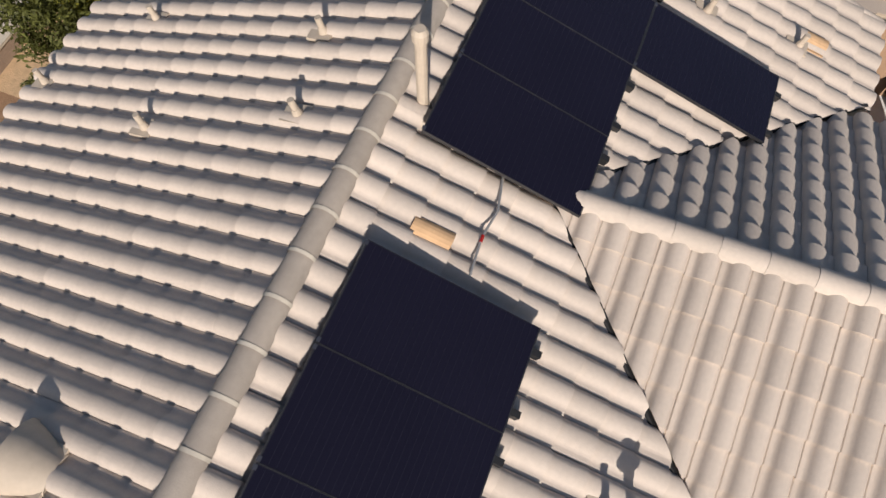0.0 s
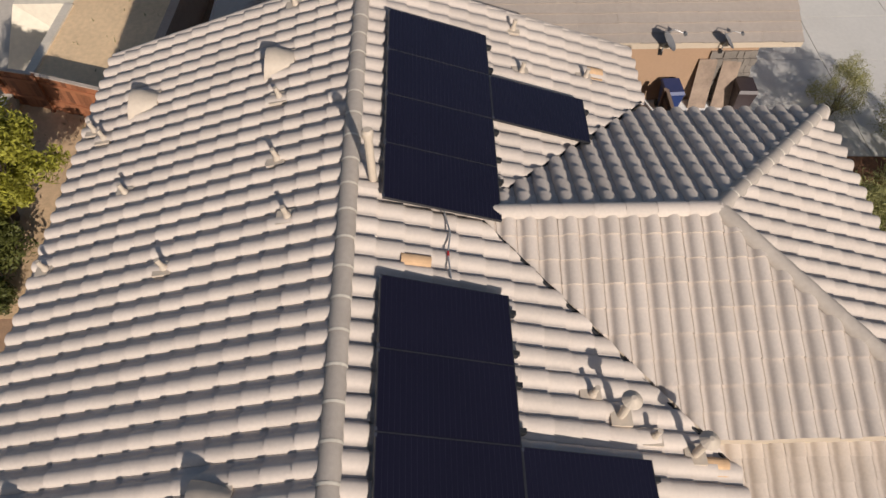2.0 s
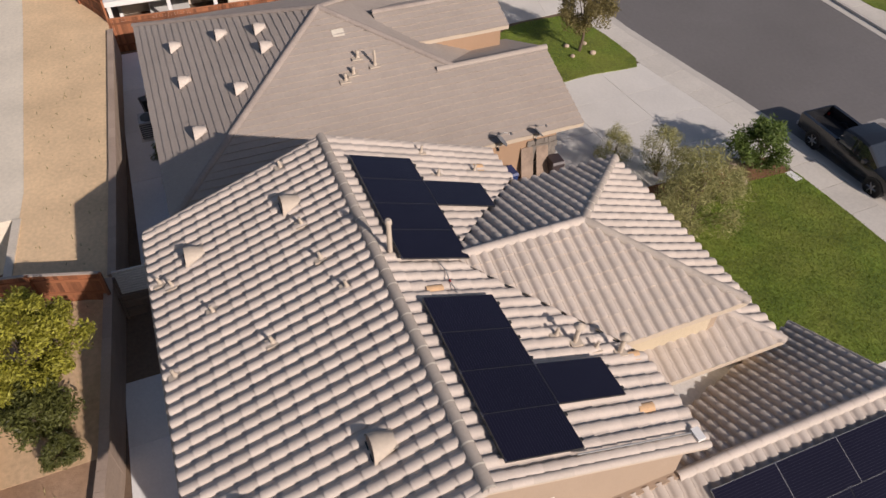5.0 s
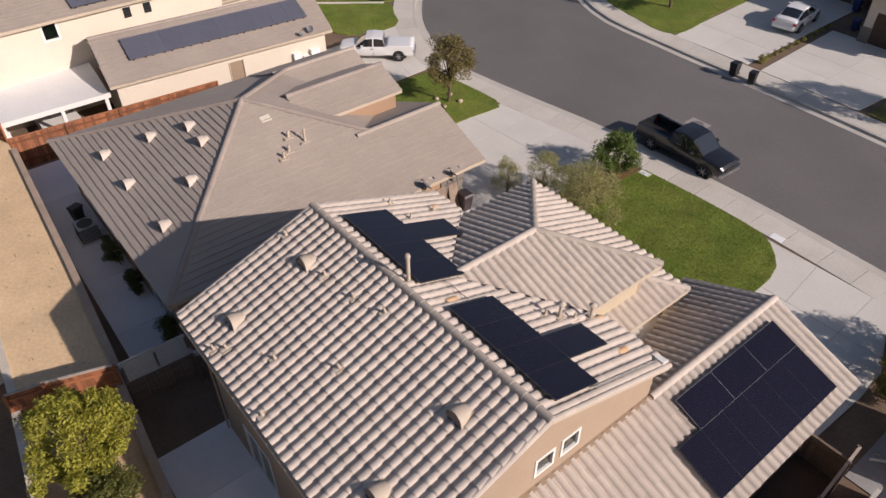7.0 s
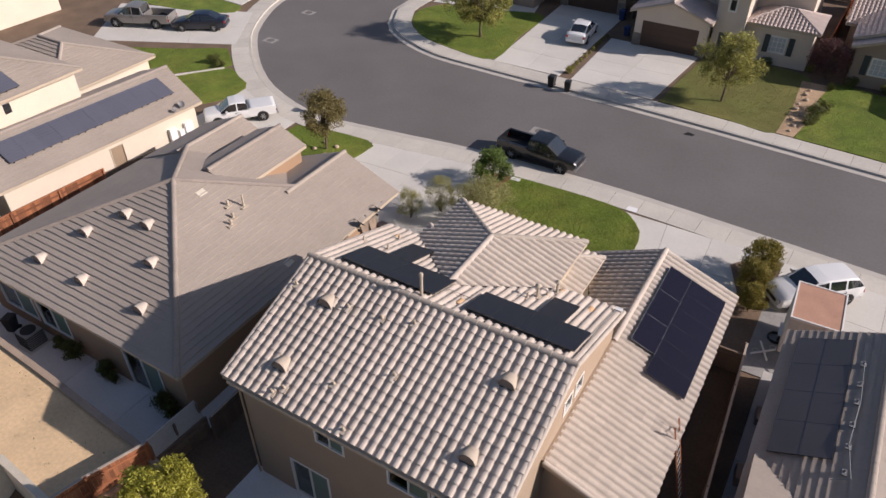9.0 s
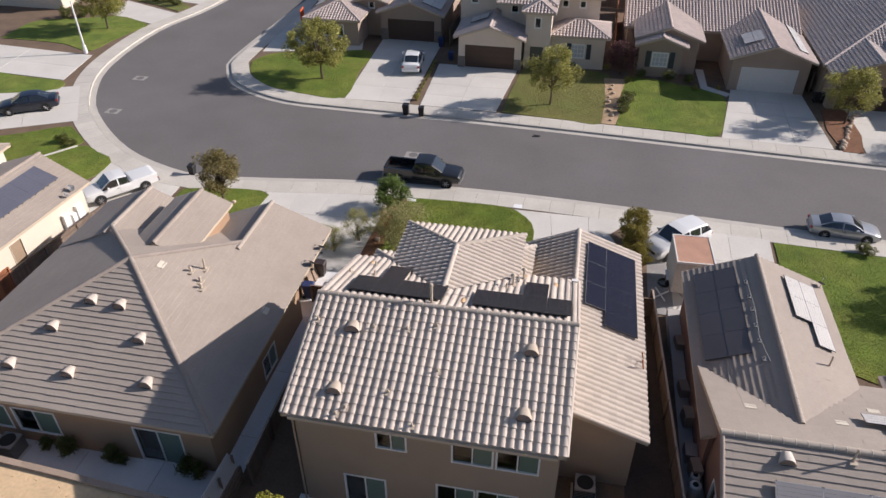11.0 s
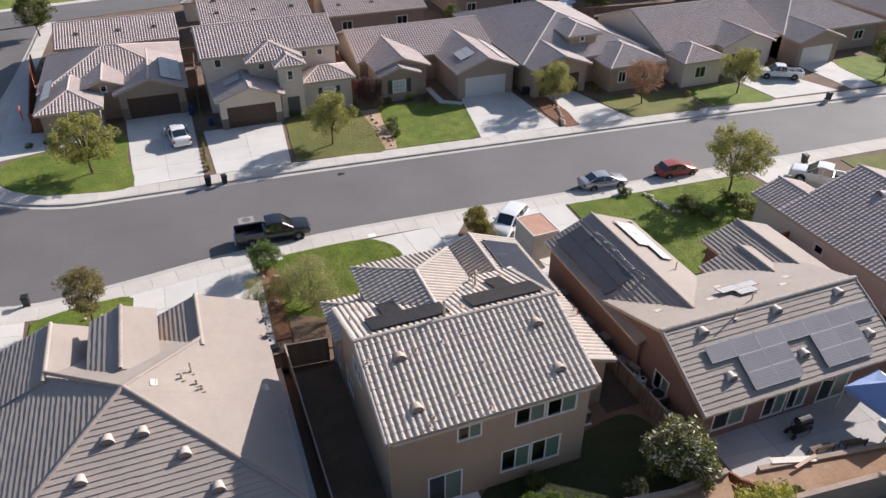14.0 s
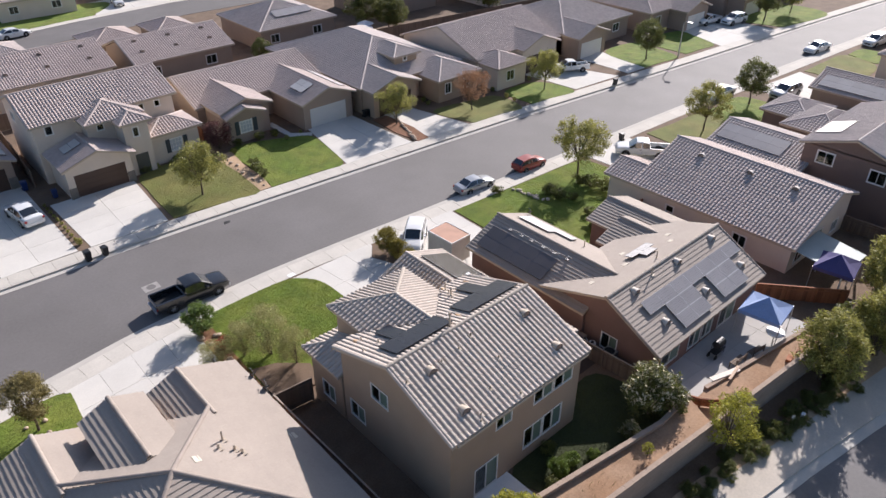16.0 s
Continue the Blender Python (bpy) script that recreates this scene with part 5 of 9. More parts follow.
body(F2, -4.3, -2.0, 42.0, 46.0, 5.4, M_STUCCO_WHITE, {"s": [(0.8, 1.4, 3.9, 4.9)]})
hip_roof(F2, -4.7, -1.6, 41.6, 46.0, 5.4, 0.40, M_TILE2, "barrel", 139)
hip_roof(F2, -2.2, 3.4, 42.4, 47.0, 3.2, 0.36, M_TILE2, "barrel", 143)
body(F2, -2.0, 3.0, 42.8, 46.0, 3.25, M_STUCCO_WHITE, {"s": [(1.9, 3.2, 1.1, 2.4)]})
for x in (-0.45, 1.35):
    part("shutter", G().box((x, 42.74, 1.05), (x + 0.42, 42.79, 2.45)), M_SHUTTER, F2)
# Flat dark panel on the wall: shade of the arched entry as colour
part("entry_arch", G().box((-3.75, 41.95, YARD), (-2.55, 42.02, 2.2)), M_DARKROOM, F2)
for x0, x1 in ((-10.36, -9.7), (-5.1, -4.44)):
    part("stone_veneer", G().box((x0, 41.04, YARD), (x1, 41.1, 1.2)), M_STONE, F2)

F3 = thing("house", (12.5, 46, YARD), "single-storey grey-brown stucco house with a white garage door", "house")
gable_roof(F3, 13.4, 20.5, 39.8, 53.0, 3.1, 0.36, "y", M_TILE2, "barrel", 151, M_STUCCO_GREY, "a")
body(F3, 13.8, 20.1, 40.3, 55.0, 3.15, M_STUCCO_GREY, {"s": [(0.8, 5.5, YARD, 2.3, M_WHITEDOOR)]})
gable_roof(F3, 4.6, 20.5, 46.5, 57.5, 3.1, 0.36, "x", M_TILE2, "barrel", 153, M_STUCCO_GREY)
body(F3, 5.0, 20.1, 47.0, 57.0, 3.15, M_STUCCO_GREY)
gable_roof(F3, 5.5, 11.6, 42.6, 52.0, 3.4, 0.36, "y", M_TILE2, "barrel", 155, M_STUCCO_GREY, "a")
body(F3, 5.9, 11.2, 43.1, 50.0, 3.45, M_STUCCO_GREY)
gable_roof(F3, 5.6, 10.2, 41.6, 46.0, 3.1, 0.36, "y", M_TILE2, "barrel", 157, M_STUCCO_GREY, "a")
body(F3, 6.0, 9.8, 42.1, 44.0, 3.15, M_STUCCO_GREY, {"s": [(1.2, 2.6, 1.1, 2.4)]})
for x in (6.65, 8.72):
    part("shutter", G().box((x, 42.02, 1.05), (x + 0.44, 42.08, 2.5)), M_SHUTTER, F3)
M_BLIND = mat("white_window_blind", (0.50, 0.52, 0.54), 0.6, var=0.05)
for h, x0, x1, y, z0, z1 in ((F2, -0.1, 1.2, 42.8, 1.1, 2.4), (F3, 7.2, 8.6, 42.1, 1.1, 2.4)):
    blind = part("window_blind", G().box((x0 + 0.06, y + 0.025, z0 + 0.06), (x1 - 0.06, y + 0.03, z1 - 0.06)), M_BLIND, h, "white blind behind a gridded window")
    for k in (1, 2, 3):
        part("glazing_bar", G().box((x0 + (x1 - x0) * k / 4 - 0.02, y + 0.0, z0 + 0.06), (x0 + (x1 - x0) * k / 4 + 0.02, y + 0.022, z1 - 0.06)), M_WHITE, blind)
    for k in (1, 2):
        part("glazing_bar", G().box((x0 + 0.06, y + 0.004, z0 + (z1 - z0) * k / 3 - 0.02), (x1 - 0.06, y + 0.018, z0 + (z1 - z0) * k / 3 + 0.02)), M_WHITE, blind)

F4 = thing("house", (29, 46, YARD), "single-storey tan stucco house with a large hipped barrel-tile roof", "house")
hip_roof(F4, 20.8, 36.4, 39.5, 60.0, 3.2, 0.36, M_TILE3, "barrel", 161)
body(F4, 21.2, 36.0, 40.0, 59.5, 3.25, M_STUCCO, {"w": [(3, 4, 1.2, 2.2), (9, 10, 1.2, 2.2)]})
gable_roof(F4, 21.0, 28.0, 37.4, 46.0, 3.2, 0.36, "y", M_TILE3, "barrel", 165, M_STUCCO, "a")
body(F4, 21.4, 27.6, 37.9, 44.0, 3.25, M_STUCCO, {"s": [(0.7, 5.4, YARD, 2.3, M_GARDOOR)]})
hip_roof(F4, 29.4, 36.4, 36.0, 44.0, 2.9, 0.36, M_TILE3, "barrel", 167)
body(F4, 29.8, 36.0, 36.5, 42.0, 2.95, M_STUCCO, {"s": [(1.0, 2.0, 1.0, 2.3), (4.0, 5.0, 1.0, 2.3)]})
hip_roof(F4, 27.0, 31.2, 41.2, 47.5, 5.0, 0.36, M_TILE3, "barrel", 171)
body(F4, 27.4, 30.8, 41.6, 47.0, 5.05, M_STUCCO, {"s": [(1.3, 1.9, 4.2, 4.8)]})

F5 = thing("house", (46, 44, YARD), "single-storey pale stucco house with a brown barrel-tile roof", "house")
gable_roof(F5, 37.2, 53.0, 37.6, 52.6, 3.3, 0.36, "x", M_TILE2, "barrel", 181, M_STUCCO_WHITE)
body(F5, 37.6, 52.6, 38.0, 52.2, 3.4, M_STUCCO_WHITE, {"w": [(4, 5, 1.2, 2.4), (8, 9, 1.2, 2.4)]})
hip_roof(F5, 37.4, 43.2, 34.2, 40.5, 3.0, 0.36, M_TILE2, "barrel", 183)
body(F5, 37.8, 42.8, 34.7, 40.0, 3.05, M_STUCCO_WHITE, {"s": [(1.6, 3.0, 1.0, 2.3)]})
gable_roof(F5, 44.0, 51.4, 36.2, 44.0, 3.4, 0.36, "y", M_TILE2, "barrel", 187, M_STUCCO_WHITE, "a")
body(F5, 44.4, 51.0, 36.7, 43.0, 3.4, M_STUCCO_WHITE, {"s": [(0.8, 5.6, YARD, 2.3, M_GARDOOR)]})

def plain_house(x0, x1, y0, y1, z, tile, stucco, seed, label, front=None, hip=True, face="a"):
    """A distant house: one main roof and, in front, a gabled garage."""
    h = thing("house", ((x0 + x1) / 2, (y0 + y1) / 2, YARD), label, "house", "houses of the far rows")
    if hip:
        hip_roof(h, x0, x1, y0, y1, z, 0.36, tile, "barrel", seed)
    else:
        gable_roof(h, x0, x1, y0, y1, z, 0.36, "x", tile, "barrel", seed, stucco)
    body(h, x0 + 0.4, x1 - 0.4, y0 + 0.4, y1 - 0.4, z + 0.05, stucco, {"s": [(1.5, 2.9, z - 2.0, z - 0.8), (x1 - x0 - 4.5, x1 - x0 - 3.0, z - 2.0, z - 0.8)], "n": [(2, 3.4, z - 2.0, z - 0.8)]})
    if front:
        a, b, y = front
        if face == "a":
            gable_roof(h, a, b, y, y0 + 5, 3.1, 0.36, "y", tile, "barrel", seed + 5, stucco, "a")
            body(h, a + 0.4, b - 0.4, y + 0.4, y0 + 3, 3.1, stucco, {"s": [(0.7, b - a - 1.5, YARD, 2.3, M_WHITEDOOR)]})
        else:
            gable_roof(h, a, b, y1 - 5, y, 3.1, 0.36, "y", tile, "barrel", seed + 5, stucco, "b")
            body(h, a + 0.4, b - 0.4, y1 - 3, y - 0.4, 3.1, stucco, {"n": [(0.7, b - a - 1.5, YARD, 2.3, M_WHITEDOOR)]})
    return h


BROWN, GREYB = "brown-roofed stucco house in the row across the street", "grey-brown tiled house in the row behind"
plain_house(54.0, 70.0, 38.0, 52.0, 3.2, M_TILE3, M_STUCCO_GREY, 201, BROWN, (54.0, 60.8, 35.2))
plain_house(72.0, 88.0, 36.0, 50.0, 3.2, M_TILE2, M_STUCCO_GREY, 211, BROWN, (77.0, 84.0, 33.0))
plain_house(90.0, 106.0, 34.0, 48.0, 5.6, M_TILE3, M_STUCCO_GREY, 221, BROWN, (91.0, 98.0, 31.0))
plain_house(108.0, 124.0, 32.0, 46.0, 3.2, M_TILE2, M_STUCCO_WHITE, 231, BROWN)
plain_house(126.0, 142.0, 30.0, 44.0, 3.2, M_TILE2, M_STUCCO_WHITE, 233, BROWN)
plain_house(-26.0, -12.5, 62.8, 72.2, 3.1, M_TILE2, M_STUCCO_WHITE, 241, GREYB, hip=False)
plain_house(-9.8, 4.0, 66.0, 78.0, 3.1, M_TILE2, M_STUCCO_WHITE, 251, GREYB, hip=False)
plain_house(5.6, 19.0, 64.6, 75.4, 3.1, M_TILE2, M_STUCCO_GREY, 261, GREYB, hip=False)
plain_house(4.6, 11.8, 76.4, 83.6, 2.75, M_TILE2, M_STUCCO_GREY, 401, GREYB)
plain_house(13.4, 19.8, 76.6, 83.4, 2.75, M_TILE2, M_STUCCO_GREY, 411, GREYB)
plain_house(-11.4, -2.0, 79.4, 86.4, 2.75, M_TILE3, M_STUCCO_WHITE, 421, GREYB)
plain_house(1.0, 13.4, 107.5, 119.0, 3.2, M_TILE2, M_STUCCO_WHITE, 431, GREYB)
plain_house(24.0, 37.0, 67.0, 79.5, 3.1, M_TILE3, M_STUCCO_GREY, 271, GREYB)
plain_house(46.0, 60.0, 70.0, 82.0, 5.4, M_TILE2, M_STUCCO_GREY, 281, GREYB)
plain_house(65.0, 80.0, 62.0, 75.0, 3.4, M_TILE3, M_STUCCO_WHITE, 291, GREYB)
plain_house(83.0, 98.0, 58.0, 71.0, 5.6, M_TILE2, M_STUCCO_GREY, 301, GREYB, hip=False)
plain_house(101.0, 117.0, 56.0, 68.0, 3.4, M_TILE2, M_STUCCO_WHITE, 311, GREYB)
plain_house(96.0, 112.0, -10.0, 4.0, 3.2, M_TILE2, M_STUCCO_WHITE, 321, BROWN)
plain_house(-73.0, -57.0, 49.0, 63.0, 3.2, M_TILE2, M_STUCCO_CREAM, 331, GREYB)
plain_house(-70.0, -55.0, 66.0, 80.0, 3.2, M_TILE2, M_STUCCO_CREAM, 341, GREYB)
plain_house(-74.0, -58.0, 6.0, 22.0, 3.2, M_TILE2, M_STUCCO_CREAM, 351, GREYB)
plain_house(20.0, 36.0, 110.0, 122.0, 3.2, M_TILE2, M_STUCCO_WHITE, 361, GREYB)
plain_house(42.0, 58.0, 106.0, 118.0, 3.2, M_TILE3, M_STUCCO_WHITE, 371, GREYB)
plain_house(64.0, 80.0, 102.0, 114.0, 3.2, M_TILE2, M_STUCCO_GREY, 381, GREYB)
plain_house(86.0, 102.0, 98.0, 110.0, 3.2, M_TILE2, M_STUCCO_GREY, 391, GREYB)

# ---- solar panels ----
def on_plane(p, n, up):
    """A pose whose z stands out of a slope and whose y climbs it."""
    n, up = Vector(n).normalized(), Vector(up).normalized()
    m = Matrix((up.cross(n), up, n)).transposed().to_4x4()
    m.translation = p
    return m


def solar_panel(w, h, glass, frame, label, lines, group, foot=0.0):
    """One module lying in the xy plane, its lower left corner at the origin."""
    t = thing("solar_panel", (0, 0, 0), label, "solar panel", group)
    g = G()
    for a, b in (((0, 0, 0), (w, 0.012, 0.04)), ((0, h - 0.012, 0), (w, h, 0.04)), ((0, 0.012, 0), (0.006, h - 0.012, 0.04)), ((w - 0.006, 0.012, 0), (w, h - 0.012, 0.04))):
        g.box(a, b)
    part("frame", g, frame, t)
    pane = part("glass", G().box((0.005, 0.011, 0.008), (w - 0.005, h - 0.011, 0.037)), glass, t)
    if lines:
        g = G()
        for i in range(1, lines):
            y = 0.02 + (h - 0.04) * i / lines
            g.box((0.02, y - 0.003, 0.037), (w - 0.02, y + 0.003, 0.0378))
        tagged(part("cell_line_grid", g, M_BUSBAR, pane), kind="stuff")
    for x in (0.03, w - 0.03):
        part("clamp", G().box((x - 0.02, h - 0.02, 0.03), (x + 0.02, h + 0.012, 0.044)), M_PVFRAME, t)
    for x in (0.2, w - 0.2):
        part("rail_foot", G().box((x - 0.03, -foot, -0.10), (x + 0.03, 0.04, 0.0)), M_DARK, t)
    return t


GAP_ = 0.003


def array(proto, w, h, cells, origin, u, up, n):
    """Copies of a module in cells of its own size over a slope."""
    u, up, n = Vector(u), Vector(up), Vector(n)
    for k, (i, j) in enumerate(cells):
        m = on_plane(Vector(origin) + u * i * (w + GAP_) + up * j * (h + GAP_), n, up)
        if k == 0:
            proto.matrix_basis = m
        else:
            copy_thing(proto, m)


cs, sn = 1 / math.hypot(1, SL), SL / math.hypot(1, SL)
NUP, NN = (0, -cs, sn), (0, sn, cs)
PVL, PVG = "black solar panel on rails over barrel tiles", "solar panels on the main roof"
pw, ph = 0.947, 1.639


def north(x, y, lift=0.17):
    return Vector((x, y, RZ - (y - RY) * SL + lift))


M_PVMID = mat("dark_grey_panel_frame", (0.062, 0.061, 0.066), 0.4, metal=0.6, var=0.0, fine=0.05)
A0 = solar_panel(pw, ph, M_CELL, M_PVMID, PVL, 26, PVG, 0.10)
# on the north slope the module's x axis points west
array(A0, pw, ph, [(0, 0), (1, 0), (2, 0), (3, 0), (2, -1)], north(-3.40, -0.025), (-1, 0, 0), NUP, NN)
B0 = solar_panel(pw, ph, M_CELL, M_PVMID, PVL, 26, PVG, 0.10)
array(B0, pw, ph, [(0, 0), (1, 0), (2, 0), (3, 0), (1, -1)], north(1.56, -0.025), (-1, 0, 0), NUP, NN)
GUP, GN_ = (-0.9407, 0, 0.3393), (0.3393, 0, 0.9407)


def garage_east(x, y, lift=0.17):
    return Vector((x, y, GZ - (x - GX) * 0.359 + lift))


C0 = solar_panel(0.96, 1.58, M_CELL, M_PVMID, PVL, 26, PVG)
array(C0, 0.96, 1.58, [(i, 0) for i in range(6)], garage_east(4.66, 1.86), (0, 1, 0), GUP, GN_)
C1 = solar_panel(1.6, 0.99, M_CELL, M_CLIP, PVL, 16, PVG)
array(C1, 1.6, 0.99, [(i, 0) for i in range(3)], garage_east(3.19, 2.84), (0, 1, 0), GUP, GN_)
# east neighbour: sheen-grey modules on its rear slope, dark ones on the garage, glare-pale ones on the sunlit side
ES_ = (ERZ - 3.05) / (7.95 - 3.78)
q = math.hypot(1, ES_)
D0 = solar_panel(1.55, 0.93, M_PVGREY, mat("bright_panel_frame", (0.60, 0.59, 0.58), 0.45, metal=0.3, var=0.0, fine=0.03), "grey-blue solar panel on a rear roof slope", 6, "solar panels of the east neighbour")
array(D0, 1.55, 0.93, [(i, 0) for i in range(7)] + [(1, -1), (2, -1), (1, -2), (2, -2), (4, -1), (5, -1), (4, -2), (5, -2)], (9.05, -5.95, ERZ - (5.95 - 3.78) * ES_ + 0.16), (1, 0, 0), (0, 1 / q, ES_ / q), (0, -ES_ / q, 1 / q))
q = math.hypot(1, 0.385)
D1 = solar_panel(1.52, 0.97, mat("dark_grey_solar_glass", (0.112, 0.104, 0.106), 0.25, var=0.08, fine=0, each=0.06), M_PVFRAME, "dark grey solar panel on a garage roof", 0, "solar panels of the east neighbour")
g = math.hypot(1, 0.4545)
array(D1, 1.52, 0.97, [(i, j) for i in range(4) for j in range(2)], (7.6, 7.7, 3.22 + 0.45 * 0.4545 + 0.13), (0, -1, 0), (1 / g, 0, 0.4545 / g), (-0.4545 / g, 0, 1 / g))
D2 = solar_panel(1.5, 0.8, M_PVGLARE, M_PVFRAME, "solar panel shining on a sunlit roof slope", 6, "solar panels of the east neighbour")
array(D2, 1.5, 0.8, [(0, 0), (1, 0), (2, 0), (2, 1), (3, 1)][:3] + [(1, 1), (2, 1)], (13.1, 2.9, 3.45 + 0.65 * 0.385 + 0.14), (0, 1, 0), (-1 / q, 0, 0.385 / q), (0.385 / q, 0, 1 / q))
D3 = solar_panel(1.25, 0.62, M_PVGLARE, M_PVFRAME, "tilted pale solar panel on a roof", 4, "solar panels of the east neighbour")
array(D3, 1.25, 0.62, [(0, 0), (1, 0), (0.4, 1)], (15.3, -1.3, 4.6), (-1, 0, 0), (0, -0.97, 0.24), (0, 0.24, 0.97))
# cream house to the north-west
q = math.hypot(1, 0.38)
D4 = solar_panel(1.03, 1.62, M_PVBLUE, M_PVBLUE, "blue-grey solar panel on a flat-tile roof", 8, "solar panels of the cream house")
array(D4, 1.03, 1.62, [(i, 0) for i in range(10)], (-30.1, -0.55, 3.90), (0.085, 0.9964, 0), Vector((-0.9964, 0.085, 0.38)).normalized(), Vector((0.38 * 0.9964, -0.38 * 0.085, 1)).normalized())
D5 = solar_panel(1.0, 1.65, M_PVBLUE, M_PVFRAME, "blue-grey solar panel on an upper roof", 8, "solar panels of the cream house")
q = math.hypot(1, 0.36)
array(D5, 1.0, 1.65, [(i, 0) for i in range(5)] + [(2, 1), (3, 1)], (-33.85, -1.75, 5.85), (0, 1, 0), (-1 / q, 0, 0.36 / q), (0.36 / q, 0, 1 / q))


def far_panels(origin, u, up, w, h, nx, ny, label="solar panel on a distant roof", glass=M_PVGREY):
    u, up = Vector(u).normalized(), Vector(up).normalized()
    n = u.cross(up)
    if n.z < 0:
        u, n = -u, -n
    p = solar_panel(w, h, glass, M_PVFRAME, label, 0, "solar panels of distant roofs")
    array(p, w, h, [(i, j) for i in range(nx) for j in range(ny)], origin, up.cross(n), up, n)


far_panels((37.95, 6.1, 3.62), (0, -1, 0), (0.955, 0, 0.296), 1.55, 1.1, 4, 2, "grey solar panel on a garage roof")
far_panels((43.9, -1.65, 5.73), (-1, 0, 0), (0, -0.95, 0.3135), 1.2, 1.1, 3, 2, "pale solar panel on a two-storey roof", M_PVGLARE)
far_panels((59.3, 5.8, 3.53), (0, -1, 0), (0.941, 0, 0.339), 1.6, 1.0, 5, 2, "grey solar panel on a low roof")
far_panels((14.7, 44.2, 3.75), (0, -1, 0), (0.94, 0, 0.34), 1.2, 0.85, 2, 2, "pale panel on a garage roof", M_PVGLARE)
far_panels((19.9, 41.2, 3.45), (0, 1, 0), (-0.94, 0, 0.34), 1.4, 0.8, 5, 1, "solar panel shining on a garage roof", M_PVGLARE)
far_panels((-9.5, 44.4, 3.76), (0, -1, 0), (0.947, 0, 0.322), 1.5, 0.85, 1, 2, "small pale panel on a garage roof", M_PVGLARE)
far_panels((-13.2, 47.3, 3.32), (0, 1, 0), (-0.94, 0, 0.34), 1.6, 1.0, 4, 2, "solar panel shining on a garage roof", M_PVGLARE)
far_panels((-26.0, 51.5, 3.3), (0, -1, 0), (0.94, 0, 0.34), 1.3, 0.9, 4, 1, "solar panel shining on a hipped roof", M_PVGLARE)
far_panels((28.0, 69.0, 4.05), (1, 0, 0), (0, 0.94, 0.34), 1.0, 1.6, 6, 1, "solar panel on a distant hipped roof")

# ---- vents, pipes, dishes ----
M_VENTFACE = mat("brown_vent_face", (0.26, 0.19, 0.15), 0.8, var=0.1)

def roof_vent(label, group, colour=M_VENT):
    """A half-round vent hood on its flashing, its mouth looking down the slope."""
    t = thing("roof_vent", (0, 0, 0), label, "roof vent", group)
    part("flashing", G().box((-0.21, -0.03, 0.05), (0.21, 0.45, 0.08)), colour, t)
    k, g = 10, G()
    arc = [(math.cos(math.pi * i / k), math.sin(math.pi * i / k)) for i in range(k + 1)]
    vs = [(c * 0.31, -0.06 + s * 0.15, 0.05 + s * 0.28) for c, s in arc] + [(c * 0.28, 0.10 + s * 0.12, 0.05 + s * 0.24) for c, s in arc] + [(c * 0.16, 0.46, 0.05 + s * 0.05) for c, s in arc]
    g.add(vs, [(r * (k + 1) + i, r * (k + 1) + i + 1, (r + 1) * (k + 1) + i + 1, (r + 1) * (k + 1) + i) for r in range(2) for i in range(k)])
    hood = part("hood", g, colour, t, smooth=True)
    part("front_plate", G().poly([(c * 0.27, -0.035 + s * 0.14, 0.06 + s * 0.225) for c, s in arc]), M_VENTFACE, hood, "brown front plate")
    part("louvre_slot", G().box((-0.20, -0.06, 0.05), (0.20, -0.04, 0.085)), M_DARK, hood, "dark slot in the vent's mouth")
    return t


def south_slope(x, y):
    return Vector((x, y, RZ + (y - RY) * SL))


SUP, SNN = (0, cs, sn), (0, -sn, cs)
v0 = roof_vent("sand-coloured half-round vent on barrel tiles", "vents of the main roof")
spots = [(-6.47, -3.42), (0.27, -3.42), (-6.5, -5.8), (0.29, -5.75)]
for i, (x, y) in enumerate(spots):
    m = on_plane(south_slope(x, y), SNN, SUP)
    if i:
        copy_thing(v0, m)
    else:
        v0.matrix_basis = m
q = math.hypot(1, WS)
v1 = roof_vent("pale half-round vent on flat roof tiles", "vents of the west house", mat("pale_painted_vent", (0.58, 0.50, 0.42), 0.7, var=0.08))
spots = [(-19.0, -1.9), (-17.6, -1.95), (-16.05, -3.25), (-20.15, -3.25), (-18.46, -5.0), (-14.96, -4.95), (-21.2, -5.0)]
for i, (x, y) in enumerate(spots):
    m = on_plane((x, y, A[2] + (y - A[1]) * (A[2] - WE) / (A[1] + 6.3)), (0, -WS / q, 1 / q), (0, 1 / q, WS / q))
    if i:
        copy_thing(v1, m)
    else:
        v1.matrix_basis = m
q = math.hypot(1, ES_)
v2 = roof_vent("pale half-round vent on flat roof tiles", "vents of the east house", mat("off_white_vent", (0.60, 0.54, 0.47), 0.7, var=0.08))
spots = [(9.5, -4.5), (14.3, -4.45), (9.73, -6.8), (14.4, -6.75), (18.6, -4.42), (18.9, -6.75)]
for i, (x, y) in enumerate(spots):
    m = on_plane((x, y, ERZ - (-3.78 - y) * ES_), (0, -ES_ / q, 1 / q), (0, 1 / q, ES_ / q))
    if i:
        copy_thing(v2, m)
    else:
        v2.matrix_basis = m


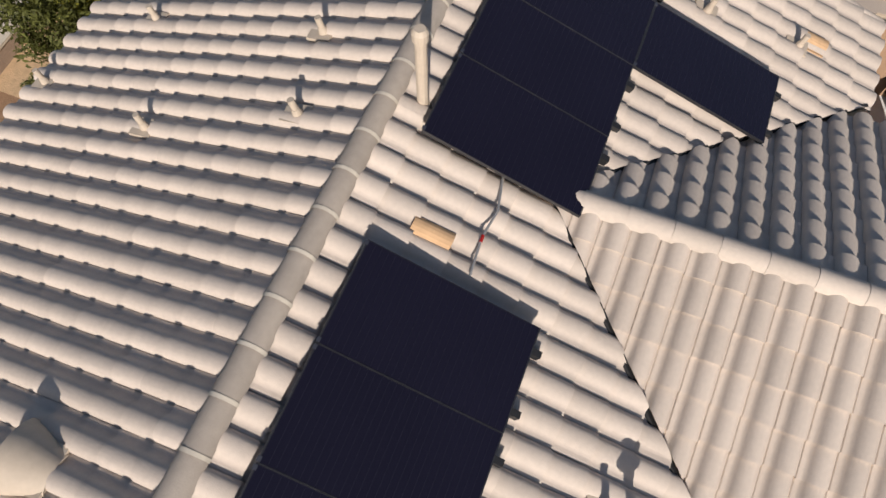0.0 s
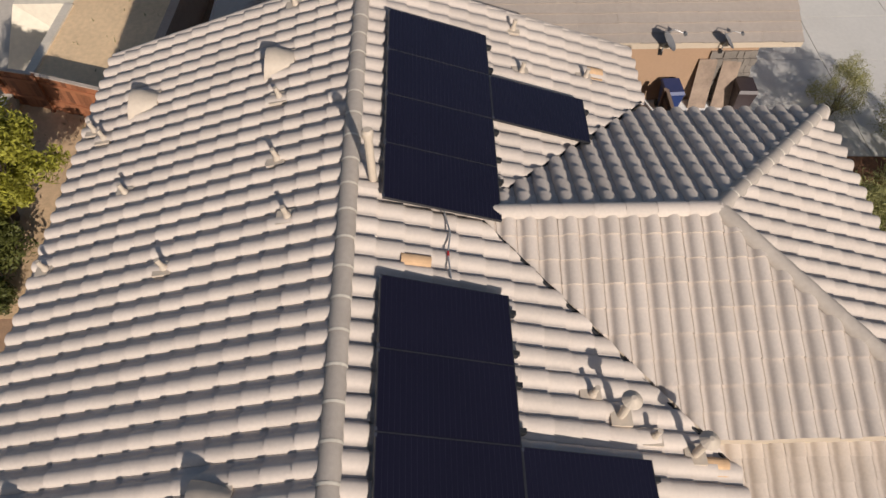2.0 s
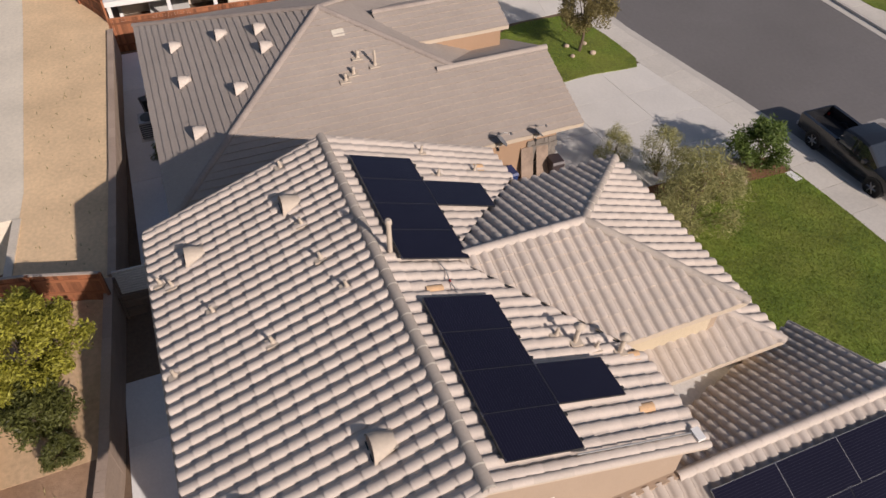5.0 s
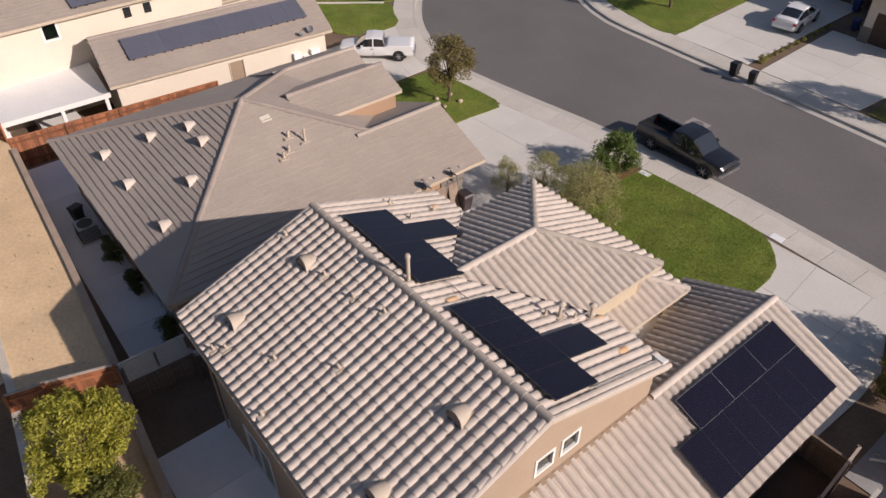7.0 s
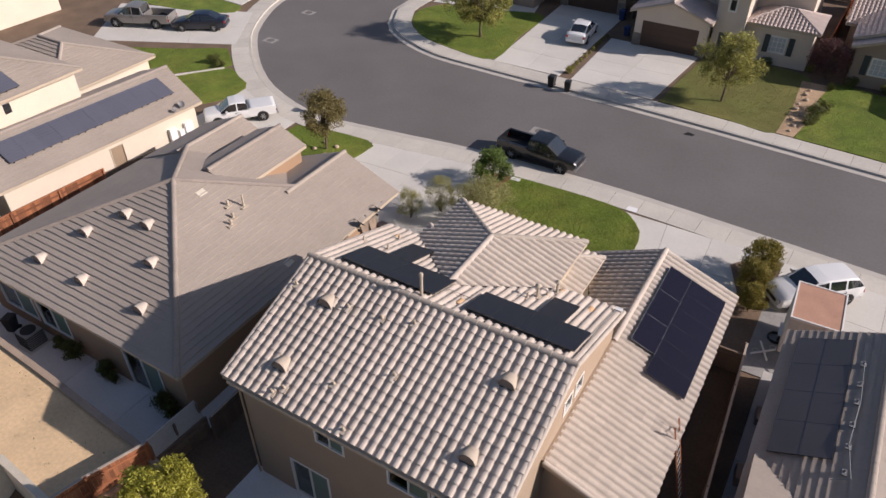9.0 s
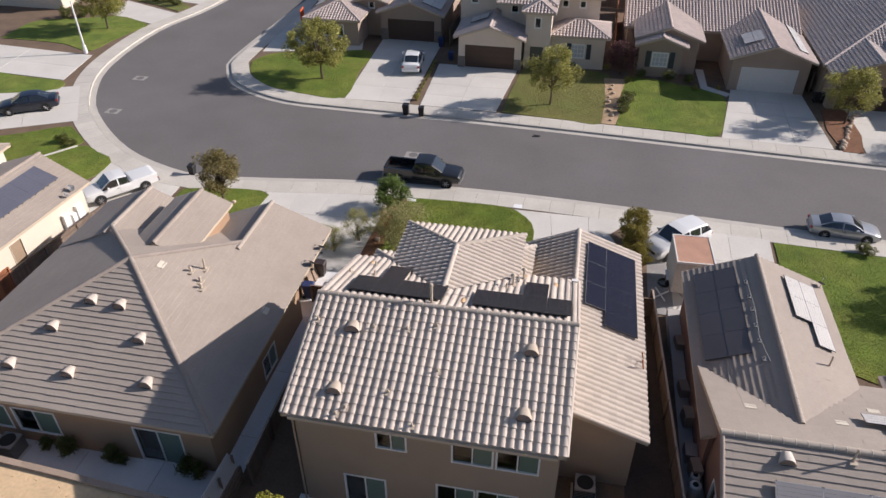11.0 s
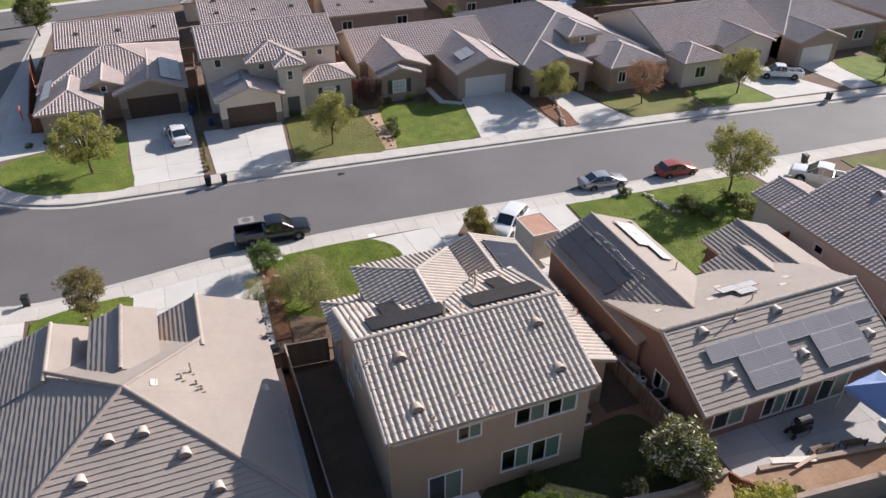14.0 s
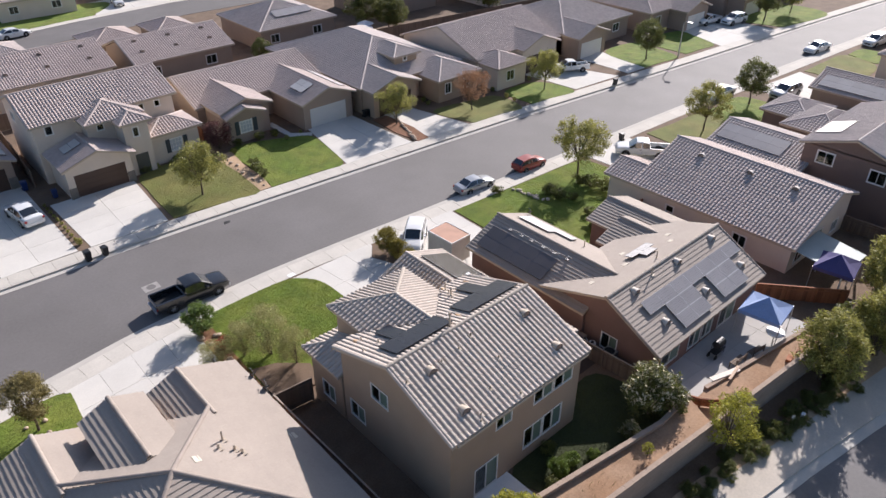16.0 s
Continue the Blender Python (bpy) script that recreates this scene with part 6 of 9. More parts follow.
v3 = roof_vent("small brown vent on a distant barrel-tile roof", "vents of distant roofs", mat("dark_brown_vent", (0.20, 0.16, 0.14), 0.7))
distant = [(x, y, 3.1 + (y - 66) * 0.36) for x in (-7.5, -3.0, 1.8) for y in (68.2, 70.6)] + [(x, y, 3.1 + (y - 64.6) * 0.36) for x in (7.6, 12.0, 16.6) for y in (66.6, 68.8)] + [(x, y, 3.1 + (y - 62.8) * 0.36) for x in (-23.5, -19.0, -15.0) for y in (65.0,)]
q = math.hypot(1, 0.36)
for i, p in enumerate(distant):
    m = on_plane(p, (0, -0.36 / q, 1 / q), (0, 1 / q, 0.36 / q))
    if i:
        copy_thing(v3, m)
    else:
        v3.matrix_basis = m
q = math.hypot(1, 0.34)
v4 = roof_vent("pale vent near the ridge of a barrel-tile roof", "vents of distant roofs", mat("pale_grey_vent", (0.5, 0.46, 0.42), 0.7))
for i, y in enumerate((-5.0, -1.2, 3.2)):
    m = on_plane((29.9, y, 3.05 + 5.2 * 0.359), (-0.359 / q, 0, 1 / q), (1 / q, 0, 0.359 / q))
    if i:
        copy_thing(v4, m)
    else:
        v4.matrix_basis = m


def vent_pipe(label, group, h=0.26, r=0.035, cap=False, colour=M_VENT):
    t = thing("vent_pipe", (0, 0, 0), label, "vent pipe", group)
    part("flashing", G().box((-3.2 * r, -4.5 * r, 0.03), (3.2 * r, 3.2 * r, 0.068)), colour, t)
    part("collar", G().tube([(0, 0, 0.05), (0, 0, 0.14)], [r * 1.7, r * 1.15], 12), colour, t)
    part("pipe", G().tube([(0, 0, 0.0), (0, 0, h)], [r, r], 12), colour, t, smooth=False)
    if cap:
        part("cap", G().tube([(0, 0, h - 0.03), (0, 0, h + 0.05), (0, 0, h + 0.09)], [r * 1.35, r * 1.35, r * 0.9], 12), colour, t)
    return t


def scatter(proto, poses):
    for i, m in enumerate(poses):
        if i:
            copy_thing(proto, m)
        else:
            proto.matrix_basis = m


def lean(p, deg, axis="X"):
    return Matrix.Translation(p) @ Matrix.Rotation(radians(deg), 4, axis)


scatter(vent_pipe("short sand-coloured plumbing pipe on the roof", "plumbing pipes of the main roof"), [lean(south_slope(x, y), 12) for x, y in ((-2.96, -4.48), (-4.55, -5.48), (-4.4, -3.05), (-3.32, -2.78), (-5.93, -6.24), (-3.45, -6.5), (-5.66, -3.16), (-6.2, -6.5), (-7.88, -3.14))] + [lean(north(x, y, 0), -10) for x, y in ((-1.13, 0.94), (-0.68, 1.66), (-6.71, 0.55), (-7.77, 0.49), (-7.0, 1.7))])
scatter(vent_pipe("tall capped flue pipe beside the ridge", "flue pipes", 1.0, 0.055, True), [Matrix.Translation(north(-3.76, -1.70, -0.1))])


def duct(label):
    """A flue stub with a tin rain cap."""
    t = thing("duct_vent", (0, 0, 0), label, "roof vent", "capped vents of the main roof")
    part("flashing", G().box((-0.13, -0.13, 0.03), (0.13, 0.13, 0.10)), M_VENT, t)
    part("pipe", G().tube([(0, 0, 0.05), (0, 0, 0.56)], [0.05, 0.05], 12), M_VENT, t)
    part("rain_cap", G().tube([(0, 0, 0.53), (0, 0, 0.56), (0, 0, 0.63)], [0.11, 0.125, 0.03], 14), M_VENT, t)
    return t


scatter(duct("sand-coloured capped flue on the roof"), [lean(north(-0.89, 1.27, 0), -4), lean(north(-0.51, 2.17, 0), -4)])
west_e = lambda x, y: Vector((x, y, A[2] - (x - A[0]) * (A[2] - WE) / 6.7))
scatter(vent_pipe("grey pipe standing on flat roof tiles", "pipes of the west house", 0.66, 0.05), [Matrix.Translation(west_e(-15.37, 1.6))])
scatter(vent_pipe("short grey pipe on flat roof tiles", "pipes of the west house", 0.24, 0.05, True), [Matrix.Translation(west_e(-15.8, 1.1)), Matrix.Translation(west_e(-15.0, 0.4)), Matrix.Translation(west_e(-15.2, 0.75))])


def lifted_tile(turn):
    """Pale repair tiles that lie on the flat roofs."""
    t = solid("loose_tile", G().box((-0.22, -0.16, 0.06), (0.22, 0.16, 0.105)), M_MORTAR, "pale replacement tile on a brown roof", "roof tile", group="pale repair tiles")
    t.matrix_basis = turn
    return t


q = math.hypot(1, 0.41)
for x, y in ((-16.98, 0.76), (-12.2, 0.7)):
    lifted_tile(on_plane(west_e(x, y), (0.41 / q, 0, 1 / q), (-1 / q, 0, 0.41 / q)))
for x, y in ((12.0, -1.9), (13.6, -0.6), (9.5, -0.9), (16.6, -2.4), (17.6, -1.6), (8.8, -1.6)):
    lifted_tile(on_plane((x, y, ERZ - (y + 3.78) * 0.35), (0, 0.33, 0.944), (0, -0.944, 0.33)))
scatter(vent_pipe("thin grey pipe on a flat-tile roof", "pipes of the east house", 0.7, 0.04), [Matrix.Translation((11.7, -4.1, 5.0)), Matrix.Translation((12.6, 1.9, 3.8)), Matrix.Translation((13.6, -3.2, 4.9))])


M_DISH = mat("grey_dish_paint", (0.15, 0.15, 0.155), 0.5, metal=0.0, var=0.05)


def dish(label, group):
    """A satellite dish on a bent mast."""
    t = thing("satellite_dish", (0, 0, 0), label, "satellite dish", group)
    part("mast", G().tube([(0, 0, -0.12), (0, 0, 0.08), (0.08, 0.0, 0.22)], [0.022, 0.022, 0.022], 8), M_METAL, t)
    g, k = G(), 14
    rings = [(0.0, -0.07), (0.18, -0.05), (0.33, 0.0)]
    vs = []
    for r, z in rings:
        vs += [(r * math.cos(a * 2 * math.pi / k), r * 0.85 * math.sin(a * 2 * math.pi / k), z) for a in range(k)]
    fs = [(j * k + i, j * k + (i + 1) % k, (j + 1) * k + (i + 1) % k, (j + 1) * k + i) for j in range(2) for i in range(k)]
    tilt = Matrix.Translation((0.13, 0, 0.29)) @ pose(0, 0, 0, 0, 48, 0)
    g.add([tilt @ Vector(p) for p in vs], fs)
    g.add([tilt @ Vector((p[0], p[1], p[2] - 0.012)) for p in vs], fs)
    bowl = part("reflector", g, M_DISH, t, smooth=True)
    part("feed_arm", G().tube([tilt @ Vector((-0.30, 0, -0.02)), tilt @ Vector((-0.26, 0, 0.28)), tilt @ Vector((-0.02, 0, 0.42))], [0.014, 0.014, 0.014], 6), M_METAL, bowl)
    part("receiver", G().box((-0.05, -0.05, -0.03), (0.05, 0.05, 0.05), 0, tilt @ Matrix.Translation((0, 0, 0.44))), M_CLIP, bowl)
    part("bracket", G().box((-0.10, -0.07, -0.2), (0.02, 0.07, -0.1)), M_DARK, t)
    return t


scatter(dish("grey satellite dish on the eave", "dishes on the west eave"), [Matrix.Translation((-11.38, y, 3.56)) @ pose(0, 0, 0, 0, 0, a) @ Matrix.Scale(0.85, 4) for y, a in ((4.7, 75), (6.15, 85))])
scatter(dish("grey satellite dish on a roof edge", "dishes of other houses"), [Matrix.Translation((-28.2, 9.3, 3.45)) @ pose(0, 0, 0, 0, 0, -30) @ Matrix.Scale(0.65, 4), Matrix.Translation((-28.1, 8.6, 3.45)) @ pose(0, 0, 0, 0, 0, 10) @ Matrix.Scale(0.65, 4), Matrix.Translation((13.6, 7.9, 3.6)) @ pose(0, 0, 0, 0, 0, 60), Matrix.Translation((19.6, -12.0, 1.5)) @ pose(0, 0, 0, 0, 0, 200)])

# conduit between the arrays, with a band of red tape
con = thing("conduit", north(-3.4, -0.8, 0.1), "grey cable conduit over the tiles between panel arrays", "conduit")
part("tube", G().tube([north(-3.5, -0.80, 0.13), north(-3.08, -0.71, 0.14), north(-2.78, -0.75, 0.13), north(-2.4, -0.72, 0.13)], [0.012] * 4, 8), M_METAL, con)
part("tape", G().tube([north(-2.80, -0.747, 0.13), north(-2.73, -0.745, 0.13)], [0.016, 0.016], 8), M_REDLAMP, con, "red tape band")
con = thing("conduit", north(1.6, 1.5, 0.1), "grey cable conduit beside the gable edge", "conduit")
part("tube", G().tube([north(1.62, -0.2, 0.12), north(1.62, 2.5, 0.12)], [0.016, 0.016], 8), M_METAL, con)
part("junction_box", G().box(tuple(north(1.55, 2.45, 0.08)), tuple(north(1.82, 2.62, 0.22))), M_WHITE, con, "white junction box")
M_ORANGE = mat("orange_repair_tile", (0.56, 0.36, 0.20), 0.85, var=0.15, vscale=6)
for x, y, w in ((-2.59, -1.27, 0.28), (-7.2, 1.75, 0.28), (0.9, 1.75, 0.28), (-0.4, 2.3, 0.24)):
    b = solid("repair_tile", G().add(*one_tile(BARREL, w, 0.34, 0.07, 0.04)), M_ORANGE, "orange replacement tile among sand-coloured ones", "roof tile", group="orange repair tiles")
    b.matrix_basis = on_plane(north(x, y + 0.1, 0.012), NN, NUP)
scatter(vent_pipe("small grey hose fitting beside solar panels", "fittings of the garage roof", 0.10, 0.03, True, M_CLIP), [Matrix.Translation((9.72, y, 3.45 + 2.57 * 0.385)) for y in (1.2, 2.3, 3.3, 4.4, 5.3, 6.4)])
hose = thing("hose", (9.7, 1.2, 4.45), "thin grey hose beside the garage solar panels", "hose")
part("tube", G().tube([(9.72, 6.4, 4.6), (9.8, 4.4, 4.62), (9.7, 2.3, 4.6), (9.9, 0.9, 4.64), (9.4, 0.7, 4.48)], [0.018] * 5, 6), M_CLIP, hose)

# ---- vehicles ----
def loft(sections):
    g, k = G(), len(sections[0])
    vs = [p for s in sections for p in s]
    fs = [(i * k + j, i * k + (j + 1) % k, (i + 1) * k + (j + 1) % k, (i + 1) * k + j) for i in range(len(sections) - 1) for j in range(k)]
    fs += [tuple(reversed(range(k))), tuple(range((len(sections) - 1) * k, len(sections) * k))]
    return g.add(vs, fs)


def hull(rows):
    """Rows of (x, low, high, half width), rounded at the shoulder and sill."""
    out = []
    for x, lo, hi, w in rows:
        mid = lo + (hi - lo) * 0.5
        half = [(x, w * 0.90, lo), (x, w * 0.985, lo + (hi - lo) * 0.2), (x, w, mid), (x, w * 0.965, hi - (hi - lo) * 0.13), (x, w * 0.88, hi - 0.015), (x, w * 0.5, hi)]
        out.append(half + [(a, -b, c) for a, b, c in reversed(half)])
    return loft(out)


# stations from tail to nose: (x, sill, belt, top, half width); "c" stations carry the cabin
KINDS = {
    "sedan": dict(st=[(-2.34, 0.40, 0.78, 0.84, 0.72, "b"), (-2.24, 0.28, 0.90, 0.97, 0.82, "b"), (-1.72, 0.22, 0.95, 1.01, 0.88, "b"), (-1.02, 0.2, 0.95, 1.38, 0.90, "c"), (-0.34, 0.2, 0.94, 1.44, 0.90, "p"), (-0.25, 0.2, 0.94, 1.44, 0.90, "c"), (0.34, 0.2, 0.92, 1.39, 0.90, "c"), (1.10, 0.2, 0.88, 0.94, 0.89, "b"), (1.80, 0.21, 0.77, 0.83, 0.86, "b"), (2.20, 0.25, 0.66, 0.72, 0.78, "b"), (2.34, 0.34, 0.56, 0.60, 0.64, "b")], wr=0.60, wheels=(-1.36, 1.42), r=0.32),
    "hatch": dict(st=[(-2.04, 0.42, 0.88, 0.92, 0.76, "b"), (-1.92, 0.28, 0.99, 1.05, 0.84, "b"), (-1.50, 0.22, 1.00, 1.44, 0.86, "c"), (-0.40, 0.2, 0.98, 1.50, 0.88, "p"), (-0.31, 0.2, 0.98, 1.50, 0.88, "c"), (0.25, 0.2, 0.96, 1.46, 0.88, "c"), (1.04, 0.2, 0.93, 0.99, 0.87, "b"), (1.62, 0.21, 0.82, 0.88, 0.83, "b"), (1.98, 0.26, 0.68, 0.74, 0.75, "b"), (2.10, 0.35, 0.58, 0.62, 0.62, "b")], wr=0.62, wheels=(-1.25, 1.3), r=0.31),
    "suv": dict(st=[(-2.34, 0.48, 0.96, 1.00, 0.80, "b"), (-2.22, 0.34, 1.10, 1.15, 0.89, "b"), (-1.84, 0.29, 1.12, 1.58, 0.91, "c"), (-1.22, 0.28, 1.10, 1.65, 0.93, "p"), (-1.12, 0.28, 1.10, 1.65, 0.93, "c"), (-0.24, 0.28, 1.08, 1.68, 0.93, "p"), (-0.15, 0.28, 1.08, 1.68, 0.93, "c"), (0.40, 0.28, 1.06, 1.61, 0.93, "c"), (1.16, 0.28, 1.03, 1.10, 0.92, "b"), (1.80, 0.29, 0.95, 1.02, 0.89, "b"), (2.20, 0.33, 0.82, 0.89, 0.82, "b"), (2.34, 0.42, 0.68, 0.74, 0.68, "b")], wr=0.66, wheels=(-1.36, 1.42), r=0.36),
    "pickup": dict(st=[(-0.76, 0.42, 1.14, 1.17, 0.965, "b"), (-0.68, 0.42, 1.16, 1.20, 0.975, "b"), (-0.54, 0.42, 1.17, 1.82, 0.98, "c"), (0.17, 0.42, 1.17, 1.88, 0.98, "p"), (0.27, 0.42, 1.17, 1.88, 0.98, "c"), (0.80, 0.42, 1.16, 1.82, 0.98, "c"), (1.58, 0.42, 1.13, 1.20, 0.97, "b"), (2.40, 0.44, 1.07, 1.14, 0.95, "b"), (2.80, 0.46, 1.00, 1.07, 0.91, "b"), (2.94, 0.52, 0.86, 0.93, 0.82, "b")], wr=0.76, wheels=(-1.78, 1.9), r=0.40),
}


def car_section(x, sill, belt, top, w, kind, wr):
    """Half of a cross-section from the sill over the shoulder to the middle of the roof or bonnet."""
    d = belt - sill
    low = [(w * 0.90, sill), (w * 0.985, sill + d * 0.22), (w, sill + d * 0.62), (w * 0.975, belt - 0.03)]
    if kind == "b":
        high = [(w * 0.94, belt), (w * 0.80, top - 0.022), (w * 0.68, top - 0.008), (0.0, top + 0.015)]
    else:
        high = [(w * 0.945, belt + 0.01), (wr * 1.09, top - 0.085), (wr * 0.97, top - 0.012), (0.0, top + 0.03)]
    return [Vector((x, y, z)) for y, z in low + high]


def vehicle(kind, paint, label, category, group="parked cars", shell=False):
    K = KINDS[kind]
    name = {"sedan": "sedan_car", "hatch": "hatchback_car", "suv": "suv_car", "pickup": "pickup_truck"}[kind]
    t = thing(name, (0, 0, 0), label, category, group)
    st, wr = K["st"], K["wr"]
    rows = [car_section(*q, wr) for q in st]
    n = len(rows[0])
    skin, panes, run = G(), {}, 0

    def quad(g, pts):
        g.add(pts, [(0, 1, 2, 3)])

    for i in range(len(st) - 1):
        a, b, ka, kb = rows[i], rows[i + 1], st[i][5], st[i + 1][5]
        cabin_a, cabin_b = ka != "b", kb != "b"
        run += ka == "p"
        for m in (1, -1):
            f = lambda p: Vector((p.x, p.y * m, p.z))
            for q in range(n - 1):
                pts = [f(a[q]), f(b[q]), f(b[q + 1]), f(a[q + 1])]
                if m < 0:
                    pts.reverse()
                if q == 4 and (cabin_a or cabin_b) and ka != "p":
                    quad(panes.setdefault(("side_window", m, run), G()), pts)
                elif q == 6 and cabin_a != cabin_b:
                    quad(panes.setdefault(("windscreen" if cabin_a else "rear_window", 0, 0), G()), pts)
                else:
                    quad(skin, pts)
    for row in (rows[0], rows[-1]):              # tail and nose
        ring = row + [Vector((p.x, -p.y, p.z)) for p in reversed(row[:-1])]
        skin.add(ring, [range(len(ring))])
    under = [Vector((x, s * w * 0.9, sill)) for s in (1, -1) for x, sill, w in ((st[0][0], st[0][1], st[0][4]), (st[-1][0], st[-1][1], st[-1][4]))]
    skin.add([under[0], under[1], under[3], under[2]], [(0, 1, 2, 3)])

    def weld(nm, g, material):
        ob = part(nm, g, material, t, smooth=True)
        bm = bmesh.new()
        bm.from_mesh(ob.data)
        bmesh.ops.remove_doubles(bm, verts=bm.verts, dist=0.002)
        bmesh.ops.recalc_face_normals(bm, faces=bm.faces)
        bm.to_mesh(ob.data)
        bm.free()
        ob.data.polygons.foreach_set("use_smooth", [True] * len(ob.data.polygons))
        ob.data.set_sharp_from_angle(angle=radians(34))

    weld("body", skin, paint)
    for (nm, m, k), g in panes.items():
        weld(nm, g, M_CARGLASS)
    cabin = [q for q in st if q[5] != "b"]
    b1, zb = cabin[-1][0] + 0.75, cabin[-1][2]
    hw = max(q[4] for q in st)
    zf = (st[-1][0], st[-1][1], st[-1][3])
    front, rear = st[-1][0], st[0][0]
    for s in (1, -1):                            # door seams and handles
        for x in [q[0] + 0.04 for q in st if q[5] == "p"]:
            part("door_seam", G().box((x - 0.006, s * hw * 0.985 - 0.006, zf[1] + 0.02), (x + 0.006, s * hw * 0.985 + 0.022, zb - 0.06)), M_DARK, t)
            part("door_handle", G().box((x + 0.06, s * hw - 0.03, zb - 0.17), (x + 0.22, s * hw + 0.02, zb - 0.13)), M_DARK, t)
    if kind == "pickup":
        rear = -2.95
        part("bed_floor", G().box((-2.9, -0.88, 0.62), (-0.72, 0.88, 0.70)), M_DARK, t, "dark truck bed floor")
        for s in (1, -1):
            y0, y1 = sorted((0.80 * s, 0.97 * s))
            part("bed_side", G().prism([(-2.9, y0, 0.5), (-0.70, y0, 0.5), (-0.70, y1, 0.5), (-2.9, y1, 0.5)], [(-2.92, y0, 1.2), (-0.70, y0, 1.2), (-0.70, y1 * 0.985, 1.2), (-2.92, y1 * 0.985, 1.2)]), paint, t)
        part("tailgate", G().box((-2.98, -0.80, 0.55), (-2.90, 0.80, 1.19)), paint, t)
        if shell:
            part("bed_cover", hull([(-2.93, 1.17, 1.24, 0.9), (-2.6, 1.17, 1.27, 0.95), (-1.0, 1.17, 1.27, 0.95), (-0.70, 1.17, 1.25, 0.92)]), paint, t, "white cover over the bed", smooth=True)
        part("rear_bumper", G().box((-3.1, -0.85, 0.45), (-2.98, 0.85, 0.62)), M_RIM, t)
        part("front_bumper", G().box((2.86, -0.86, 0.44), (3.0, 0.86, 0.64)), M_RIM, t)
    else:
        part("rear_bumper", hull([(rear - 0.05, 0.34, 0.58, hw * 0.84), (rear + 0.1, 0.3, 0.6, hw * 0.93)]), paint, t)
        part("front_bumper", hull([(front - 0.12, 0.26, 0.5, hw * 0.86), (front + 0.03, 0.3, 0.48, hw * 0.74)]), paint, t)
    part("grille", G().box((front - 0.08, -hw * 0.46, zf[1] + 0.05), (front + 0.02, hw * 0.46, zf[2] - 0.07)), M_DARK, t)
    part("number_plate", G().box((front, -0.16, zf[1] - 0.02), (front + 0.06, 0.16, zf[1] + 0.06)), M_WHITE, t, "white blank plate")
    for s in (1, -1):
        z = zf[2] - 0.04
        x = front - 0.15
        part("headlight", G().box((x - 0.12, s * hw * 0.66 - 0.16, z - 0.1), (x + 0.13, s * hw * 0.66 + 0.1, z + 0.05)), M_LAMP, t)
        part("tail_light", G().box((rear - 0.03, s * hw * 0.80 - 0.10, 0.70), (rear + 0.10, s * hw * 0.80 + 0.08, 0.86)), M_REDLAMP, t)
        part("mirror", G().box((b1 - 0.55, s * (hw + 0.02) - 0.02 * s, zb + 0.02), (b1 - 0.38, s * (hw + 0.18), zb + 0.17)), paint, t)
        for x in K["wheels"]:
            r = K["r"]
            part("wheel_arch", G().tube([(x, s * (hw - 0.3), r + 0.02), (x, s * (hw + 0.004), r + 0.02)], [r + 0.075, r + 0.075], 20), M_DARK, t)
            w = part("tyre", G().tube([(x, s * (hw - 0.22), r), (x, s * (hw - 0.2), r), (x, s * (hw + 0.005), r), (x, s * (hw + 0.02), r)], [r * 0.92, r, r, r * 0.9], 22), M_TYRE, t)
            g = G().tube([(x, s * (hw - 0.05), r), (x, s * (hw + 0.03), r)], [r * 0.2, r * 0.17], 10)
            for a in range(6):
                d = Vector((math.cos(a * math.pi / 3), 0, math.sin(a * math.pi / 3)))
                c = Vector((x, s * (hw + 0.024), r))
                g.tube([c + d * r * 0.12, c + d * r * 0.64], [r * 0.09, r * 0.07], 6)
            part("rim", g.tube([(x, s * (hw - 0.06), r), (x, s * (hw + 0.026), r)], [r * 0.66, r * 0.66], 20, cap=False), M_RIM, w)
    return t


P_BLACK = mat("dark_charcoal_paint", (0.014, 0.015, 0.018), 0.25, var=0.02, fine=0, coat=0.6)
P_WHITE = mat("white_car_paint", (0.76, 0.76, 0.75), 0.25, var=0.02, fine=0, coat=0.5)
P_SILVER = mat("silver_car_paint", (0.40, 0.41, 0.43), 0.28, metal=0.5, var=0.02, fine=0, coat=0.5)
P_RED = mat("dull_red_car_paint", (0.30, 0.05, 0.035), 0.3, var=0.03, fine=0, coat=0.4)
P_GREY = mat("grey_truck_paint", (0.30, 0.28, 0.26), 0.3, metal=0.4, var=0.02, fine=0, coat=0.4)
P_TEAL = mat("dark_blue_car_paint", (0.012, 0.016, 0.03), 0.28, var=0.02, fine=0, coat=0.5)


def park(kind, paint, label, category, *spots, shell=False, size=1.0):
    scatter(vehicle(kind, paint, label, category, shell=shell), [pose(x, y, z, 0, 0, a) @ Matrix.Scale(size, 4) for x, y, z, a in spots])


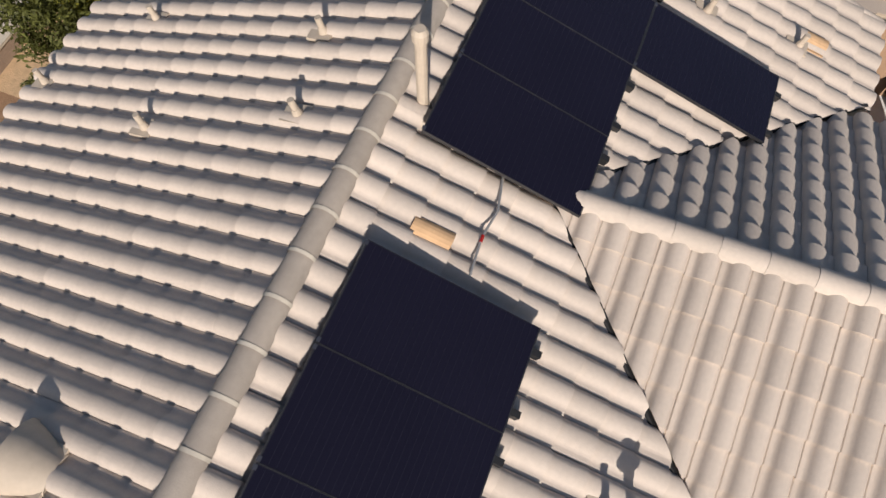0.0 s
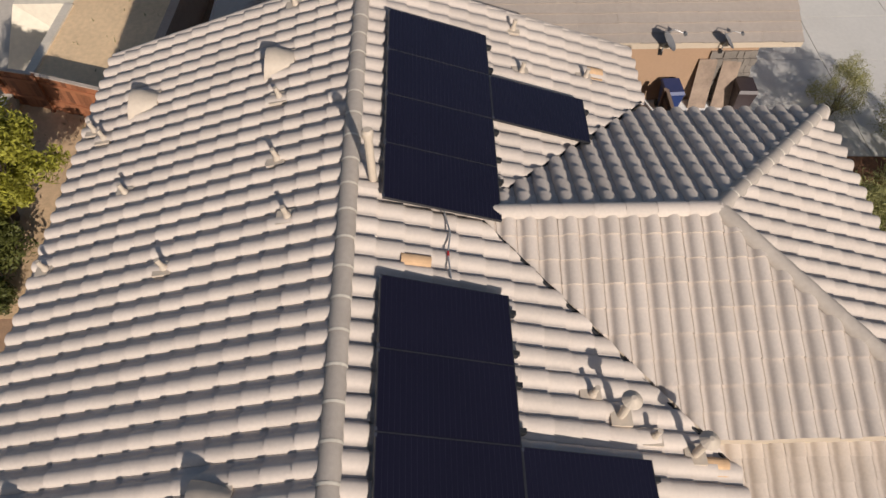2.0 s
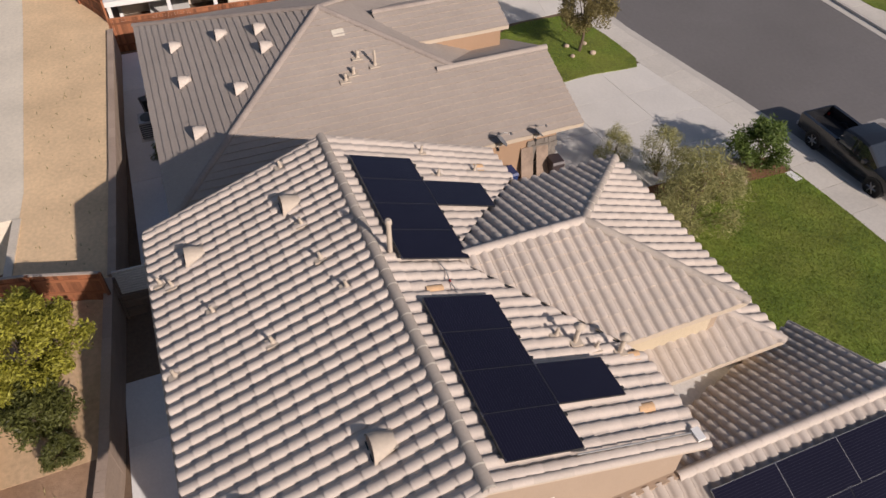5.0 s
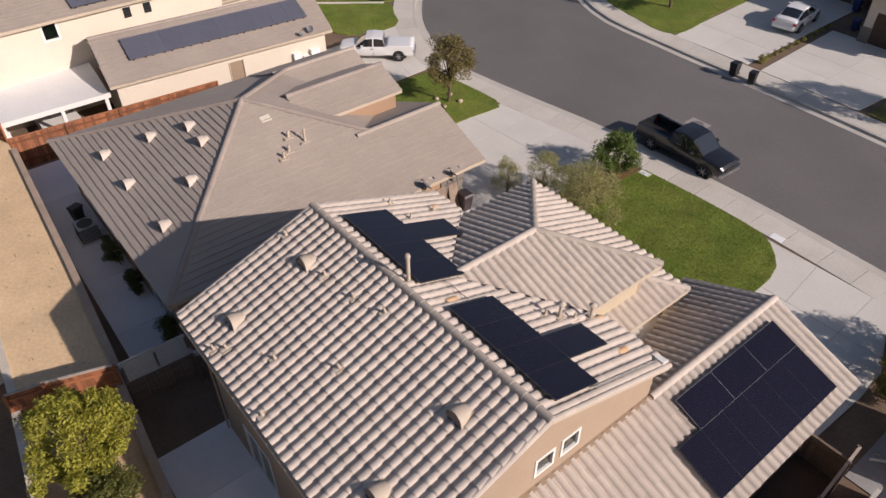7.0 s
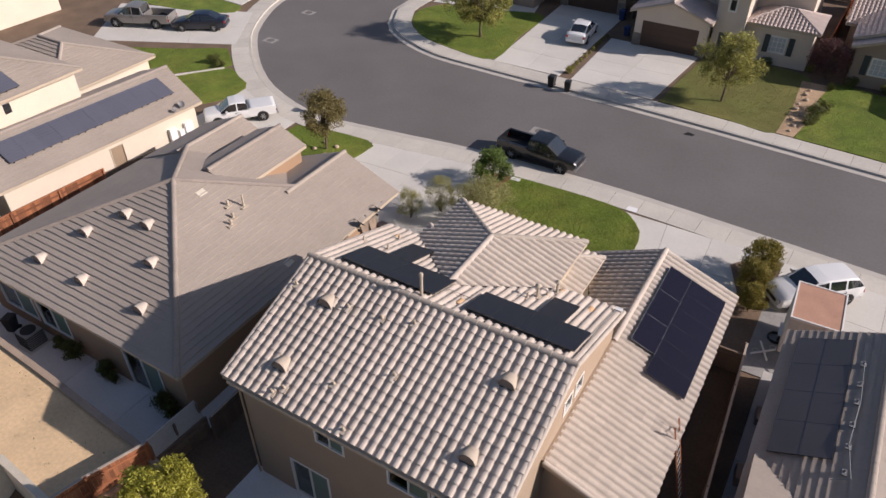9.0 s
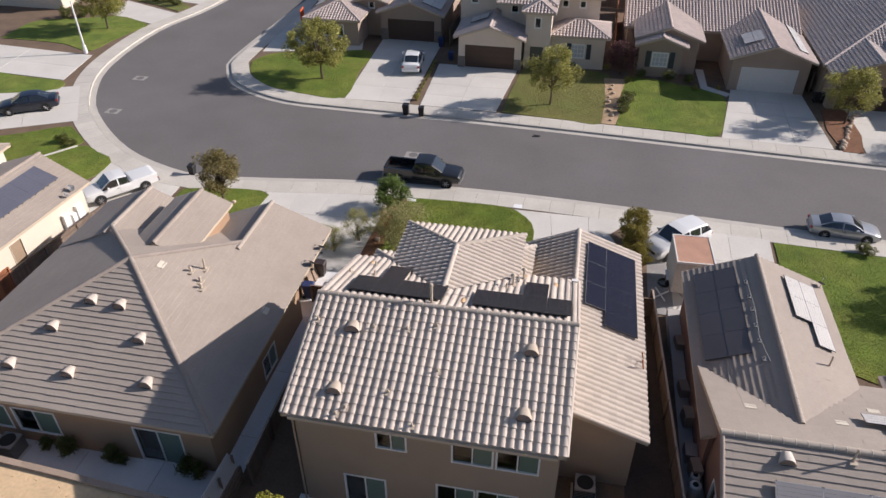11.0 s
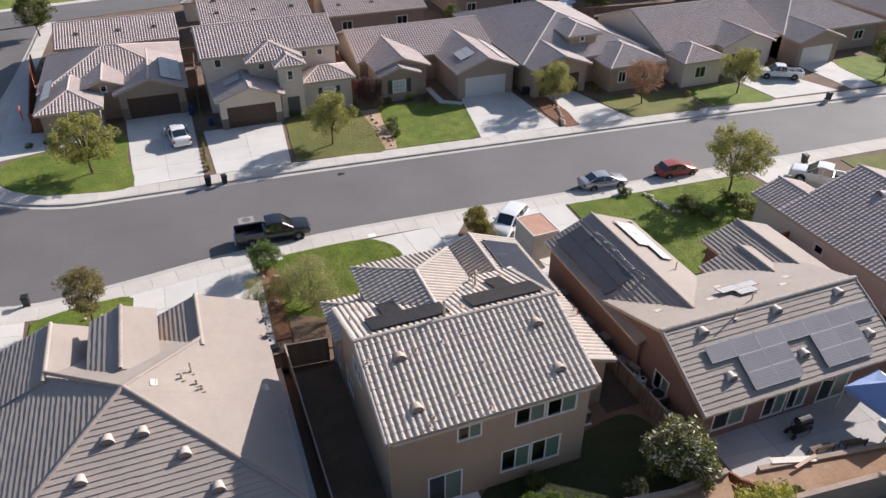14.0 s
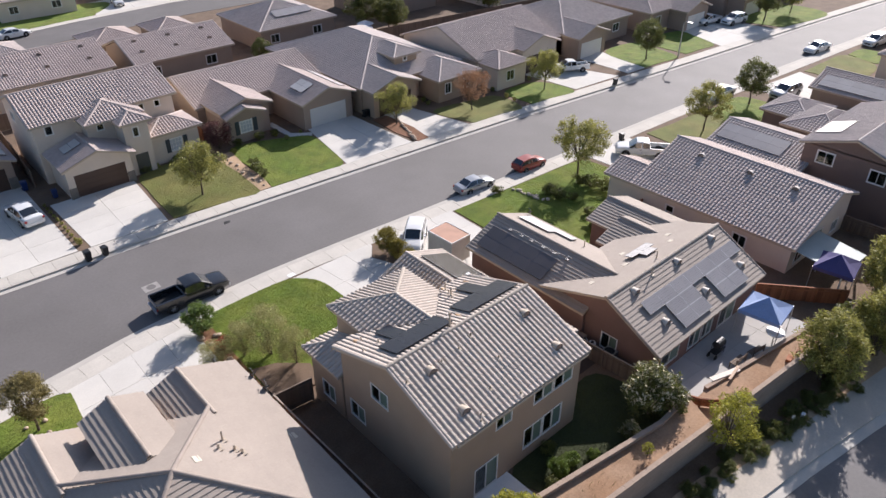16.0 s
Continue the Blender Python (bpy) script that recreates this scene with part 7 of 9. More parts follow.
DR = YARD + 0.035
park("pickup", P_BLACK, "dark charcoal crew-cab pickup parked at the kerb", "pickup truck", (-9.0, 20.25, 0.012, -2), size=0.92)
park("suv", P_WHITE, "white crossover car parked on a driveway", "car", (7.8, 15.0, DR, 222), size=0.93)
park("pickup", P_WHITE, "white pickup with a covered bed on a driveway", "pickup truck", (-28.9, 14.35, DR, -130), shell=True, size=0.81)
park("sedan", P_SILVER, "silver sedan parked at the kerb", "car", (18.2, 18.6, 0.012, -4), size=0.87)
park("hatch", P_RED, "dull red hatchback parked at the kerb", "car", (25.2, 18.15, 0.012, -4), size=0.86)
park("sedan", P_WHITE, "white sedan parked on a long driveway", "car", (-14.5, 40.4, DR, 97), (83.1, 15.6, 0.012, 174), (0.6, 98.4, 0.19, 8), (56.4, 15.6, 0.012, 176))
park("pickup", P_WHITE, "white pickup truck parked on a driveway", "pickup truck", (35.6, 12.2, DR, 128), (50.2, 33.4, DR, 150), (-39.8, 64.0, 0.012, -82), (84.2, 33.2, DR, 172), (19.5, 107.6, DR, 260), size=0.9)
park("pickup", P_GREY, "grey pickup truck parked on a driveway", "pickup truck", (-48.9, 22.9, DR, 204))
park("sedan", P_TEAL, "dark sedan parked on a driveway", "car", (-43.8, 25.0, DR, 211), (-49.6, 57.0, DR, 190))
park("suv", P_SILVER, "silver car parked on a driveway", "car", (-50.0, 59.7, DR, 10), (62.2, 10.2, DR, 175))
park("suv", P_WHITE, "white van parked far along the street", "car", (92.5, 11.2, 0.012, 172), (87.2, 30.6, DR, 172))

# ---- box trailer on the east driveway ----
tr = thing("box_trailer", (0, 0, 0), "white box trailer with a faded red-brown roof", "trailer")
part("body", G().box((-1.3, -0.98, 0.55), (1.3, 0.98, 2.58)), mat("off_white_trailer_side", (0.62, 0.58, 0.52), 0.55, var=0.1, vscale=1.5), tr)
part("roof", G().box((-1.26, -0.94, 2.58), (1.26, 0.94, 2.61)), M_RUST, tr, "faded red-brown roof")
for a, b in (((-1.33, -1.0, 2.52), (1.33, -0.94, 2.64)), ((-1.33, 0.94, 2.52), (1.33, 1.0, 2.64)), ((-1.33, -0.94, 2.52), (-1.26, 0.94, 2.64)), ((1.26, -0.94, 2.52), (1.33, 0.94, 2.64))):
    part("roof_rim", G().box(a, b), M_WHITE, tr)
part("drawbar", G().tube([(-1.3, -0.5, 0.5), (-2.3, 0, 0.48), (-1.3, 0.5, 0.5)], [0.04, 0.04, 0.04], 6), M_METAL, tr)
for s in (1, -1):
    w = part("tyre", G().tube([(0.1, s * 0.86, 0.32), (0.1, s * 1.06, 0.32)], [0.32, 0.32], 18), M_TYRE, tr)
    part("rim", G().tube([(0.1, s * 0.9, 0.32), (0.1, s * 1.07, 0.32)], [0.17, 0.17], 12), M_RIM, w)
    part("mudguard", G().box((-0.35, s * 0.98 - 0.02, 0.62), (0.55, s * 1.1 + 0.02, 0.68)), M_WHITE, tr)
tr.matrix_basis = pose(8.08, 11.15, DR, 0, 0, 92)

# ---- trees and shrubs ----
def leaf_cloud(rnd, clumps, per, size, thin=0.5):
    """Small bent leaves in clumps; clumps are (centre, radius)."""
    g = G()
    vs, fs = g.v, g.f
    for c, r in clumps:
        for _ in range(int(per * 1.9)):
            d = Vector((rnd.gauss(0, 1), rnd.gauss(0, 1), rnd.gauss(0, 1)))
            p = c + d.normalized() * r * rnd.random() ** 0.5 * 1.05
            a = Vector((rnd.gauss(0, 1), rnd.gauss(0, 1), rnd.gauss(0, 0.7))).normalized()
            b = a.orthogonal().normalized()
            b = (b * math.cos(d.x) + a.cross(b) * math.sin(d.x)) * size * thin * rnd.uniform(0.7, 1.2)
            a = a * size * rnd.uniform(0.8, 1.4)
            o = len(vs)
            vs += [tuple(p - a), tuple(p + b * 0.5), tuple(p + a), tuple(p - b * 0.5)]
            fs.append((o, o + 1, o + 2, o + 3))
    g.m = [0] * len(fs)
    return g


def cloud_mesh(name, g, material):
    me = bpy.data.meshes.new(name)
    me.from_pydata(g.v, [], g.f)
    me.materials.append(material)
    return me


def tree(name, label, category, group, leaf, seed, height, spread, trunk, n, per, size, thin=0.5, r0=0.12, clump=0.55, bloom=None, flat=1.0, stems=1):
    rnd = random.Random(seed)
    t = thing(name, (0, 0, 0), label, category, group)
    wood, clumps = G(), []
    mid = trunk + (height - trunk) * 0.5
    tops = []
    for s in range(stems):
        lean_ = Vector((rnd.uniform(-0.12, 0.12), rnd.uniform(-0.12, 0.12), 0)) * (1 + (stems > 1) * 2.5)
        foot = Vector((rnd.uniform(-0.1, 0.1), rnd.uniform(-0.1, 0.1), -0.1)) * (stems > 1)
        top = foot + lean_ * trunk + Vector((0, 0, trunk))
        wood.tube([foot + Vector((0, 0, -0.1)), foot.lerp(top, 0.5) + Vector((rnd.uniform(-0.05, 0.05), rnd.uniform(-0.05, 0.05), 0)), top, top.lerp(Vector((0, 0, height * 0.85)), 0.6)], [r0, r0 * 0.8, r0 * 0.7, r0 * 0.25], 8)
        tops.append(top)
    for i in range(n):
        a = rnd.uniform(0, 2 * math.pi)
        z = rnd.uniform(-1, 1)
        k = rnd.uniform(0.45, 1.0) ** 0.5
        s = math.sqrt(max(0.0, 1 - z * z)) * (1.0 if z < 0 else 0.92)
        lump = 1 + 0.22 * math.sin(3 * a + seed) + 0.12 * math.sin(7 * a + 2 * seed)
        c = Vector((math.cos(a) * s * spread * k * lump, math.sin(a) * s * spread * k * lump, mid + z * (height - trunk) * 0.5 * k * flat))
        clumps.append((c, clump * rnd.uniform(0.6, 1.15)))
        if i % 3 == 0:
            top = rnd.choice(tops)
            wood.tube([top - Vector((0, 0, 0.1)), top.lerp(c, 0.5) + Vector((0, 0, 0.12)), c], [r0 * 0.4, r0 * 0.22, r0 * 0.06], 5)
    part("trunk", wood, M_BARK, t)
    crown = part("crown", cloud_mesh("crown", leaf_cloud(rnd, clumps, per, size, thin), leaf), None, t)
    if bloom:
        outer = [c for c in clumps if c[0].z > mid - 0.2]
        tagged(part("blossom", cloud_mesh("blossom", leaf_cloud(rnd, outer, 9, size * 1.0, 0.9), bloom), None, crown, "white blossom"), kind="stuff")
    return t


def at(x, y, z=None, s=1.0, a=0.0):
    return Matrix.Translation((x, y, YARD + 0.03 if z is None else z)) @ Matrix.Rotation(a, 4, "Z") @ Matrix.Scale(s, 4)


ST = "street trees"
scatter(tree("street_tree", "young olive-green street tree on a lawn", "tree", ST, M_LEAF, 3, 5.6, 2.3, 1.7, 95, 46, 0.13, r0=0.11), [at(27.35, 13.85, s=1.02), at(-1.2, 34.2, s=0.88, a=2.0), at(42.5, 31.2, s=0.86, a=1.0), at(45.7, 11.3, s=0.92, a=3.1), at(22.2, 35.0, s=0.82, a=1.3), at(-37.5, 105, s=1.0, a=2), at(100, 27.5, s=0.9, a=1.4)])
scatter(tree("street_tree", "broad leafy street tree shading a corner lawn", "tree", ST, M_LEAF, 9, 5.2, 2.75, 1.5, 110, 46, 0.14, r0=0.13), [at(-21.9, 35.9, s=1.0), at(-48.8, 44.5, s=0.95, a=2), at(-45.8, 63.8, s=1.0, a=4), at(110, 9, s=1.0, a=1)])
scatter(tree("street_tree", "small round-headed brown-green street tree", "tree", ST, mat("brown_green_leaf", (0.24, 0.20, 0.08), 0.7, var=0.15, vscale=1.2, fine=0, island=0.4, thin=0.4), 5, 3.9, 1.3, 1.3, 80, 52, 0.10, r0=0.09, clump=0.42), [at(-21.3, 14.1, s=1.0)])
scatter(tree("street_tree", "round dark green street tree", "tree", ST, M_LEAF_D, 6, 4.6, 1.7, 1.4, 80, 50, 0.12, r0=0.1, clump=0.5), [at(56.6, 11.8, s=1.15, a=2), at(61.9, 29.6, s=1.0, a=1), at(92.0, 28.0, s=1.1, a=3), at(66.0, 64.0, s=1.2), at(44, 62, s=1.0)])
scatter(tree("russet_tree", "small tree with thin russet leaves", "tree", ST, M_LEAF_R, 8, 4.6, 1.9, 1.4, 75, 34, 0.11, r0=0.09), [at(31.3, 32.4)])
scatter(tree("purple_shrub", "dull purple-leaved shrub beside a house", "shrub", "shrubs", M_LEAF_P, 10, 3.0, 1.3, 0.6, 45, 34, 0.11, r0=0.06, stems=3), [at(4.6, 42.2)])
scatter(tree("front_shrub_tree", "wispy silver-green shrub tree before the house", "tree", "front garden plants", M_LEAF_G, 12, 4.0, 1.6, 0.6, 85, 40, 0.10, 0.3, r0=0.05, clump=0.55, stems=4), [at(-7.9, 10.9, s=0.92), at(-9.3, 12.0, s=0.7, a=2), at(-12.5, 10.6, s=0.5, a=4), at(-7.2, 9.0, s=0.75, a=5), at(-11.3, 12.0, s=0.6, a=1), at(-8.9, 13.4, s=0.45, a=3)])
scatter(tree("green_shrub", "bright green leafy shrub at the kerb", "shrub", "front garden plants", mat("bright_green_leaf", (0.15, 0.21, 0.05), 0.6, var=0.15, vscale=1.2, fine=0, island=0.4, thin=0.4), 14, 2.5, 1.15, 0.4, 60, 44, 0.12, r0=0.05, clump=0.42, stems=3), [at(-10.2, 15.95, s=0.88)])
scatter(tree("driveway_shrub", "olive-green shrub in a soil bed by the driveway", "shrub", "front garden plants", mat("dull_olive_leaf", (0.24, 0.20, 0.04), 0.7, var=0.15, vscale=1.2, fine=0, island=0.4, thin=0.4), 15, 2.3, 0.85, 0.4, 60, 46, 0.09, r0=0.05, clump=0.36, stems=3), [at(5.25, 15.4, s=0.95), at(5.2, 13.9, s=0.85, a=2), at(5.45, 12.5, s=0.7, a=4)])
scatter(tree("backyard_tree", "yellow-green leafy tree by the back fence", "tree", "back garden plants", M_LEAF_Y, 16, 4.6, 1.75, 0.9, 82, 150, 0.075, 0.85, r0=0.1, clump=0.43, stems=2), [at(-7.75, -10.45, z=1.85, s=0.80)])
scatter(tree("backyard_shrub", "dark green shrub under a garden tree", "shrub", "back garden plants", M_LEAF_D, 17, 2.2, 1.1, 0.4, 60, 80, 0.075, 0.85, r0=0.05, clump=0.4, stems=3), [at(-6.6, -10.5, z=1.85, s=0.8), at(-5.4, -10.0, z=1.85, s=0.5, a=2), at(-2.9, -8.7, z=PAD, s=0.45, a=2), at(9.5, -12.2, z=1.25, s=0.35), at(21.8, -13.6, s=1.3, a=2)])
scatter(tree("flowering_bush", "large dark bush dotted with cream blossom", "shrub", "back garden plants", M_LEAF_D, 18, 3.5, 1.6, 0.5, 95, 44, 0.12, r0=0.07, clump=0.48, stems=4, bloom=M_BLOOM), [at(5.4, -8.9, z=PAD, s=0.98), at(2.9, -9.3, z=PAD, s=0.35, a=2)])
scatter(tree("bank_tree", "thin yellow-green tree on the bank", "tree", "back garden plants", M_LEAF_Y, 19, 4.8, 1.35, 1.2, 52, 34, 0.12, r0=0.09, clump=0.40), [at(6.25, -13.3, z=0.12, s=0.95), at(1.6, -11.2, z=1.85, s=0.22, a=2)])
scatter(tree("bank_tree", "leafy green tree beside the back wall", "tree", "back garden plants", M_LEAF, 20, 5.2, 1.9, 1.0, 110, 48, 0.14, r0=0.12, clump=0.55, stems=2), [at(16.2, -14.3, z=0.12, s=0.98), at(21.5, -15.8, z=0.0, s=1.05, a=2), at(27.0, -14.0, s=1.1, a=3)])
scatter(tree("green_bush", "bright green leafy bush on the back lawn", "shrub", "back garden plants", mat("fresh_green_leaf", (0.14, 0.20, 0.035), 0.6, var=0.15, vscale=1.2, fine=0, island=0.4, thin=0.4), 27, 1.5, 0.95, 0.25, 55, 60, 0.075, 0.7, r0=0.03, clump=0.3, stems=3), [at(-1.9, -8.25, PAD, 0.62), at(-0.75, -8.3, PAD, 0.75, 2), at(0.35, -8.75, PAD, 0.6, 4)])
bank = random.Random(77)
scatter(tree("scrub_bush", "grey-green scrub bush on the bank below a wall", "shrub", "scrub on the bank", M_LEAF_D, 28, 0.62, 0.5, 0.1, 24, 34, 0.07, r0=0.025, clump=0.27, stems=3), [at(2.4 + i * 0.36 + bank.uniform(-0.3, 0.3), -12.9 - 0.115 * i * 0.36 - bank.uniform(0.0, 1.1), 0.13, bank.uniform(0.6, 1.15), bank.uniform(0, 6)) for i in range(44)])
scatter(tree("low_shrub", "low dark shrub on a bank", "shrub", "low shrubs", M_LEAF_D, 21, 0.9, 0.6, 0.15, 22, 36, 0.08, r0=0.03, clump=0.26, stems=3), [at(x, y, z, s, a) for x, y, z, s, a in ((10, -15.0, 0, 0.7, 0), (11, -14.6, 0, 0.6, 1), (12, -15.3, 0, 0.8, 1), (12.8, -14.8, 0, 0.6, 3), (13.5, -15.6, 0, 0.9, 2), (14.4, -15.0, 0, 0.7, 5), (15.5, -15.9, 0, 0.9, 3), (16.2, -15.2, 0, 0.7, 1), (8.2, -14.7, 0, 0.7, 4), (9.1, -14.2, 0, 0.6, 2), (16.9, -16.1, 0, 1.0, 5), (5.0, -14.4, 0, 0.7, 1), (4.1, -13.8, 0, 0.6, 4), (3.0, -14.2, 0, 0.8, 2), (1.9, -13.7, 0, 0.6, 0), (0.6, -14.0, 0, 0.7, 3), (-0.9, -13.6, 0, 0.6, 2), (-1.2, -6.9, PAD, 1.0, 0), (8.9, 41.5, None, 1.2, 2), (22.1, 12.9, None, 1.5, 1), (22.4, 11.8, None, 1.3, 3), (22.9, 10.9, None, 1.1, 0), (26.2, 11.4, None, 1.7, 2), (26.5, 10.3, None, 1.8, 5), (26.0, 12.6, None, 1.4, 4), (19.05, 16.3, None, 0.9, 2), (10.6, 41.3, None, 1.0, 1), (6.4, 41.5, None, 1.1, 1), (0.2, 42.2, None, 1.0, 3), (-3.2, 42.0, None, 1.2, 3), (-27.5, 43.2, None, 0.8, 1), (-26.0, 43.6, None, 0.7, 4), (-24.6, 43.4, None, 0.8, 3), (-23.2, 43.9, None, 0.7, 3), (-37.4, 20.2, None, 1.1, 0), (-36.4, 19.8, None, 0.8, 1), (22.0, 8.2, None, 1.1, 2), (23.6, 7.4, None, 1.1, 1), (26.5, 8.0, None, 1.3, 1), (27.6, 8.6, None, 1.3, 1), (18.9, 16.6, None, 0.9, 3), (20.5, 6.4, None, 1.3, 3), (4.9, 35.0, None, 1.3, 2), (4.8, 33.6, None, 1.1, 1), (5.3, 36.4, None, 1.2, 5), (-38.5, 11.5, None, 1.4, 2), (-31, -11, None, 1.0, 2), (-47.0, 54.0, None, 1.5, 1), (-48.4, 54.2, None, 1.6, 2), (-45.4, 53.2, None, 1.3, 4), (-53.6, 47.4, None, 1.6, 2), (-55.2, 46.9, None, 1.8, 5))])
scatter(tree("yard_shrub", "dark pot plant shrub against a house wall", "shrub", "low shrubs", M_LEAF_D, 22, 1.1, 0.4, 0.3, 26, 30, 0.08, r0=0.03, clump=0.22, stems=2), [at(x, y, PAD + 0.02, s, a) for x, y, s, a in ((-18.6, -6.3, 0.95, 1), (-19.7, -6.25, 0.7, 3), (-16.6, -6.25, 0.9, 2), (-16.1, -6.3, 0.6, 0), (-13.2, -6.25, 0.9, 4), (-12.6, -6.3, 0.8, 5))])
scatter(tree("red_flower_bush", "low bush with red flowers", "shrub", "front garden plants", mat("red_flower", (0.42, 0.05, 0.03), 0.7, var=0.1, island=0.4), 23, 0.8, 0.5, 0.15, 18, 30, 0.07, r0=0.03, clump=0.22, stems=3), [at(-9.9, 13.6)])
hedge = [at(-12.5 - 0.01 * i, 33.0 + i * 0.85, None, 0.58, i) for i in range(11)] + [at(x, y, None, s, x) for x, y, s in ((-1.9, 42.2, 0.9), (-0.6, 42.2, 0.7), (3.4, 42.9, 1.1), (5.2, 40.2, 1.0), (10.6, 41.2, 1.0), (11.0, 39.6, 0.9), (13.0, 40.0, 0.7), (28.6, 37.0, 1.0), (28.9, 38.2, 1.1), (37.3, 35.0, 1.0), (43.5, 34.6, 1.0), (36.9, 31.0, 0.9), (37.0, 32.4, 1.1))]
scatter(tree("garden_tuft", "tuft of green strap leaves in a front garden", "plant", "garden tufts", M_LEAF, 24, 0.9, 0.42, 0.1, 18, 40, 0.11, 0.25, r0=0.02, clump=0.25, stems=2), hedge)
# The last two stand out of view, added to shade the back street
scatter(tree("far_tree", "dense dark tree behind distant houses", "tree", "trees behind the houses", M_LEAF_D, 25, 6.5, 2.6, 1.6, 100, 40, 0.2, r0=0.15, clump=0.7), [at(41.5, 66.0, s=1.0), at(44.0, 63.5, s=0.8, a=1), at(62.5, 60.5, s=0.9, a=2), at(64.0, 72.0, s=1.1, a=3), at(40.0, 84.0, s=1.2, a=2), at(22.0, 63.2, s=0.5, a=1), at(81.0, 56.5, s=1.0, a=4), at(100.0, 52.0, s=1.0, a=1), at(-29.5, 80.0, s=0.8, a=2), at(94.0, 3.0, s=1.0, a=2), at(28.5, -18.2, 0.0, 1.0, 1), at(33.5, -19.6, 0.0, 1.1, 4)])

# ---- fences and garden walls ----
def fence(p0, p1, h, material, label, z=YARD, rail=None):
    """Close boards on two rails between posts."""
    p0, p1 = Vector(p0), Vector(p1)
    d = p1 - p0
    L = d.length
    t = thing("fence", (*p0, z), label, "fence", "fences")
    ang = math.atan2(d.y, d.x)
    M = Matrix.Translation((*p0, z)) @ Matrix.Rotation(ang, 4, "Z")
    n = max(2, round(L / 0.145))
    w = L / n
    board = G().box((0.003, -0.01, 0.03), (w - 0.003, 0.012, h)).mesh("board", material)
    rnd = random.Random(int(L * 100))
    for i in range(n):
        ob = part("board", board, None, t)
        ob.matrix_basis = M @ Matrix.Translation((i * w, rnd.uniform(-0.004, 0.004), rnd.uniform(-0.02, 0.015)))
    k = max(1, round(L / 2.4))
    post = G().box((-0.045, -0.1, 0), (0.045, -0.012, h + 0.04)).mesh("post", material)
    for i in range(k + 1):
        ob = part("post", post, None, t)
        ob.matrix_basis = M @ Matrix.Translation((L * i / k, 0, 0))
    for zz in (0.35, h - 0.3):
        part("rail", G().box((0, -0.05, zz), (L, -0.012, zz + 0.09), 0, M), material, t)
    part("top_rail", G().box((0, -0.06, h), (L, 0.03, h + 0.035), 0, M), rail or material, t)
    return t


def block_wall(p0, p1, h, label, z=0.0, material=M_BLOCK, thick=0.2, cap=M_BLOCK):
    p0, p1 = Vector(p0), Vector(p1)
    d = p1 - p0
    t = thing("garden_wall", (*p0, z), label, "wall", "garden walls")
    M = Matrix.Translation((*p0, z)) @ Matrix.Rotation(math.atan2(d.y, d.x), 4, "Z")
    rows = max(2, round((h - 0.06) / 0.2))
    rh = (h - 0.06) / rows
    n = max(1, round(d.length / 0.8))
    w = d.length / n
    g = G()
    for r in range(rows):
        for i in range(n + (r % 2)):
            a = max(0.0, (i - 0.5 * (r % 2)) * w)
            b = min(d.length, (i + 1 - 0.5 * (r % 2)) * w)
            g.box((a + 0.004, -thick / 2, r * rh + 0.003), (b - 0.004, thick / 2, (r + 1) * rh - 0.003), 0, M)
    part("core", G().box((0, -thick / 2 + 0.012, 0), (d.length, thick / 2 - 0.012, h - 0.06), 0, M), material, t)
    tagged(part("blocks", g, material, t), kind="stuff")
    m = max(1, round(d.length / 0.6))
    for i in range(m):
        part("cap_stone", G().box((d.length * i / m + 0.004, -thick / 2 - 0.03, h - 0.06), (d.length * (i + 1) / m - 0.004, thick / 2 + 0.03, h), 0, M), cap, t)
    return t


M_RAIL = mat("weathered_pale_rail", (0.42, 0.35, 0.29), 0.85, var=0.15, vscale=2)
CEDAR = "red-brown cedar board fence round a back yard"
fence((-34.5, -9.9), (-29.2, -7.5), 1.2, M_FENCE, CEDAR, 1.9)
fence((-29.2, -7.5), (-28.4, 3.2), 1.75, M_FENCE, CEDAR, 0.4)
fence((-28.4, 3.2), (-27.3, 10.6), 1.7, M_FENCE2, "weathered board fence between two houses")
fence((-11.6, -11.7), (-11.35, -10.6), 1.2, M_FENCE, CEDAR, 1.85, rail=M_RAIL)
fence((-11.35, -10.6), (-10.7, -8.6), 1.2, M_FENCE, CEDAR, 1.85, rail=M_RAIL)
fence((-10.45, -6.2), (-10.6, 5.8), 1.75, M_FENCE2, "dark weathered fence beside the side yard", 0.2, rail=M_RAIL)
fence((-10.6, 5.8), (-8.2, 5.6), 1.75, M_FENCE2, "dark board gate fence beside the house")
fence((-11.9, 5.4), (-10.6, 5.4), 1.6, M_FENCE2, "dark weathered boards across a side yard")
fence((5.95, 8.2), (6.75, -7.2), 1.75, M_FENCE2, "dark weathered fence beside the garage", 0.2, rail=M_RAIL)
fence((4.7, 7.6), (6.0, 7.6), 1.7, M_FENCE2, "dark brown gate fence by the garage")
fence((6.75, -7.2), (7.0, -10.3), 1.2, M_FENCE2, "dark weathered fence beside the patio", PAD)
for a, b in (((7.2, -10.3), (7.45, -10.85)), ((7.45, -10.85), (7.85, -11.35)), ((7.85, -11.35), (8.5, -11.85))):
    fence(a, b, 0.62, M_FENCE, "low red-brown board edging round the end of a bed", 1.26)
fence((20.6, -7.5), (24.5, -12.2), 1.75, M_FENCE, CEDAR)
fence((22.8, 5.0), (25.0, 5.2), 1.75, M_FENCE, CEDAR)
fence((-27.4, 47.0), (-29.0, 66.0), 1.85, M_FENCE, "red-brown fence along the side street")
fence((-27.4, 47.0), (-26.2, 47.0), 1.85, M_FENCE, "red-brown fence along the side street")
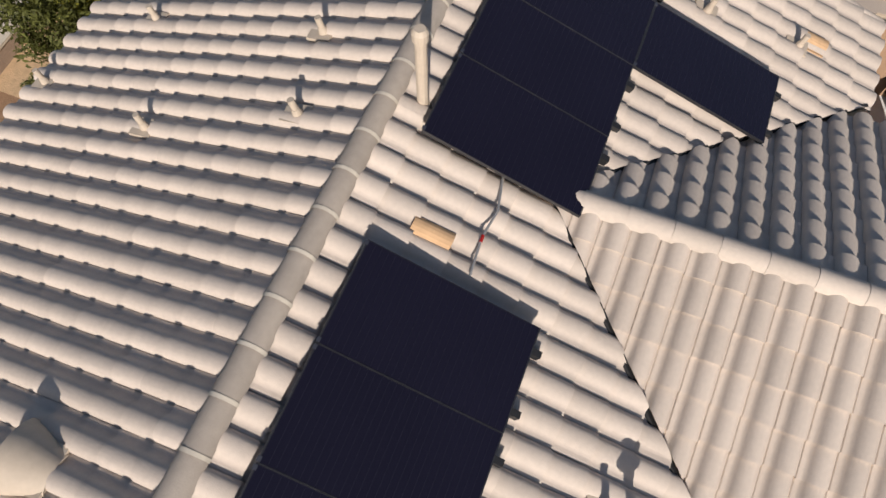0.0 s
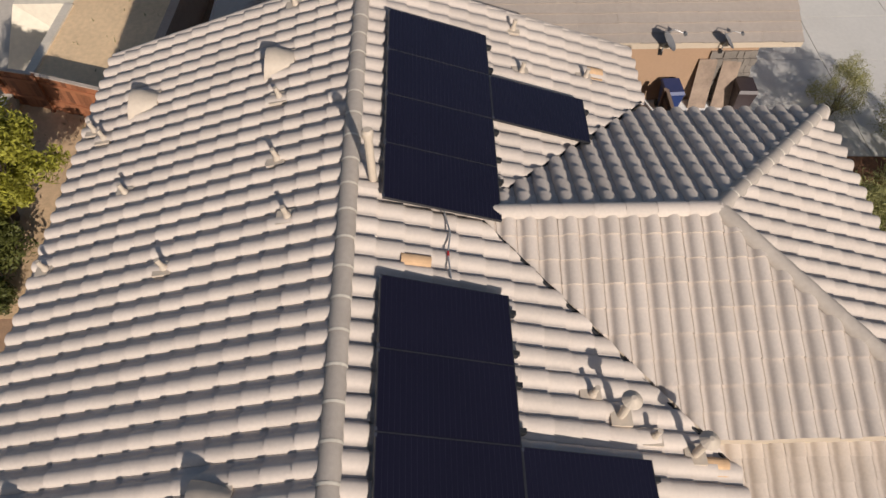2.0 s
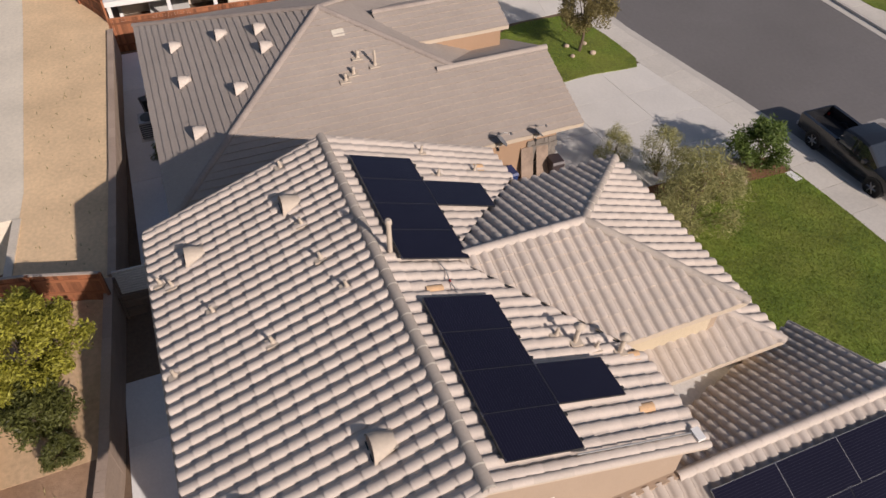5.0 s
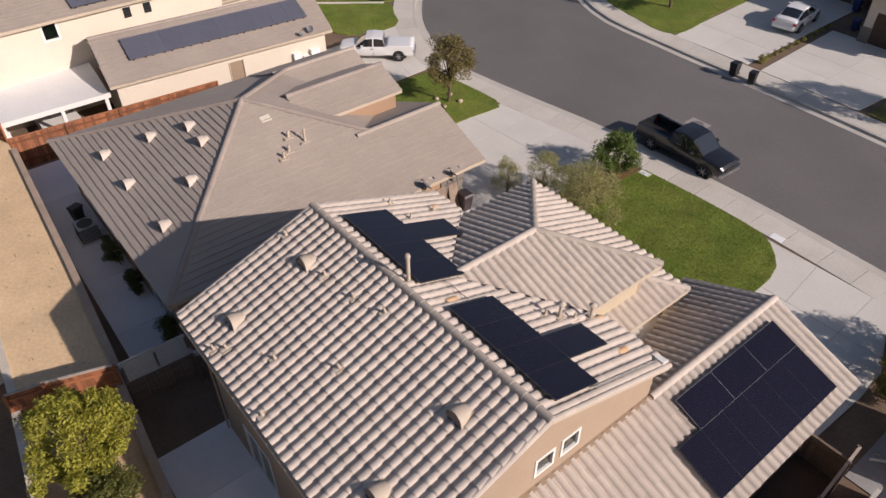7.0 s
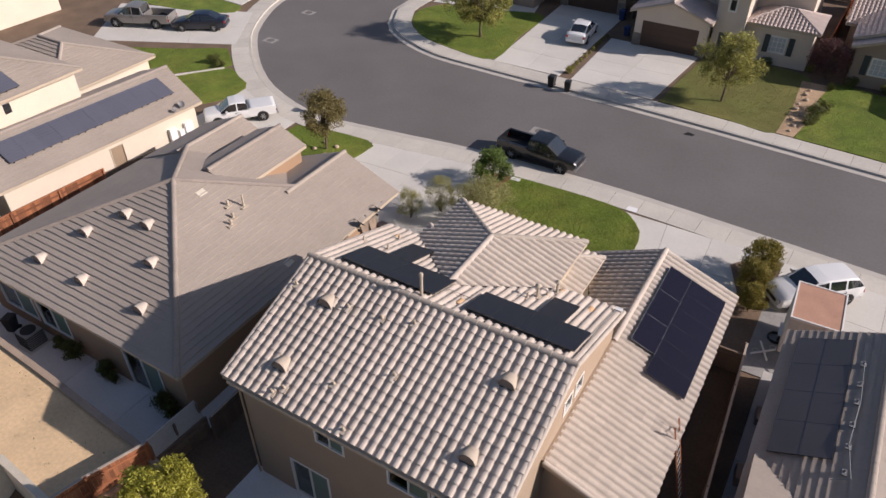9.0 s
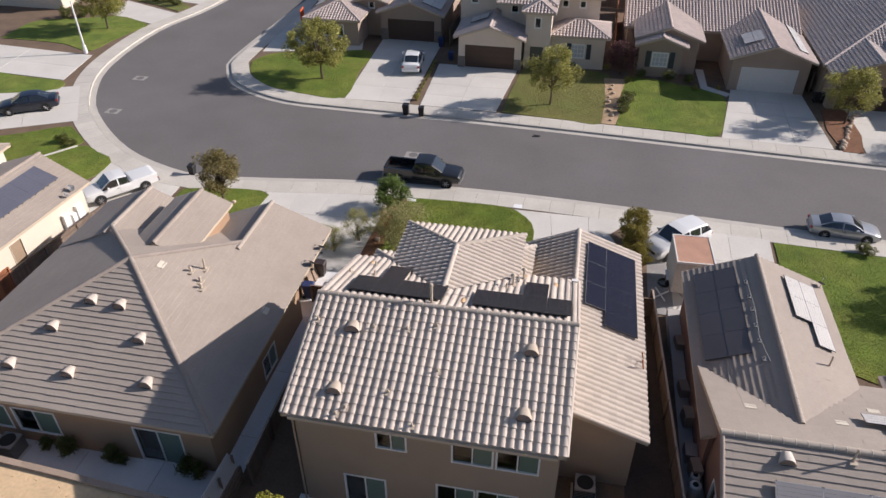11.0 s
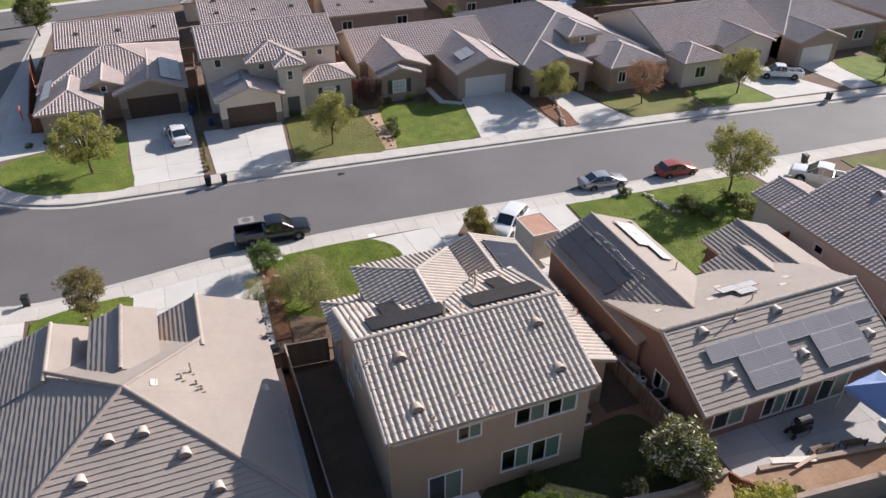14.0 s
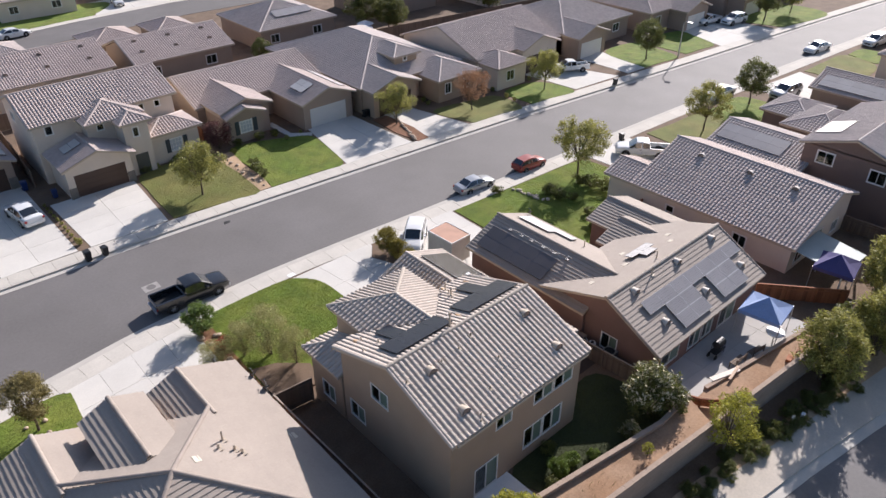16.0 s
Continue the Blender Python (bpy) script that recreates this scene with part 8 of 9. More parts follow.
fence((-12.1, 46.0), (-11.4, 60.0), 1.8, M_FENCE2, "weathered fence between two houses")
fence((3.9, 44.0), (4.3, 60.0), 1.8, M_FENCE, "red-brown fence between two houses")
fence((-27.5, 62.6), (27.0, 60.9), 1.8, M_FENCE2, "long weathered fence behind the houses")
fence((27.0, 62.0), (82.0, 56.0), 1.8, M_FENCE2, "long weathered fence behind the houses")
fence((20.7, 41.0), (20.6, 60.0), 1.8, M_FENCE2, "weathered fence between two houses")
fence((36.8, 37.5), (36.8, 58.0), 1.8, M_FENCE2, "weathered fence between two houses")
fence((34.5, 5.0), (35.0, -11.0), 1.8, M_FENCE2, "weathered fence between two houses")
fence((57.5, 4.0), (58.5, -12.0), 1.8, M_FENCE2, "weathered fence between two houses")
LOW, TALL = "tan block wall holding up a dirt bank", "tall tan block wall along the back of the lots"
for a, b in (((-28.2, -7.5), (-17.3, -8.1)), ((-17.3, -8.1), (-11.5, -8.5)), ((-11.4, -8.6), (-5.2, -9.1)), ((-5.2, -9.1), (0.5, -9.95)), ((0.5, -9.95), (4.0, -10.45)), ((4.0, -10.45), (7.0, -10.35))):
    block_wall(a, b, 2.15, LOW)
block_wall((9.0, -10.35), (20.6, -12.15), 1.4, LOW)
# West runs wear the pale colour in place of sun on their face
for a, b in (((-15.5, -11.33), (-11.5, -11.65)), ((-11.5, -11.65), (-8.4, -12.0)), ((-8.4, -12.0), (-2.4, -11.7)), ((-2.4, -11.6), (6.2, -12.4)), ((6.2, -12.4), (16.5, -13.35)), ((16.5, -13.35), (34.0, -17.0))):
    block_wall(a, b, material=M_BLOCKLIT if b[0] < -5 else M_BLOCK, label=TALL, h=2.06 if b[0] < -11 else 2.3 if b[0] < 0 else 2.2, cap=M_BLOCKLIT if b[0] < 0 else M_BLOCK)

# corrugated metal panel over a dark board fence across the side yard
fence((-10.95, -8.45), (-10.85, -6.15), 1.0, M_FENCE2, "dark red-brown boards below a metal sheet", PAD)
gt = thing("metal_gate", (-10.9, -7.3, PAD), "galvanised corrugated metal sheet on a side-yard gate", "gate")
for i in range(10):
    z = PAD + 1.06 + i * 0.075
    part("corrugation", G().tube([(-11.02 - 0.03 * i, -8.45, z), (-10.92 - 0.03 * i, -6.15, z)], [0.042, 0.042], 8), M_METAL, gt)
for y in (-8.4, -7.3, -6.2):
    part("post", G().box((-11.05, y - 0.04, PAD), (-10.96, y + 0.04, PAD + 1.75)), M_FENCE2, gt)

# ---- bins, boxes, clutter ----
def wheelie_bin(colour, label):
    t = thing("wheelie_bin", (0, 0, 0), label, "bin", "wheelie bins")
    part("body", G().prism([(-0.22, -0.24, 0.06), (0.22, -0.24, 0.06), (0.22, 0.22, 0.06), (-0.22, 0.22, 0.06)], [(-0.29, -0.33, 0.98), (0.29, -0.33, 0.98), (0.29, 0.30, 0.98), (-0.29, 0.30, 0.98)]), colour, t)
    part("lid", G().prism([(-0.31, -0.36, 0.98), (0.31, -0.36, 0.98), (0.31, 0.36, 0.98), (-0.31, 0.36, 0.98)], [(-0.27, -0.30, 1.07), (0.27, -0.30, 1.07), (0.27, 0.34, 1.05), (-0.27, 0.34, 1.05)]), colour, t)
    part("handle", G().tube([(-0.22, 0.40, 0.98), (0.22, 0.40, 0.98)], [0.02, 0.02], 6), colour, t)
    for s in (1, -1):
        part("wheel", G().tube([(s * 0.2, 0.27, 0.12), (s * 0.27, 0.27, 0.12)], [0.12, 0.12], 12), M_TYRE, t)
    return t


def bins(colour, label, spots):
    scatter(wheelie_bin(colour, label), [pose(x, y, z, 0, 0, a) @ Matrix.Scale(0.88, 4) for x, y, z, a in spots])


PZ_ = YARD + 0.035
bins(M_DARK, "black wheelie bin standing at the kerb", [(-12.75, 30.3, 0.015, 0), (-11.45, 30.25, 0.015, 8), (-25.4, 17.75, 0.015, 180), (37.0, 15.75, PZ_, 175), (50.3, 26.3, PZ_, 0), (-11.05, 7.0, PZ_, 90), (-11.05, 6.2, PZ_, 90), (20.9, 39.0, PZ_, 90), (21.5, 38.9, PZ_, 90), (-22.6, -6.6, PAD + 0.02, 20)])
bins(M_BLUEBIN, "blue recycling bin beside a garage", [(-12.9, 45.9, PZ_, 0), (-11.3, 42.6, PZ_, 0)])


def boxy(name, a, b, material, label, category, turn=None, group=""):
    ob = solid(name, G().box(a, b), material, label, category, group=group)
    if turn:
        ob.matrix_basis = ob.matrix_basis @ Matrix.Rotation(radians(turn), 4, "Z")
    return ob


def condenser(x, y, label):
    """An air-conditioning condenser with louvred sides and a fan grille."""
    t = thing("air_conditioner", (x, y, PAD), label, "air conditioner", "air conditioners")
    part("casing", G().box((x - 0.4, y - 0.4, PAD + 0.05), (x + 0.4, y + 0.4, PAD + 0.85)), M_METAL, t)
    for i in range(7):
        z = PAD + 0.13 + i * 0.1
        part("louvre", G().box((x - 0.415, y - 0.415, z), (x + 0.415, y + 0.415, z + 0.035)), M_DARK, t)
    part("fan_grille", G().tube([(x, y, PAD + 0.85), (x, y, PAD + 0.88)], [0.33, 0.33], 20), M_DARK, t)
    part("plinth", G().box((x - 0.5, y - 0.5, PAD), (x + 0.5, y + 0.5, PAD + 0.05)), M_CONC, t)


condenser(-21.05, -6.65, "grey air-conditioning unit in a concrete yard")
condenser(2.9, -4.1, "grey air-conditioning unit beside the house")
condenser(7.3, -4.6, "grey air-conditioning unit beside a wall")
for x, y, w, h in ((7.25, 2.4, 0.4, 0.5), (7.3, 0.6, 0.45, 0.7), (7.3, 5.6, 0.4, 0.4), (7.35, -2.3, 0.4, 0.8), (7.25, -1.2, 0.35, 0.35), (7.3, -5.9, 0.4, 0.55)):
    boxy("storage_box", (x - w / 2, y - 0.35, PAD + 0.02), (x + w / 2, y + 0.35, PAD + h), M_STUCCO_GREY, "dull grey storage box in the side yard", "box", 8, "storage boxes")

# ladder against the garage eave
ld = thing("ladder", (5.5, -2.3, YARD), "aluminium ladder leaning on the garage eave", "ladder")
f0, f1, t0, t1 = Vector((5.72, 0.35, YARD)), Vector((5.72, 0.8, YARD)), Vector((4.78, 0.2, 4.45)), Vector((4.78, 0.65, 4.45))
part("stile", G().tube([f0, t0], [0.03, 0.03], 6), M_FENCE, ld)
part("stile", G().tube([f1, t1], [0.03, 0.03], 6), M_FENCE, ld)
for i in range(1, 15):
    part("rung", G().tube([f0.lerp(t0, i / 15), f1.lerp(t1, i / 15)], [0.018, 0.018], 6), M_METAL, ld)

# canopies on the back patios
def canopy(x, y, z, size, h, cloth, label, a=0.0):
    t = thing("canopy", (x, y, z), label, "canopy", "garden canopies")
    R = Matrix.Translation((x, y, z)) @ Matrix.Rotation(radians(a), 4, "Z")
    s = size / 2
    c = [Vector((-s, -s, h)), Vector((s, -s, h)), Vector((s, s, h)), Vector((-s, s, h))]
    top = Vector((0, 0, h + 0.85))
    for i in range(4):
        p, q = c[i], c[(i + 1) % 4]
        m = (p + q) / 2 + Vector((0, 0, -0.06))
        # Blue canopy's east panel goes white: direct sun put into its colour
        part("cloth_panel", G().add([R @ v for v in (p, m, q, top.lerp(m, 0.5) + Vector((0, 0, -0.08)), top)], [(0, 1, 3), (1, 2, 3), (2, 4, 3), (4, 0, 3)]), M_CANVASW if i == 1 and cloth == M_CANVAS else cloth, t)
        part("valance", G().add([R @ v for v in (p, q, q - Vector((0, 0, 0.25)), p - Vector((0, 0, 0.25)))], [(0, 1, 2, 3)]), cloth, t)
        part("leg", G().tube([R @ Vector((p.x, p.y, 0)), R @ p], [0.03, 0.03], 6), M_METAL, t)
    return t


canopy(17.3, -9.6, PAD + 0.025, 2.7, 1.95, M_CANVAS, "blue pop-up canopy on a patio, sunlit panel coloured white", 8)
canopy(25.9, -10.6, PAD, 2.7, 2.0, mat("violet_blue_fabric", (0.075, 0.065, 0.19), 0.8, var=0.1), "violet-blue pop-up canopy in a yard", 10)
pc = thing("patio_cover", (27.0, -9.5, PAD), "grey-green sheet patio cover on posts", "patio cover")
part("sheet", G().prism([(24.95, -11.4, 2.5), (28.8, -11.5, 2.5), (29.3, -7.7, 2.72), (25.2, -7.7, 2.72)], [(24.95, -11.4, 2.56), (28.8, -11.5, 2.56), (29.3, -7.7, 2.78), (25.2, -7.7, 2.78)]), M_COVER, pc)
for x in (25.1, 26.9, 28.7):
    part("post", G().box((x - 0.05, -11.4, YARD), (x + 0.05, -11.3, 2.5)), M_WHITE, pc)
pc = thing("patio_cover", (-33, -4.5, YARD), "white patio cover on white posts", "patio cover")
part("sheet", G().prism([(-36.6, -7.0, 2.5), (-30.0, -7.6, 2.5), (-29.6, -2.2, 2.65), (-36.2, -1.6, 2.65)], [(-36.6, -7.0, 2.6), (-30.0, -7.6, 2.6), (-29.6, -2.2, 2.75), (-36.2, -1.6, 2.75)]), M_SHEET, pc)
for x, y in ((-36.3, -6.8), (-33.2, -7.1), (-30.2, -7.4), (-29.9, -4.6), (-29.7, -2.4)):
    part("post", G().box((x - 0.09, y - 0.09, YARD), (x + 0.09, y + 0.09, 2.5)), M_WHITE, pc)
part("fascia", G().prism([(-30.05, -7.65, 2.4), (-29.95, -7.65, 2.4), (-29.55, -2.15, 2.5), (-29.65, -2.15, 2.5)], [(-30.05, -7.65, 2.66), (-29.95, -7.65, 2.66), (-29.55, -2.15, 2.76), (-29.65, -2.15, 2.76)]), M_WHITE, pc)
boxy("spa_tub", (-33.5, -5.6, YARD), (-31.4, -3.6, 0.95), M_WHITE, "white covered spa tub under a patio cover", "spa tub")
boxy("patio_bench", (-31.0, -6.6, YARD), (-30.3, -4.4, 0.75), M_SHEET, "white bench under a patio cover", "bench")
um = thing("parasol", (-40.0, -8.5, YARD), "dark pink garden parasol", "parasol")
part("pole", G().tube([(-40, -8.5, YARD), (-40, -8.5, 2.6)], [0.03, 0.03], 8), M_METAL, um)
k = 10
part("canopy", G().add([(-40, -8.5, 2.75)] + [(-40 + 1.5 * math.cos(i * 2 * math.pi / k), -8.5 + 1.5 * math.sin(i * 2 * math.pi / k), 2.25) for i in range(k)], [(0, i + 1, (i + 1) % k + 1) for i in range(k)]), mat("dark_pink_fabric", (0.30, 0.02, 0.06), 0.8), um)

# things kept in the narrow yard beside the east house
for x, y, r, h in ((7.2, -3.35, 0.24, 0.85), (7.3, -2.7, 0.2, 0.62)):
    dr = thing("water_drum", (x, y, PAD), "off-white plastic drum in a side yard", "drum", "drums")
    part("drum_body", G().tube([(x, y, PAD + 0.02), (x, y, PAD + 0.06), (x, y, PAD + h - 0.05), (x, y, PAD + h)], [r * 0.94, r, r, r * 0.9], 16), M_WHITE, dr, "", True)
    part("lid", G().tube([(x, y, PAD + h), (x, y, PAD + h + 0.03)], [r * 0.5, r * 0.45], 12), M_DARK, dr)
boxy("storage_box", (7.0, -1.7, PAD + 0.02), (7.5, -1.0, PAD + 0.55), M_METAL, "grey storage box in a side yard", "box")
boxy("storage_box", (7.05, -4.9, PAD + 0.02), (7.5, -4.2, PAD + 0.4), M_DARK, "black storage box in a side yard", "box")

# Dark sheet over the driveway edge: trailer and garage shade as colour
plan("side_path_east", [(6.0, 8.45), (7.35, 8.45), (7.35, 13.2), (6.0, 13.2)], 0.0, DR + 0.008, mat("shade_toned_concrete", (0.30, 0.29, 0.28), 0.9, var=0.2, vscale=0.8, fine=0.12, fscale=8), "concrete path beside a trailer, shade put into its colour", "path")
an = thing("fallen_aerial", (6.62, 9.9, DR), "white roof aerial lying on a side path", "aerial")
part("boom", G().tube([(6.2, 9.62, DR + 0.08), (7.1, 10.16, DR + 0.32)], [0.045, 0.045], 8), M_WHITE, an)
part("cross_bar", G().tube([(6.9, 9.5, DR + 0.12), (6.42, 10.4, DR + 0.28)], [0.045, 0.045], 8), M_WHITE, an)
for k in (0.15, 0.85):
    part("end_loop", G().tube([Vector((6.2, 9.62, DR + 0.06)).lerp(Vector((7.1, 10.16, DR + 0.3)), k) + Vector((0.13 * math.sin(i * 0.785), 0.05, 0.13 - 0.13 * math.cos(i * 0.785))) for i in range(9)], [0.014] * 9, 6), M_METAL, an)
hr = thing("hose_reel", (6.95, 11.2, DR), "coiled dark garden hose on a side path", "hose")
for k in range(3):
    part("hose_coil", G().tube([(6.95 + 0.34 * math.cos(i * 0.524), 11.2 + 0.34 * math.sin(i * 0.524), DR + 0.03 + k * 0.05) for i in range(13)], [0.024] * 13, 6), M_DARK, hr)

for x, y in ((11.57, -14.75), (12.25, -15.0)):
    boxy("meter_box", (x - 0.13, y - 0.1, 0.135), (x + 0.13, y + 0.1, 0.5), M_SHEET, "small white utility box beside the back pavement", "utility box", 12, "utility boxes")

# barbecue, table, timber on the east patio
bq = thing("barbecue", (13.0, -8.9, PAD), "black barbecue on wheels on a patio", "barbecue")
part("bowl", G().tube([(12.6, -8.9, 1.6), (12.65, -8.9, 1.6), (13.4, -8.9, 1.6), (13.45, -8.9, 1.6)], [0.15, 0.28, 0.28, 0.15], 14), M_DARK, bq)
part("shelf", G().box((12.4, -9.15, 1.05), (13.6, -8.65, 1.1)), M_DARK, bq)
for x in (12.5, 13.5):
    for y in (-9.1, -8.7):
        part("leg", G().tube([(x, y, PAD + 0.025), (x, y, 1.55)], [0.02, 0.02], 6), M_DARK, bq)
for y in (-9.15, -8.65):
    part("wheel", G().tube([(12.4, y - 0.03, PAD + 0.2), (12.4, y + 0.03, PAD + 0.2)], [0.17, 0.17], 14), M_TYRE, bq)
tb = thing("garden_table", (17.0, -10.7, PAD), "pale round garden table under the canopy", "table")
part("tabletop", G().tube([(17.0, -10.7, PAD + 0.72), (17.0, -10.7, PAD + 0.76)], [0.6, 0.6], 20), M_SHEET, tb)
part("pedestal", G().tube([(17.0, -10.7, PAD + 0.025), (17.0, -10.7, PAD + 0.72)], [0.05, 0.05], 8), M_WHITE, tb)
M_TIMBER = mat("pale_timber", (0.50, 0.34, 0.23), 0.7, var=0.15)
boxy("timber_board", (9.75, -10.72, 1.41), (11.95, -10.38, 1.45), mat("cream_painted_board", (0.72, 0.63, 0.54), 0.7, var=0.08), "cream painted board lying on a garden wall", "board", -17, "loose boards")
boxy("timber_board", (10.6, -10.95, 1.452), (12.1, -10.78, 1.485), M_TIMBER, "pale loose timber board on a garden wall", "board", 9, "loose boards")


def garden_bench(x, y, a):
    """A slatted bench with a low back."""
    t = thing("garden_bench", (0, 0, 0), "dark red-brown slatted garden bench on a patio", "bench", "patio benches")
    for k in range(3):
        part("seat_slat", G().box((-0.6, -0.2 + k * 0.14, 0.42), (0.6, -0.08 + k * 0.14, 0.45)), M_FENCE2, t)
    for k in range(2):
        part("back_slat", G().box((-0.6, 0.2, 0.55 + k * 0.16), (0.6, 0.23, 0.67 + k * 0.16)), M_FENCE2, t)
    for u in (-0.55, 0.52):
        part("leg", G().box((u, -0.2, 0), (u + 0.05, -0.14, 0.42)), M_FENCE2, t)
        part("leg", G().box((u, 0.2, 0), (u + 0.05, 0.25, 0.85)), M_FENCE2, t)
    t.matrix_basis = pose(x, y, PAD + 0.03, 0, 0, a)


garden_bench(13.0, -10.3, 176)
garden_bench(14.7, -10.6, 170)
for x, y in ((18.0, -12.8), (15.2, -12.5), (19.0, -13.0), (16.4, -12.6)):
    boxy("planter_box", (x - 0.3, y - 0.15, 1.25), (x + 0.3, y + 0.15, 1.45), M_FENCE, "small brown wooden planter on a soil bed", "planter", 10, "planters")

# stones and small things in the front gardens
def rock_field(spots, label, material=M_ROCK):
    rnd = random.Random(77)
    for i, (x, y, r) in enumerate(spots):
        g = G()
        bm = bmesh.new()
        bmesh.ops.create_icosphere(bm, subdivisions=2, radius=r)
        for v in bm.verts:
            v.co *= 1 + 0.25 * noise.noise(v.co * 3 / r * 0.4 + Vector((i * 7.1, 0, 0)))
            v.co.z *= 0.65
        g.add([v.co + Vector((x, y, YARD + 0.05 + r * 0.35)) for v in bm.verts], [[v.index for v in f.verts] for f in bm.faces])
        bm.free()
        solid("garden_rock", g, material, label, "rock", group="garden rocks", smooth=True)


rnd = random.Random(5)
rock_field([(20.95 + 0.16 * i + rnd.uniform(-0.1, 0.1), 30.4 + 0.0 * i + i * 0.42, rnd.uniform(0.14, 0.26)) for i in range(16)], "tan rock edging a mulch bed")
rock_field([(-20.8, 14.6, 0.16), (-20.9, 13.5, 0.14), (-21.9, 13.7, 0.15), (-21.8, 14.7, 0.13)], "pale rock round a street tree")
rock_field([(20.55 + i * 0.05 + rnd.uniform(-0.25, 0.25), 15.7 - i * 0.26 + rnd.uniform(-0.1, 0.1), rnd.uniform(0.12, 0.22)) for i in range(14)], "pale tan rock in a row across a lawn", mat("pale_tan_rock", (0.55, 0.46, 0.36), 0.9, var=0.2, vscale=3))
rock_field([(-10.7, 15.3, 0.3), (-9.8, 15.0, 0.18), (-10.4, 14.4, 0.15), (-10.2, 12.2, 0.2), (-9.6, 14.9, 0.2)], "pale rock in a mulch bed")
rock_field([(3.9 + rnd.uniform(-0.3, 0.4), 32.0 + i * 0.9, rnd.uniform(0.1, 0.2)) for i in range(9)], "tan rock on bare dirt")
solid("garden_boulder", G().tube([(23.2, 6.0, YARD), (23.2, 6.0, YARD + 0.3), (23.2, 6.0, YARD + 0.55)], [0.75, 0.7, 0.3], 14), M_SHEET, "white rounded garden ornament", "ornament", smooth=True)
boxy("utility_cover", (-9.5, 17.0, YARD + 0.04), (-8.9, 17.35, YARD + 0.062), M_SHEET, "white utility box cover in the lawn", "cover", 5)
boxy("utility_cover", (-2.4, 17.55, YARD + 0.02), (-1.8, 18.0, YARD + 0.042), M_GREYCONC, "grey meter cover in the pavement", "cover", 0)
M_COLLAR = mat("manhole_collar_concrete", (0.33, 0.31, 0.29), 0.9, var=0.15, vscale=2)
for x, y in ((-38.5, 33.15), (-37.0, 26.3), (-10.6, 23.65)):
    mh = thing("manhole_cover", (x, y, 0), "iron manhole cover with a pale collar", "manhole", "manholes")
    part("collar", G().box((x - 0.6, y - 0.45, -0.01), (x + 0.6, y + 0.45, 0.006)), M_COLLAR, mh)
    part("lid", G().tube([(x, y, 0.0), (x, y, 0.012)], [0.34, 0.34], 18), M_ASPHALT, mh)
solid("road_rag", G().prism([(-2.2, 28.25, 0.002), (-1.6, 28.3, 0.002), (-1.45, 28.6, 0.002), (-2.0, 28.75, 0.002)], [(-2.1, 28.35, 0.05), (-1.7, 28.38, 0.03), (-1.6, 28.55, 0.05), (-1.95, 28.6, 0.04)]), M_DARK, "dark crumpled rag lying on the road", "rag")
# street light and sign
sl = thing("street_lamp", (-46.8, 37.5, YARD), "tall white street lamp on a pale base at the bend", "street lamp")
part("base", G().tube([(-46.8, 37.5, YARD + 0.03), (-46.8, 37.5, 0.95)], [0.2, 0.16], 12), M_SHEET, sl)
part("pole", G().tube([(-46.8, 37.5, 0.9), (-46.8, 37.5, 8.2), (-46.4, 37.4, 8.6), (-45.2, 37.1, 8.8)], [0.09, 0.06, 0.05, 0.04], 8), M_SHEET, sl)
part("lamp_head", G().box((-45.5, 36.9, 8.72), (-44.8, 37.2, 8.87)), M_METAL, sl)
sl = thing("street_lamp", (66.0, 27.2, YARD), "tall grey street lamp beside the road", "street lamp")
part("pole", G().tube([(66, 27.2, YARD), (66, 27.2, 4.7), (65.9, 26.9, 5.0), (65.6, 26.2, 5.1)], [0.1, 0.07, 0.05, 0.04], 8), M_METAL, sl)
part("lamp_head", G().box((65.35, 25.7, 5.02), (65.75, 26.35, 5.17)), M_METAL, sl)
boxy("front_sign", (-28.3, 47.6, 1.2), (-28.22, 49.0, 2.3), mat("orange_banner", (0.65, 0.12, 0.03), 0.7), "orange banner on a side fence", "banner", 8)

# blue bin, stacked boards and pots in the west side yard
bins(M_BLUEBIN, "dark blue bin in a narrow side yard", [(-12.2, 5.65, PAD + 0.02, 92)])
bins(mat("dark_brown_bin_plastic", (0.05, 0.035, 0.035), 0.5), "dark brown bin in a narrow side yard", [(-12.2, 7.65, PAD + 0.02, 88)])
for y in (6.3, 6.95):
    solid("leaning_board", G().prism([(-12.35, y, PAD + 0.02), (-12.28, y, PAD + 0.02), (-12.28, y + 0.5, PAD + 0.02), (-12.35, y + 0.5, PAD + 0.02)], [(-12.64, y, 2.15), (-12.60, y, 2.15), (-12.60, y + 0.5, 2.15), (-12.64, y + 0.5, 2.15)]), mat("weathered_board", (0.27, 0.20, 0.15), 0.85, var=0.3, vscale=3), "weathered tan board leaning on a house wall", "board", group="leaning boards")
# parasols behind the tan house
for x, y in ((37.9, 61.6), (39.4, 63.4)):
    um = thing("parasol", (x, y, YARD), "white garden parasol in a back yard", "parasol", "white parasols")
    part("pole", G().tube([(x, y, YARD), (x, y, 2.5)], [0.03, 0.03], 8), M_METAL, um)
    part("canopy", G().add([(x, y, 2.7)] + [(x + 1.3 * math.cos(i * math.pi / 4), y + 1.3 * math.sin(i * math.pi / 4), 2.25) for i in range(8)], [(0, i + 1, (i + 1) % 8 + 1) for i in range(8)]), M_CANVASW, um)

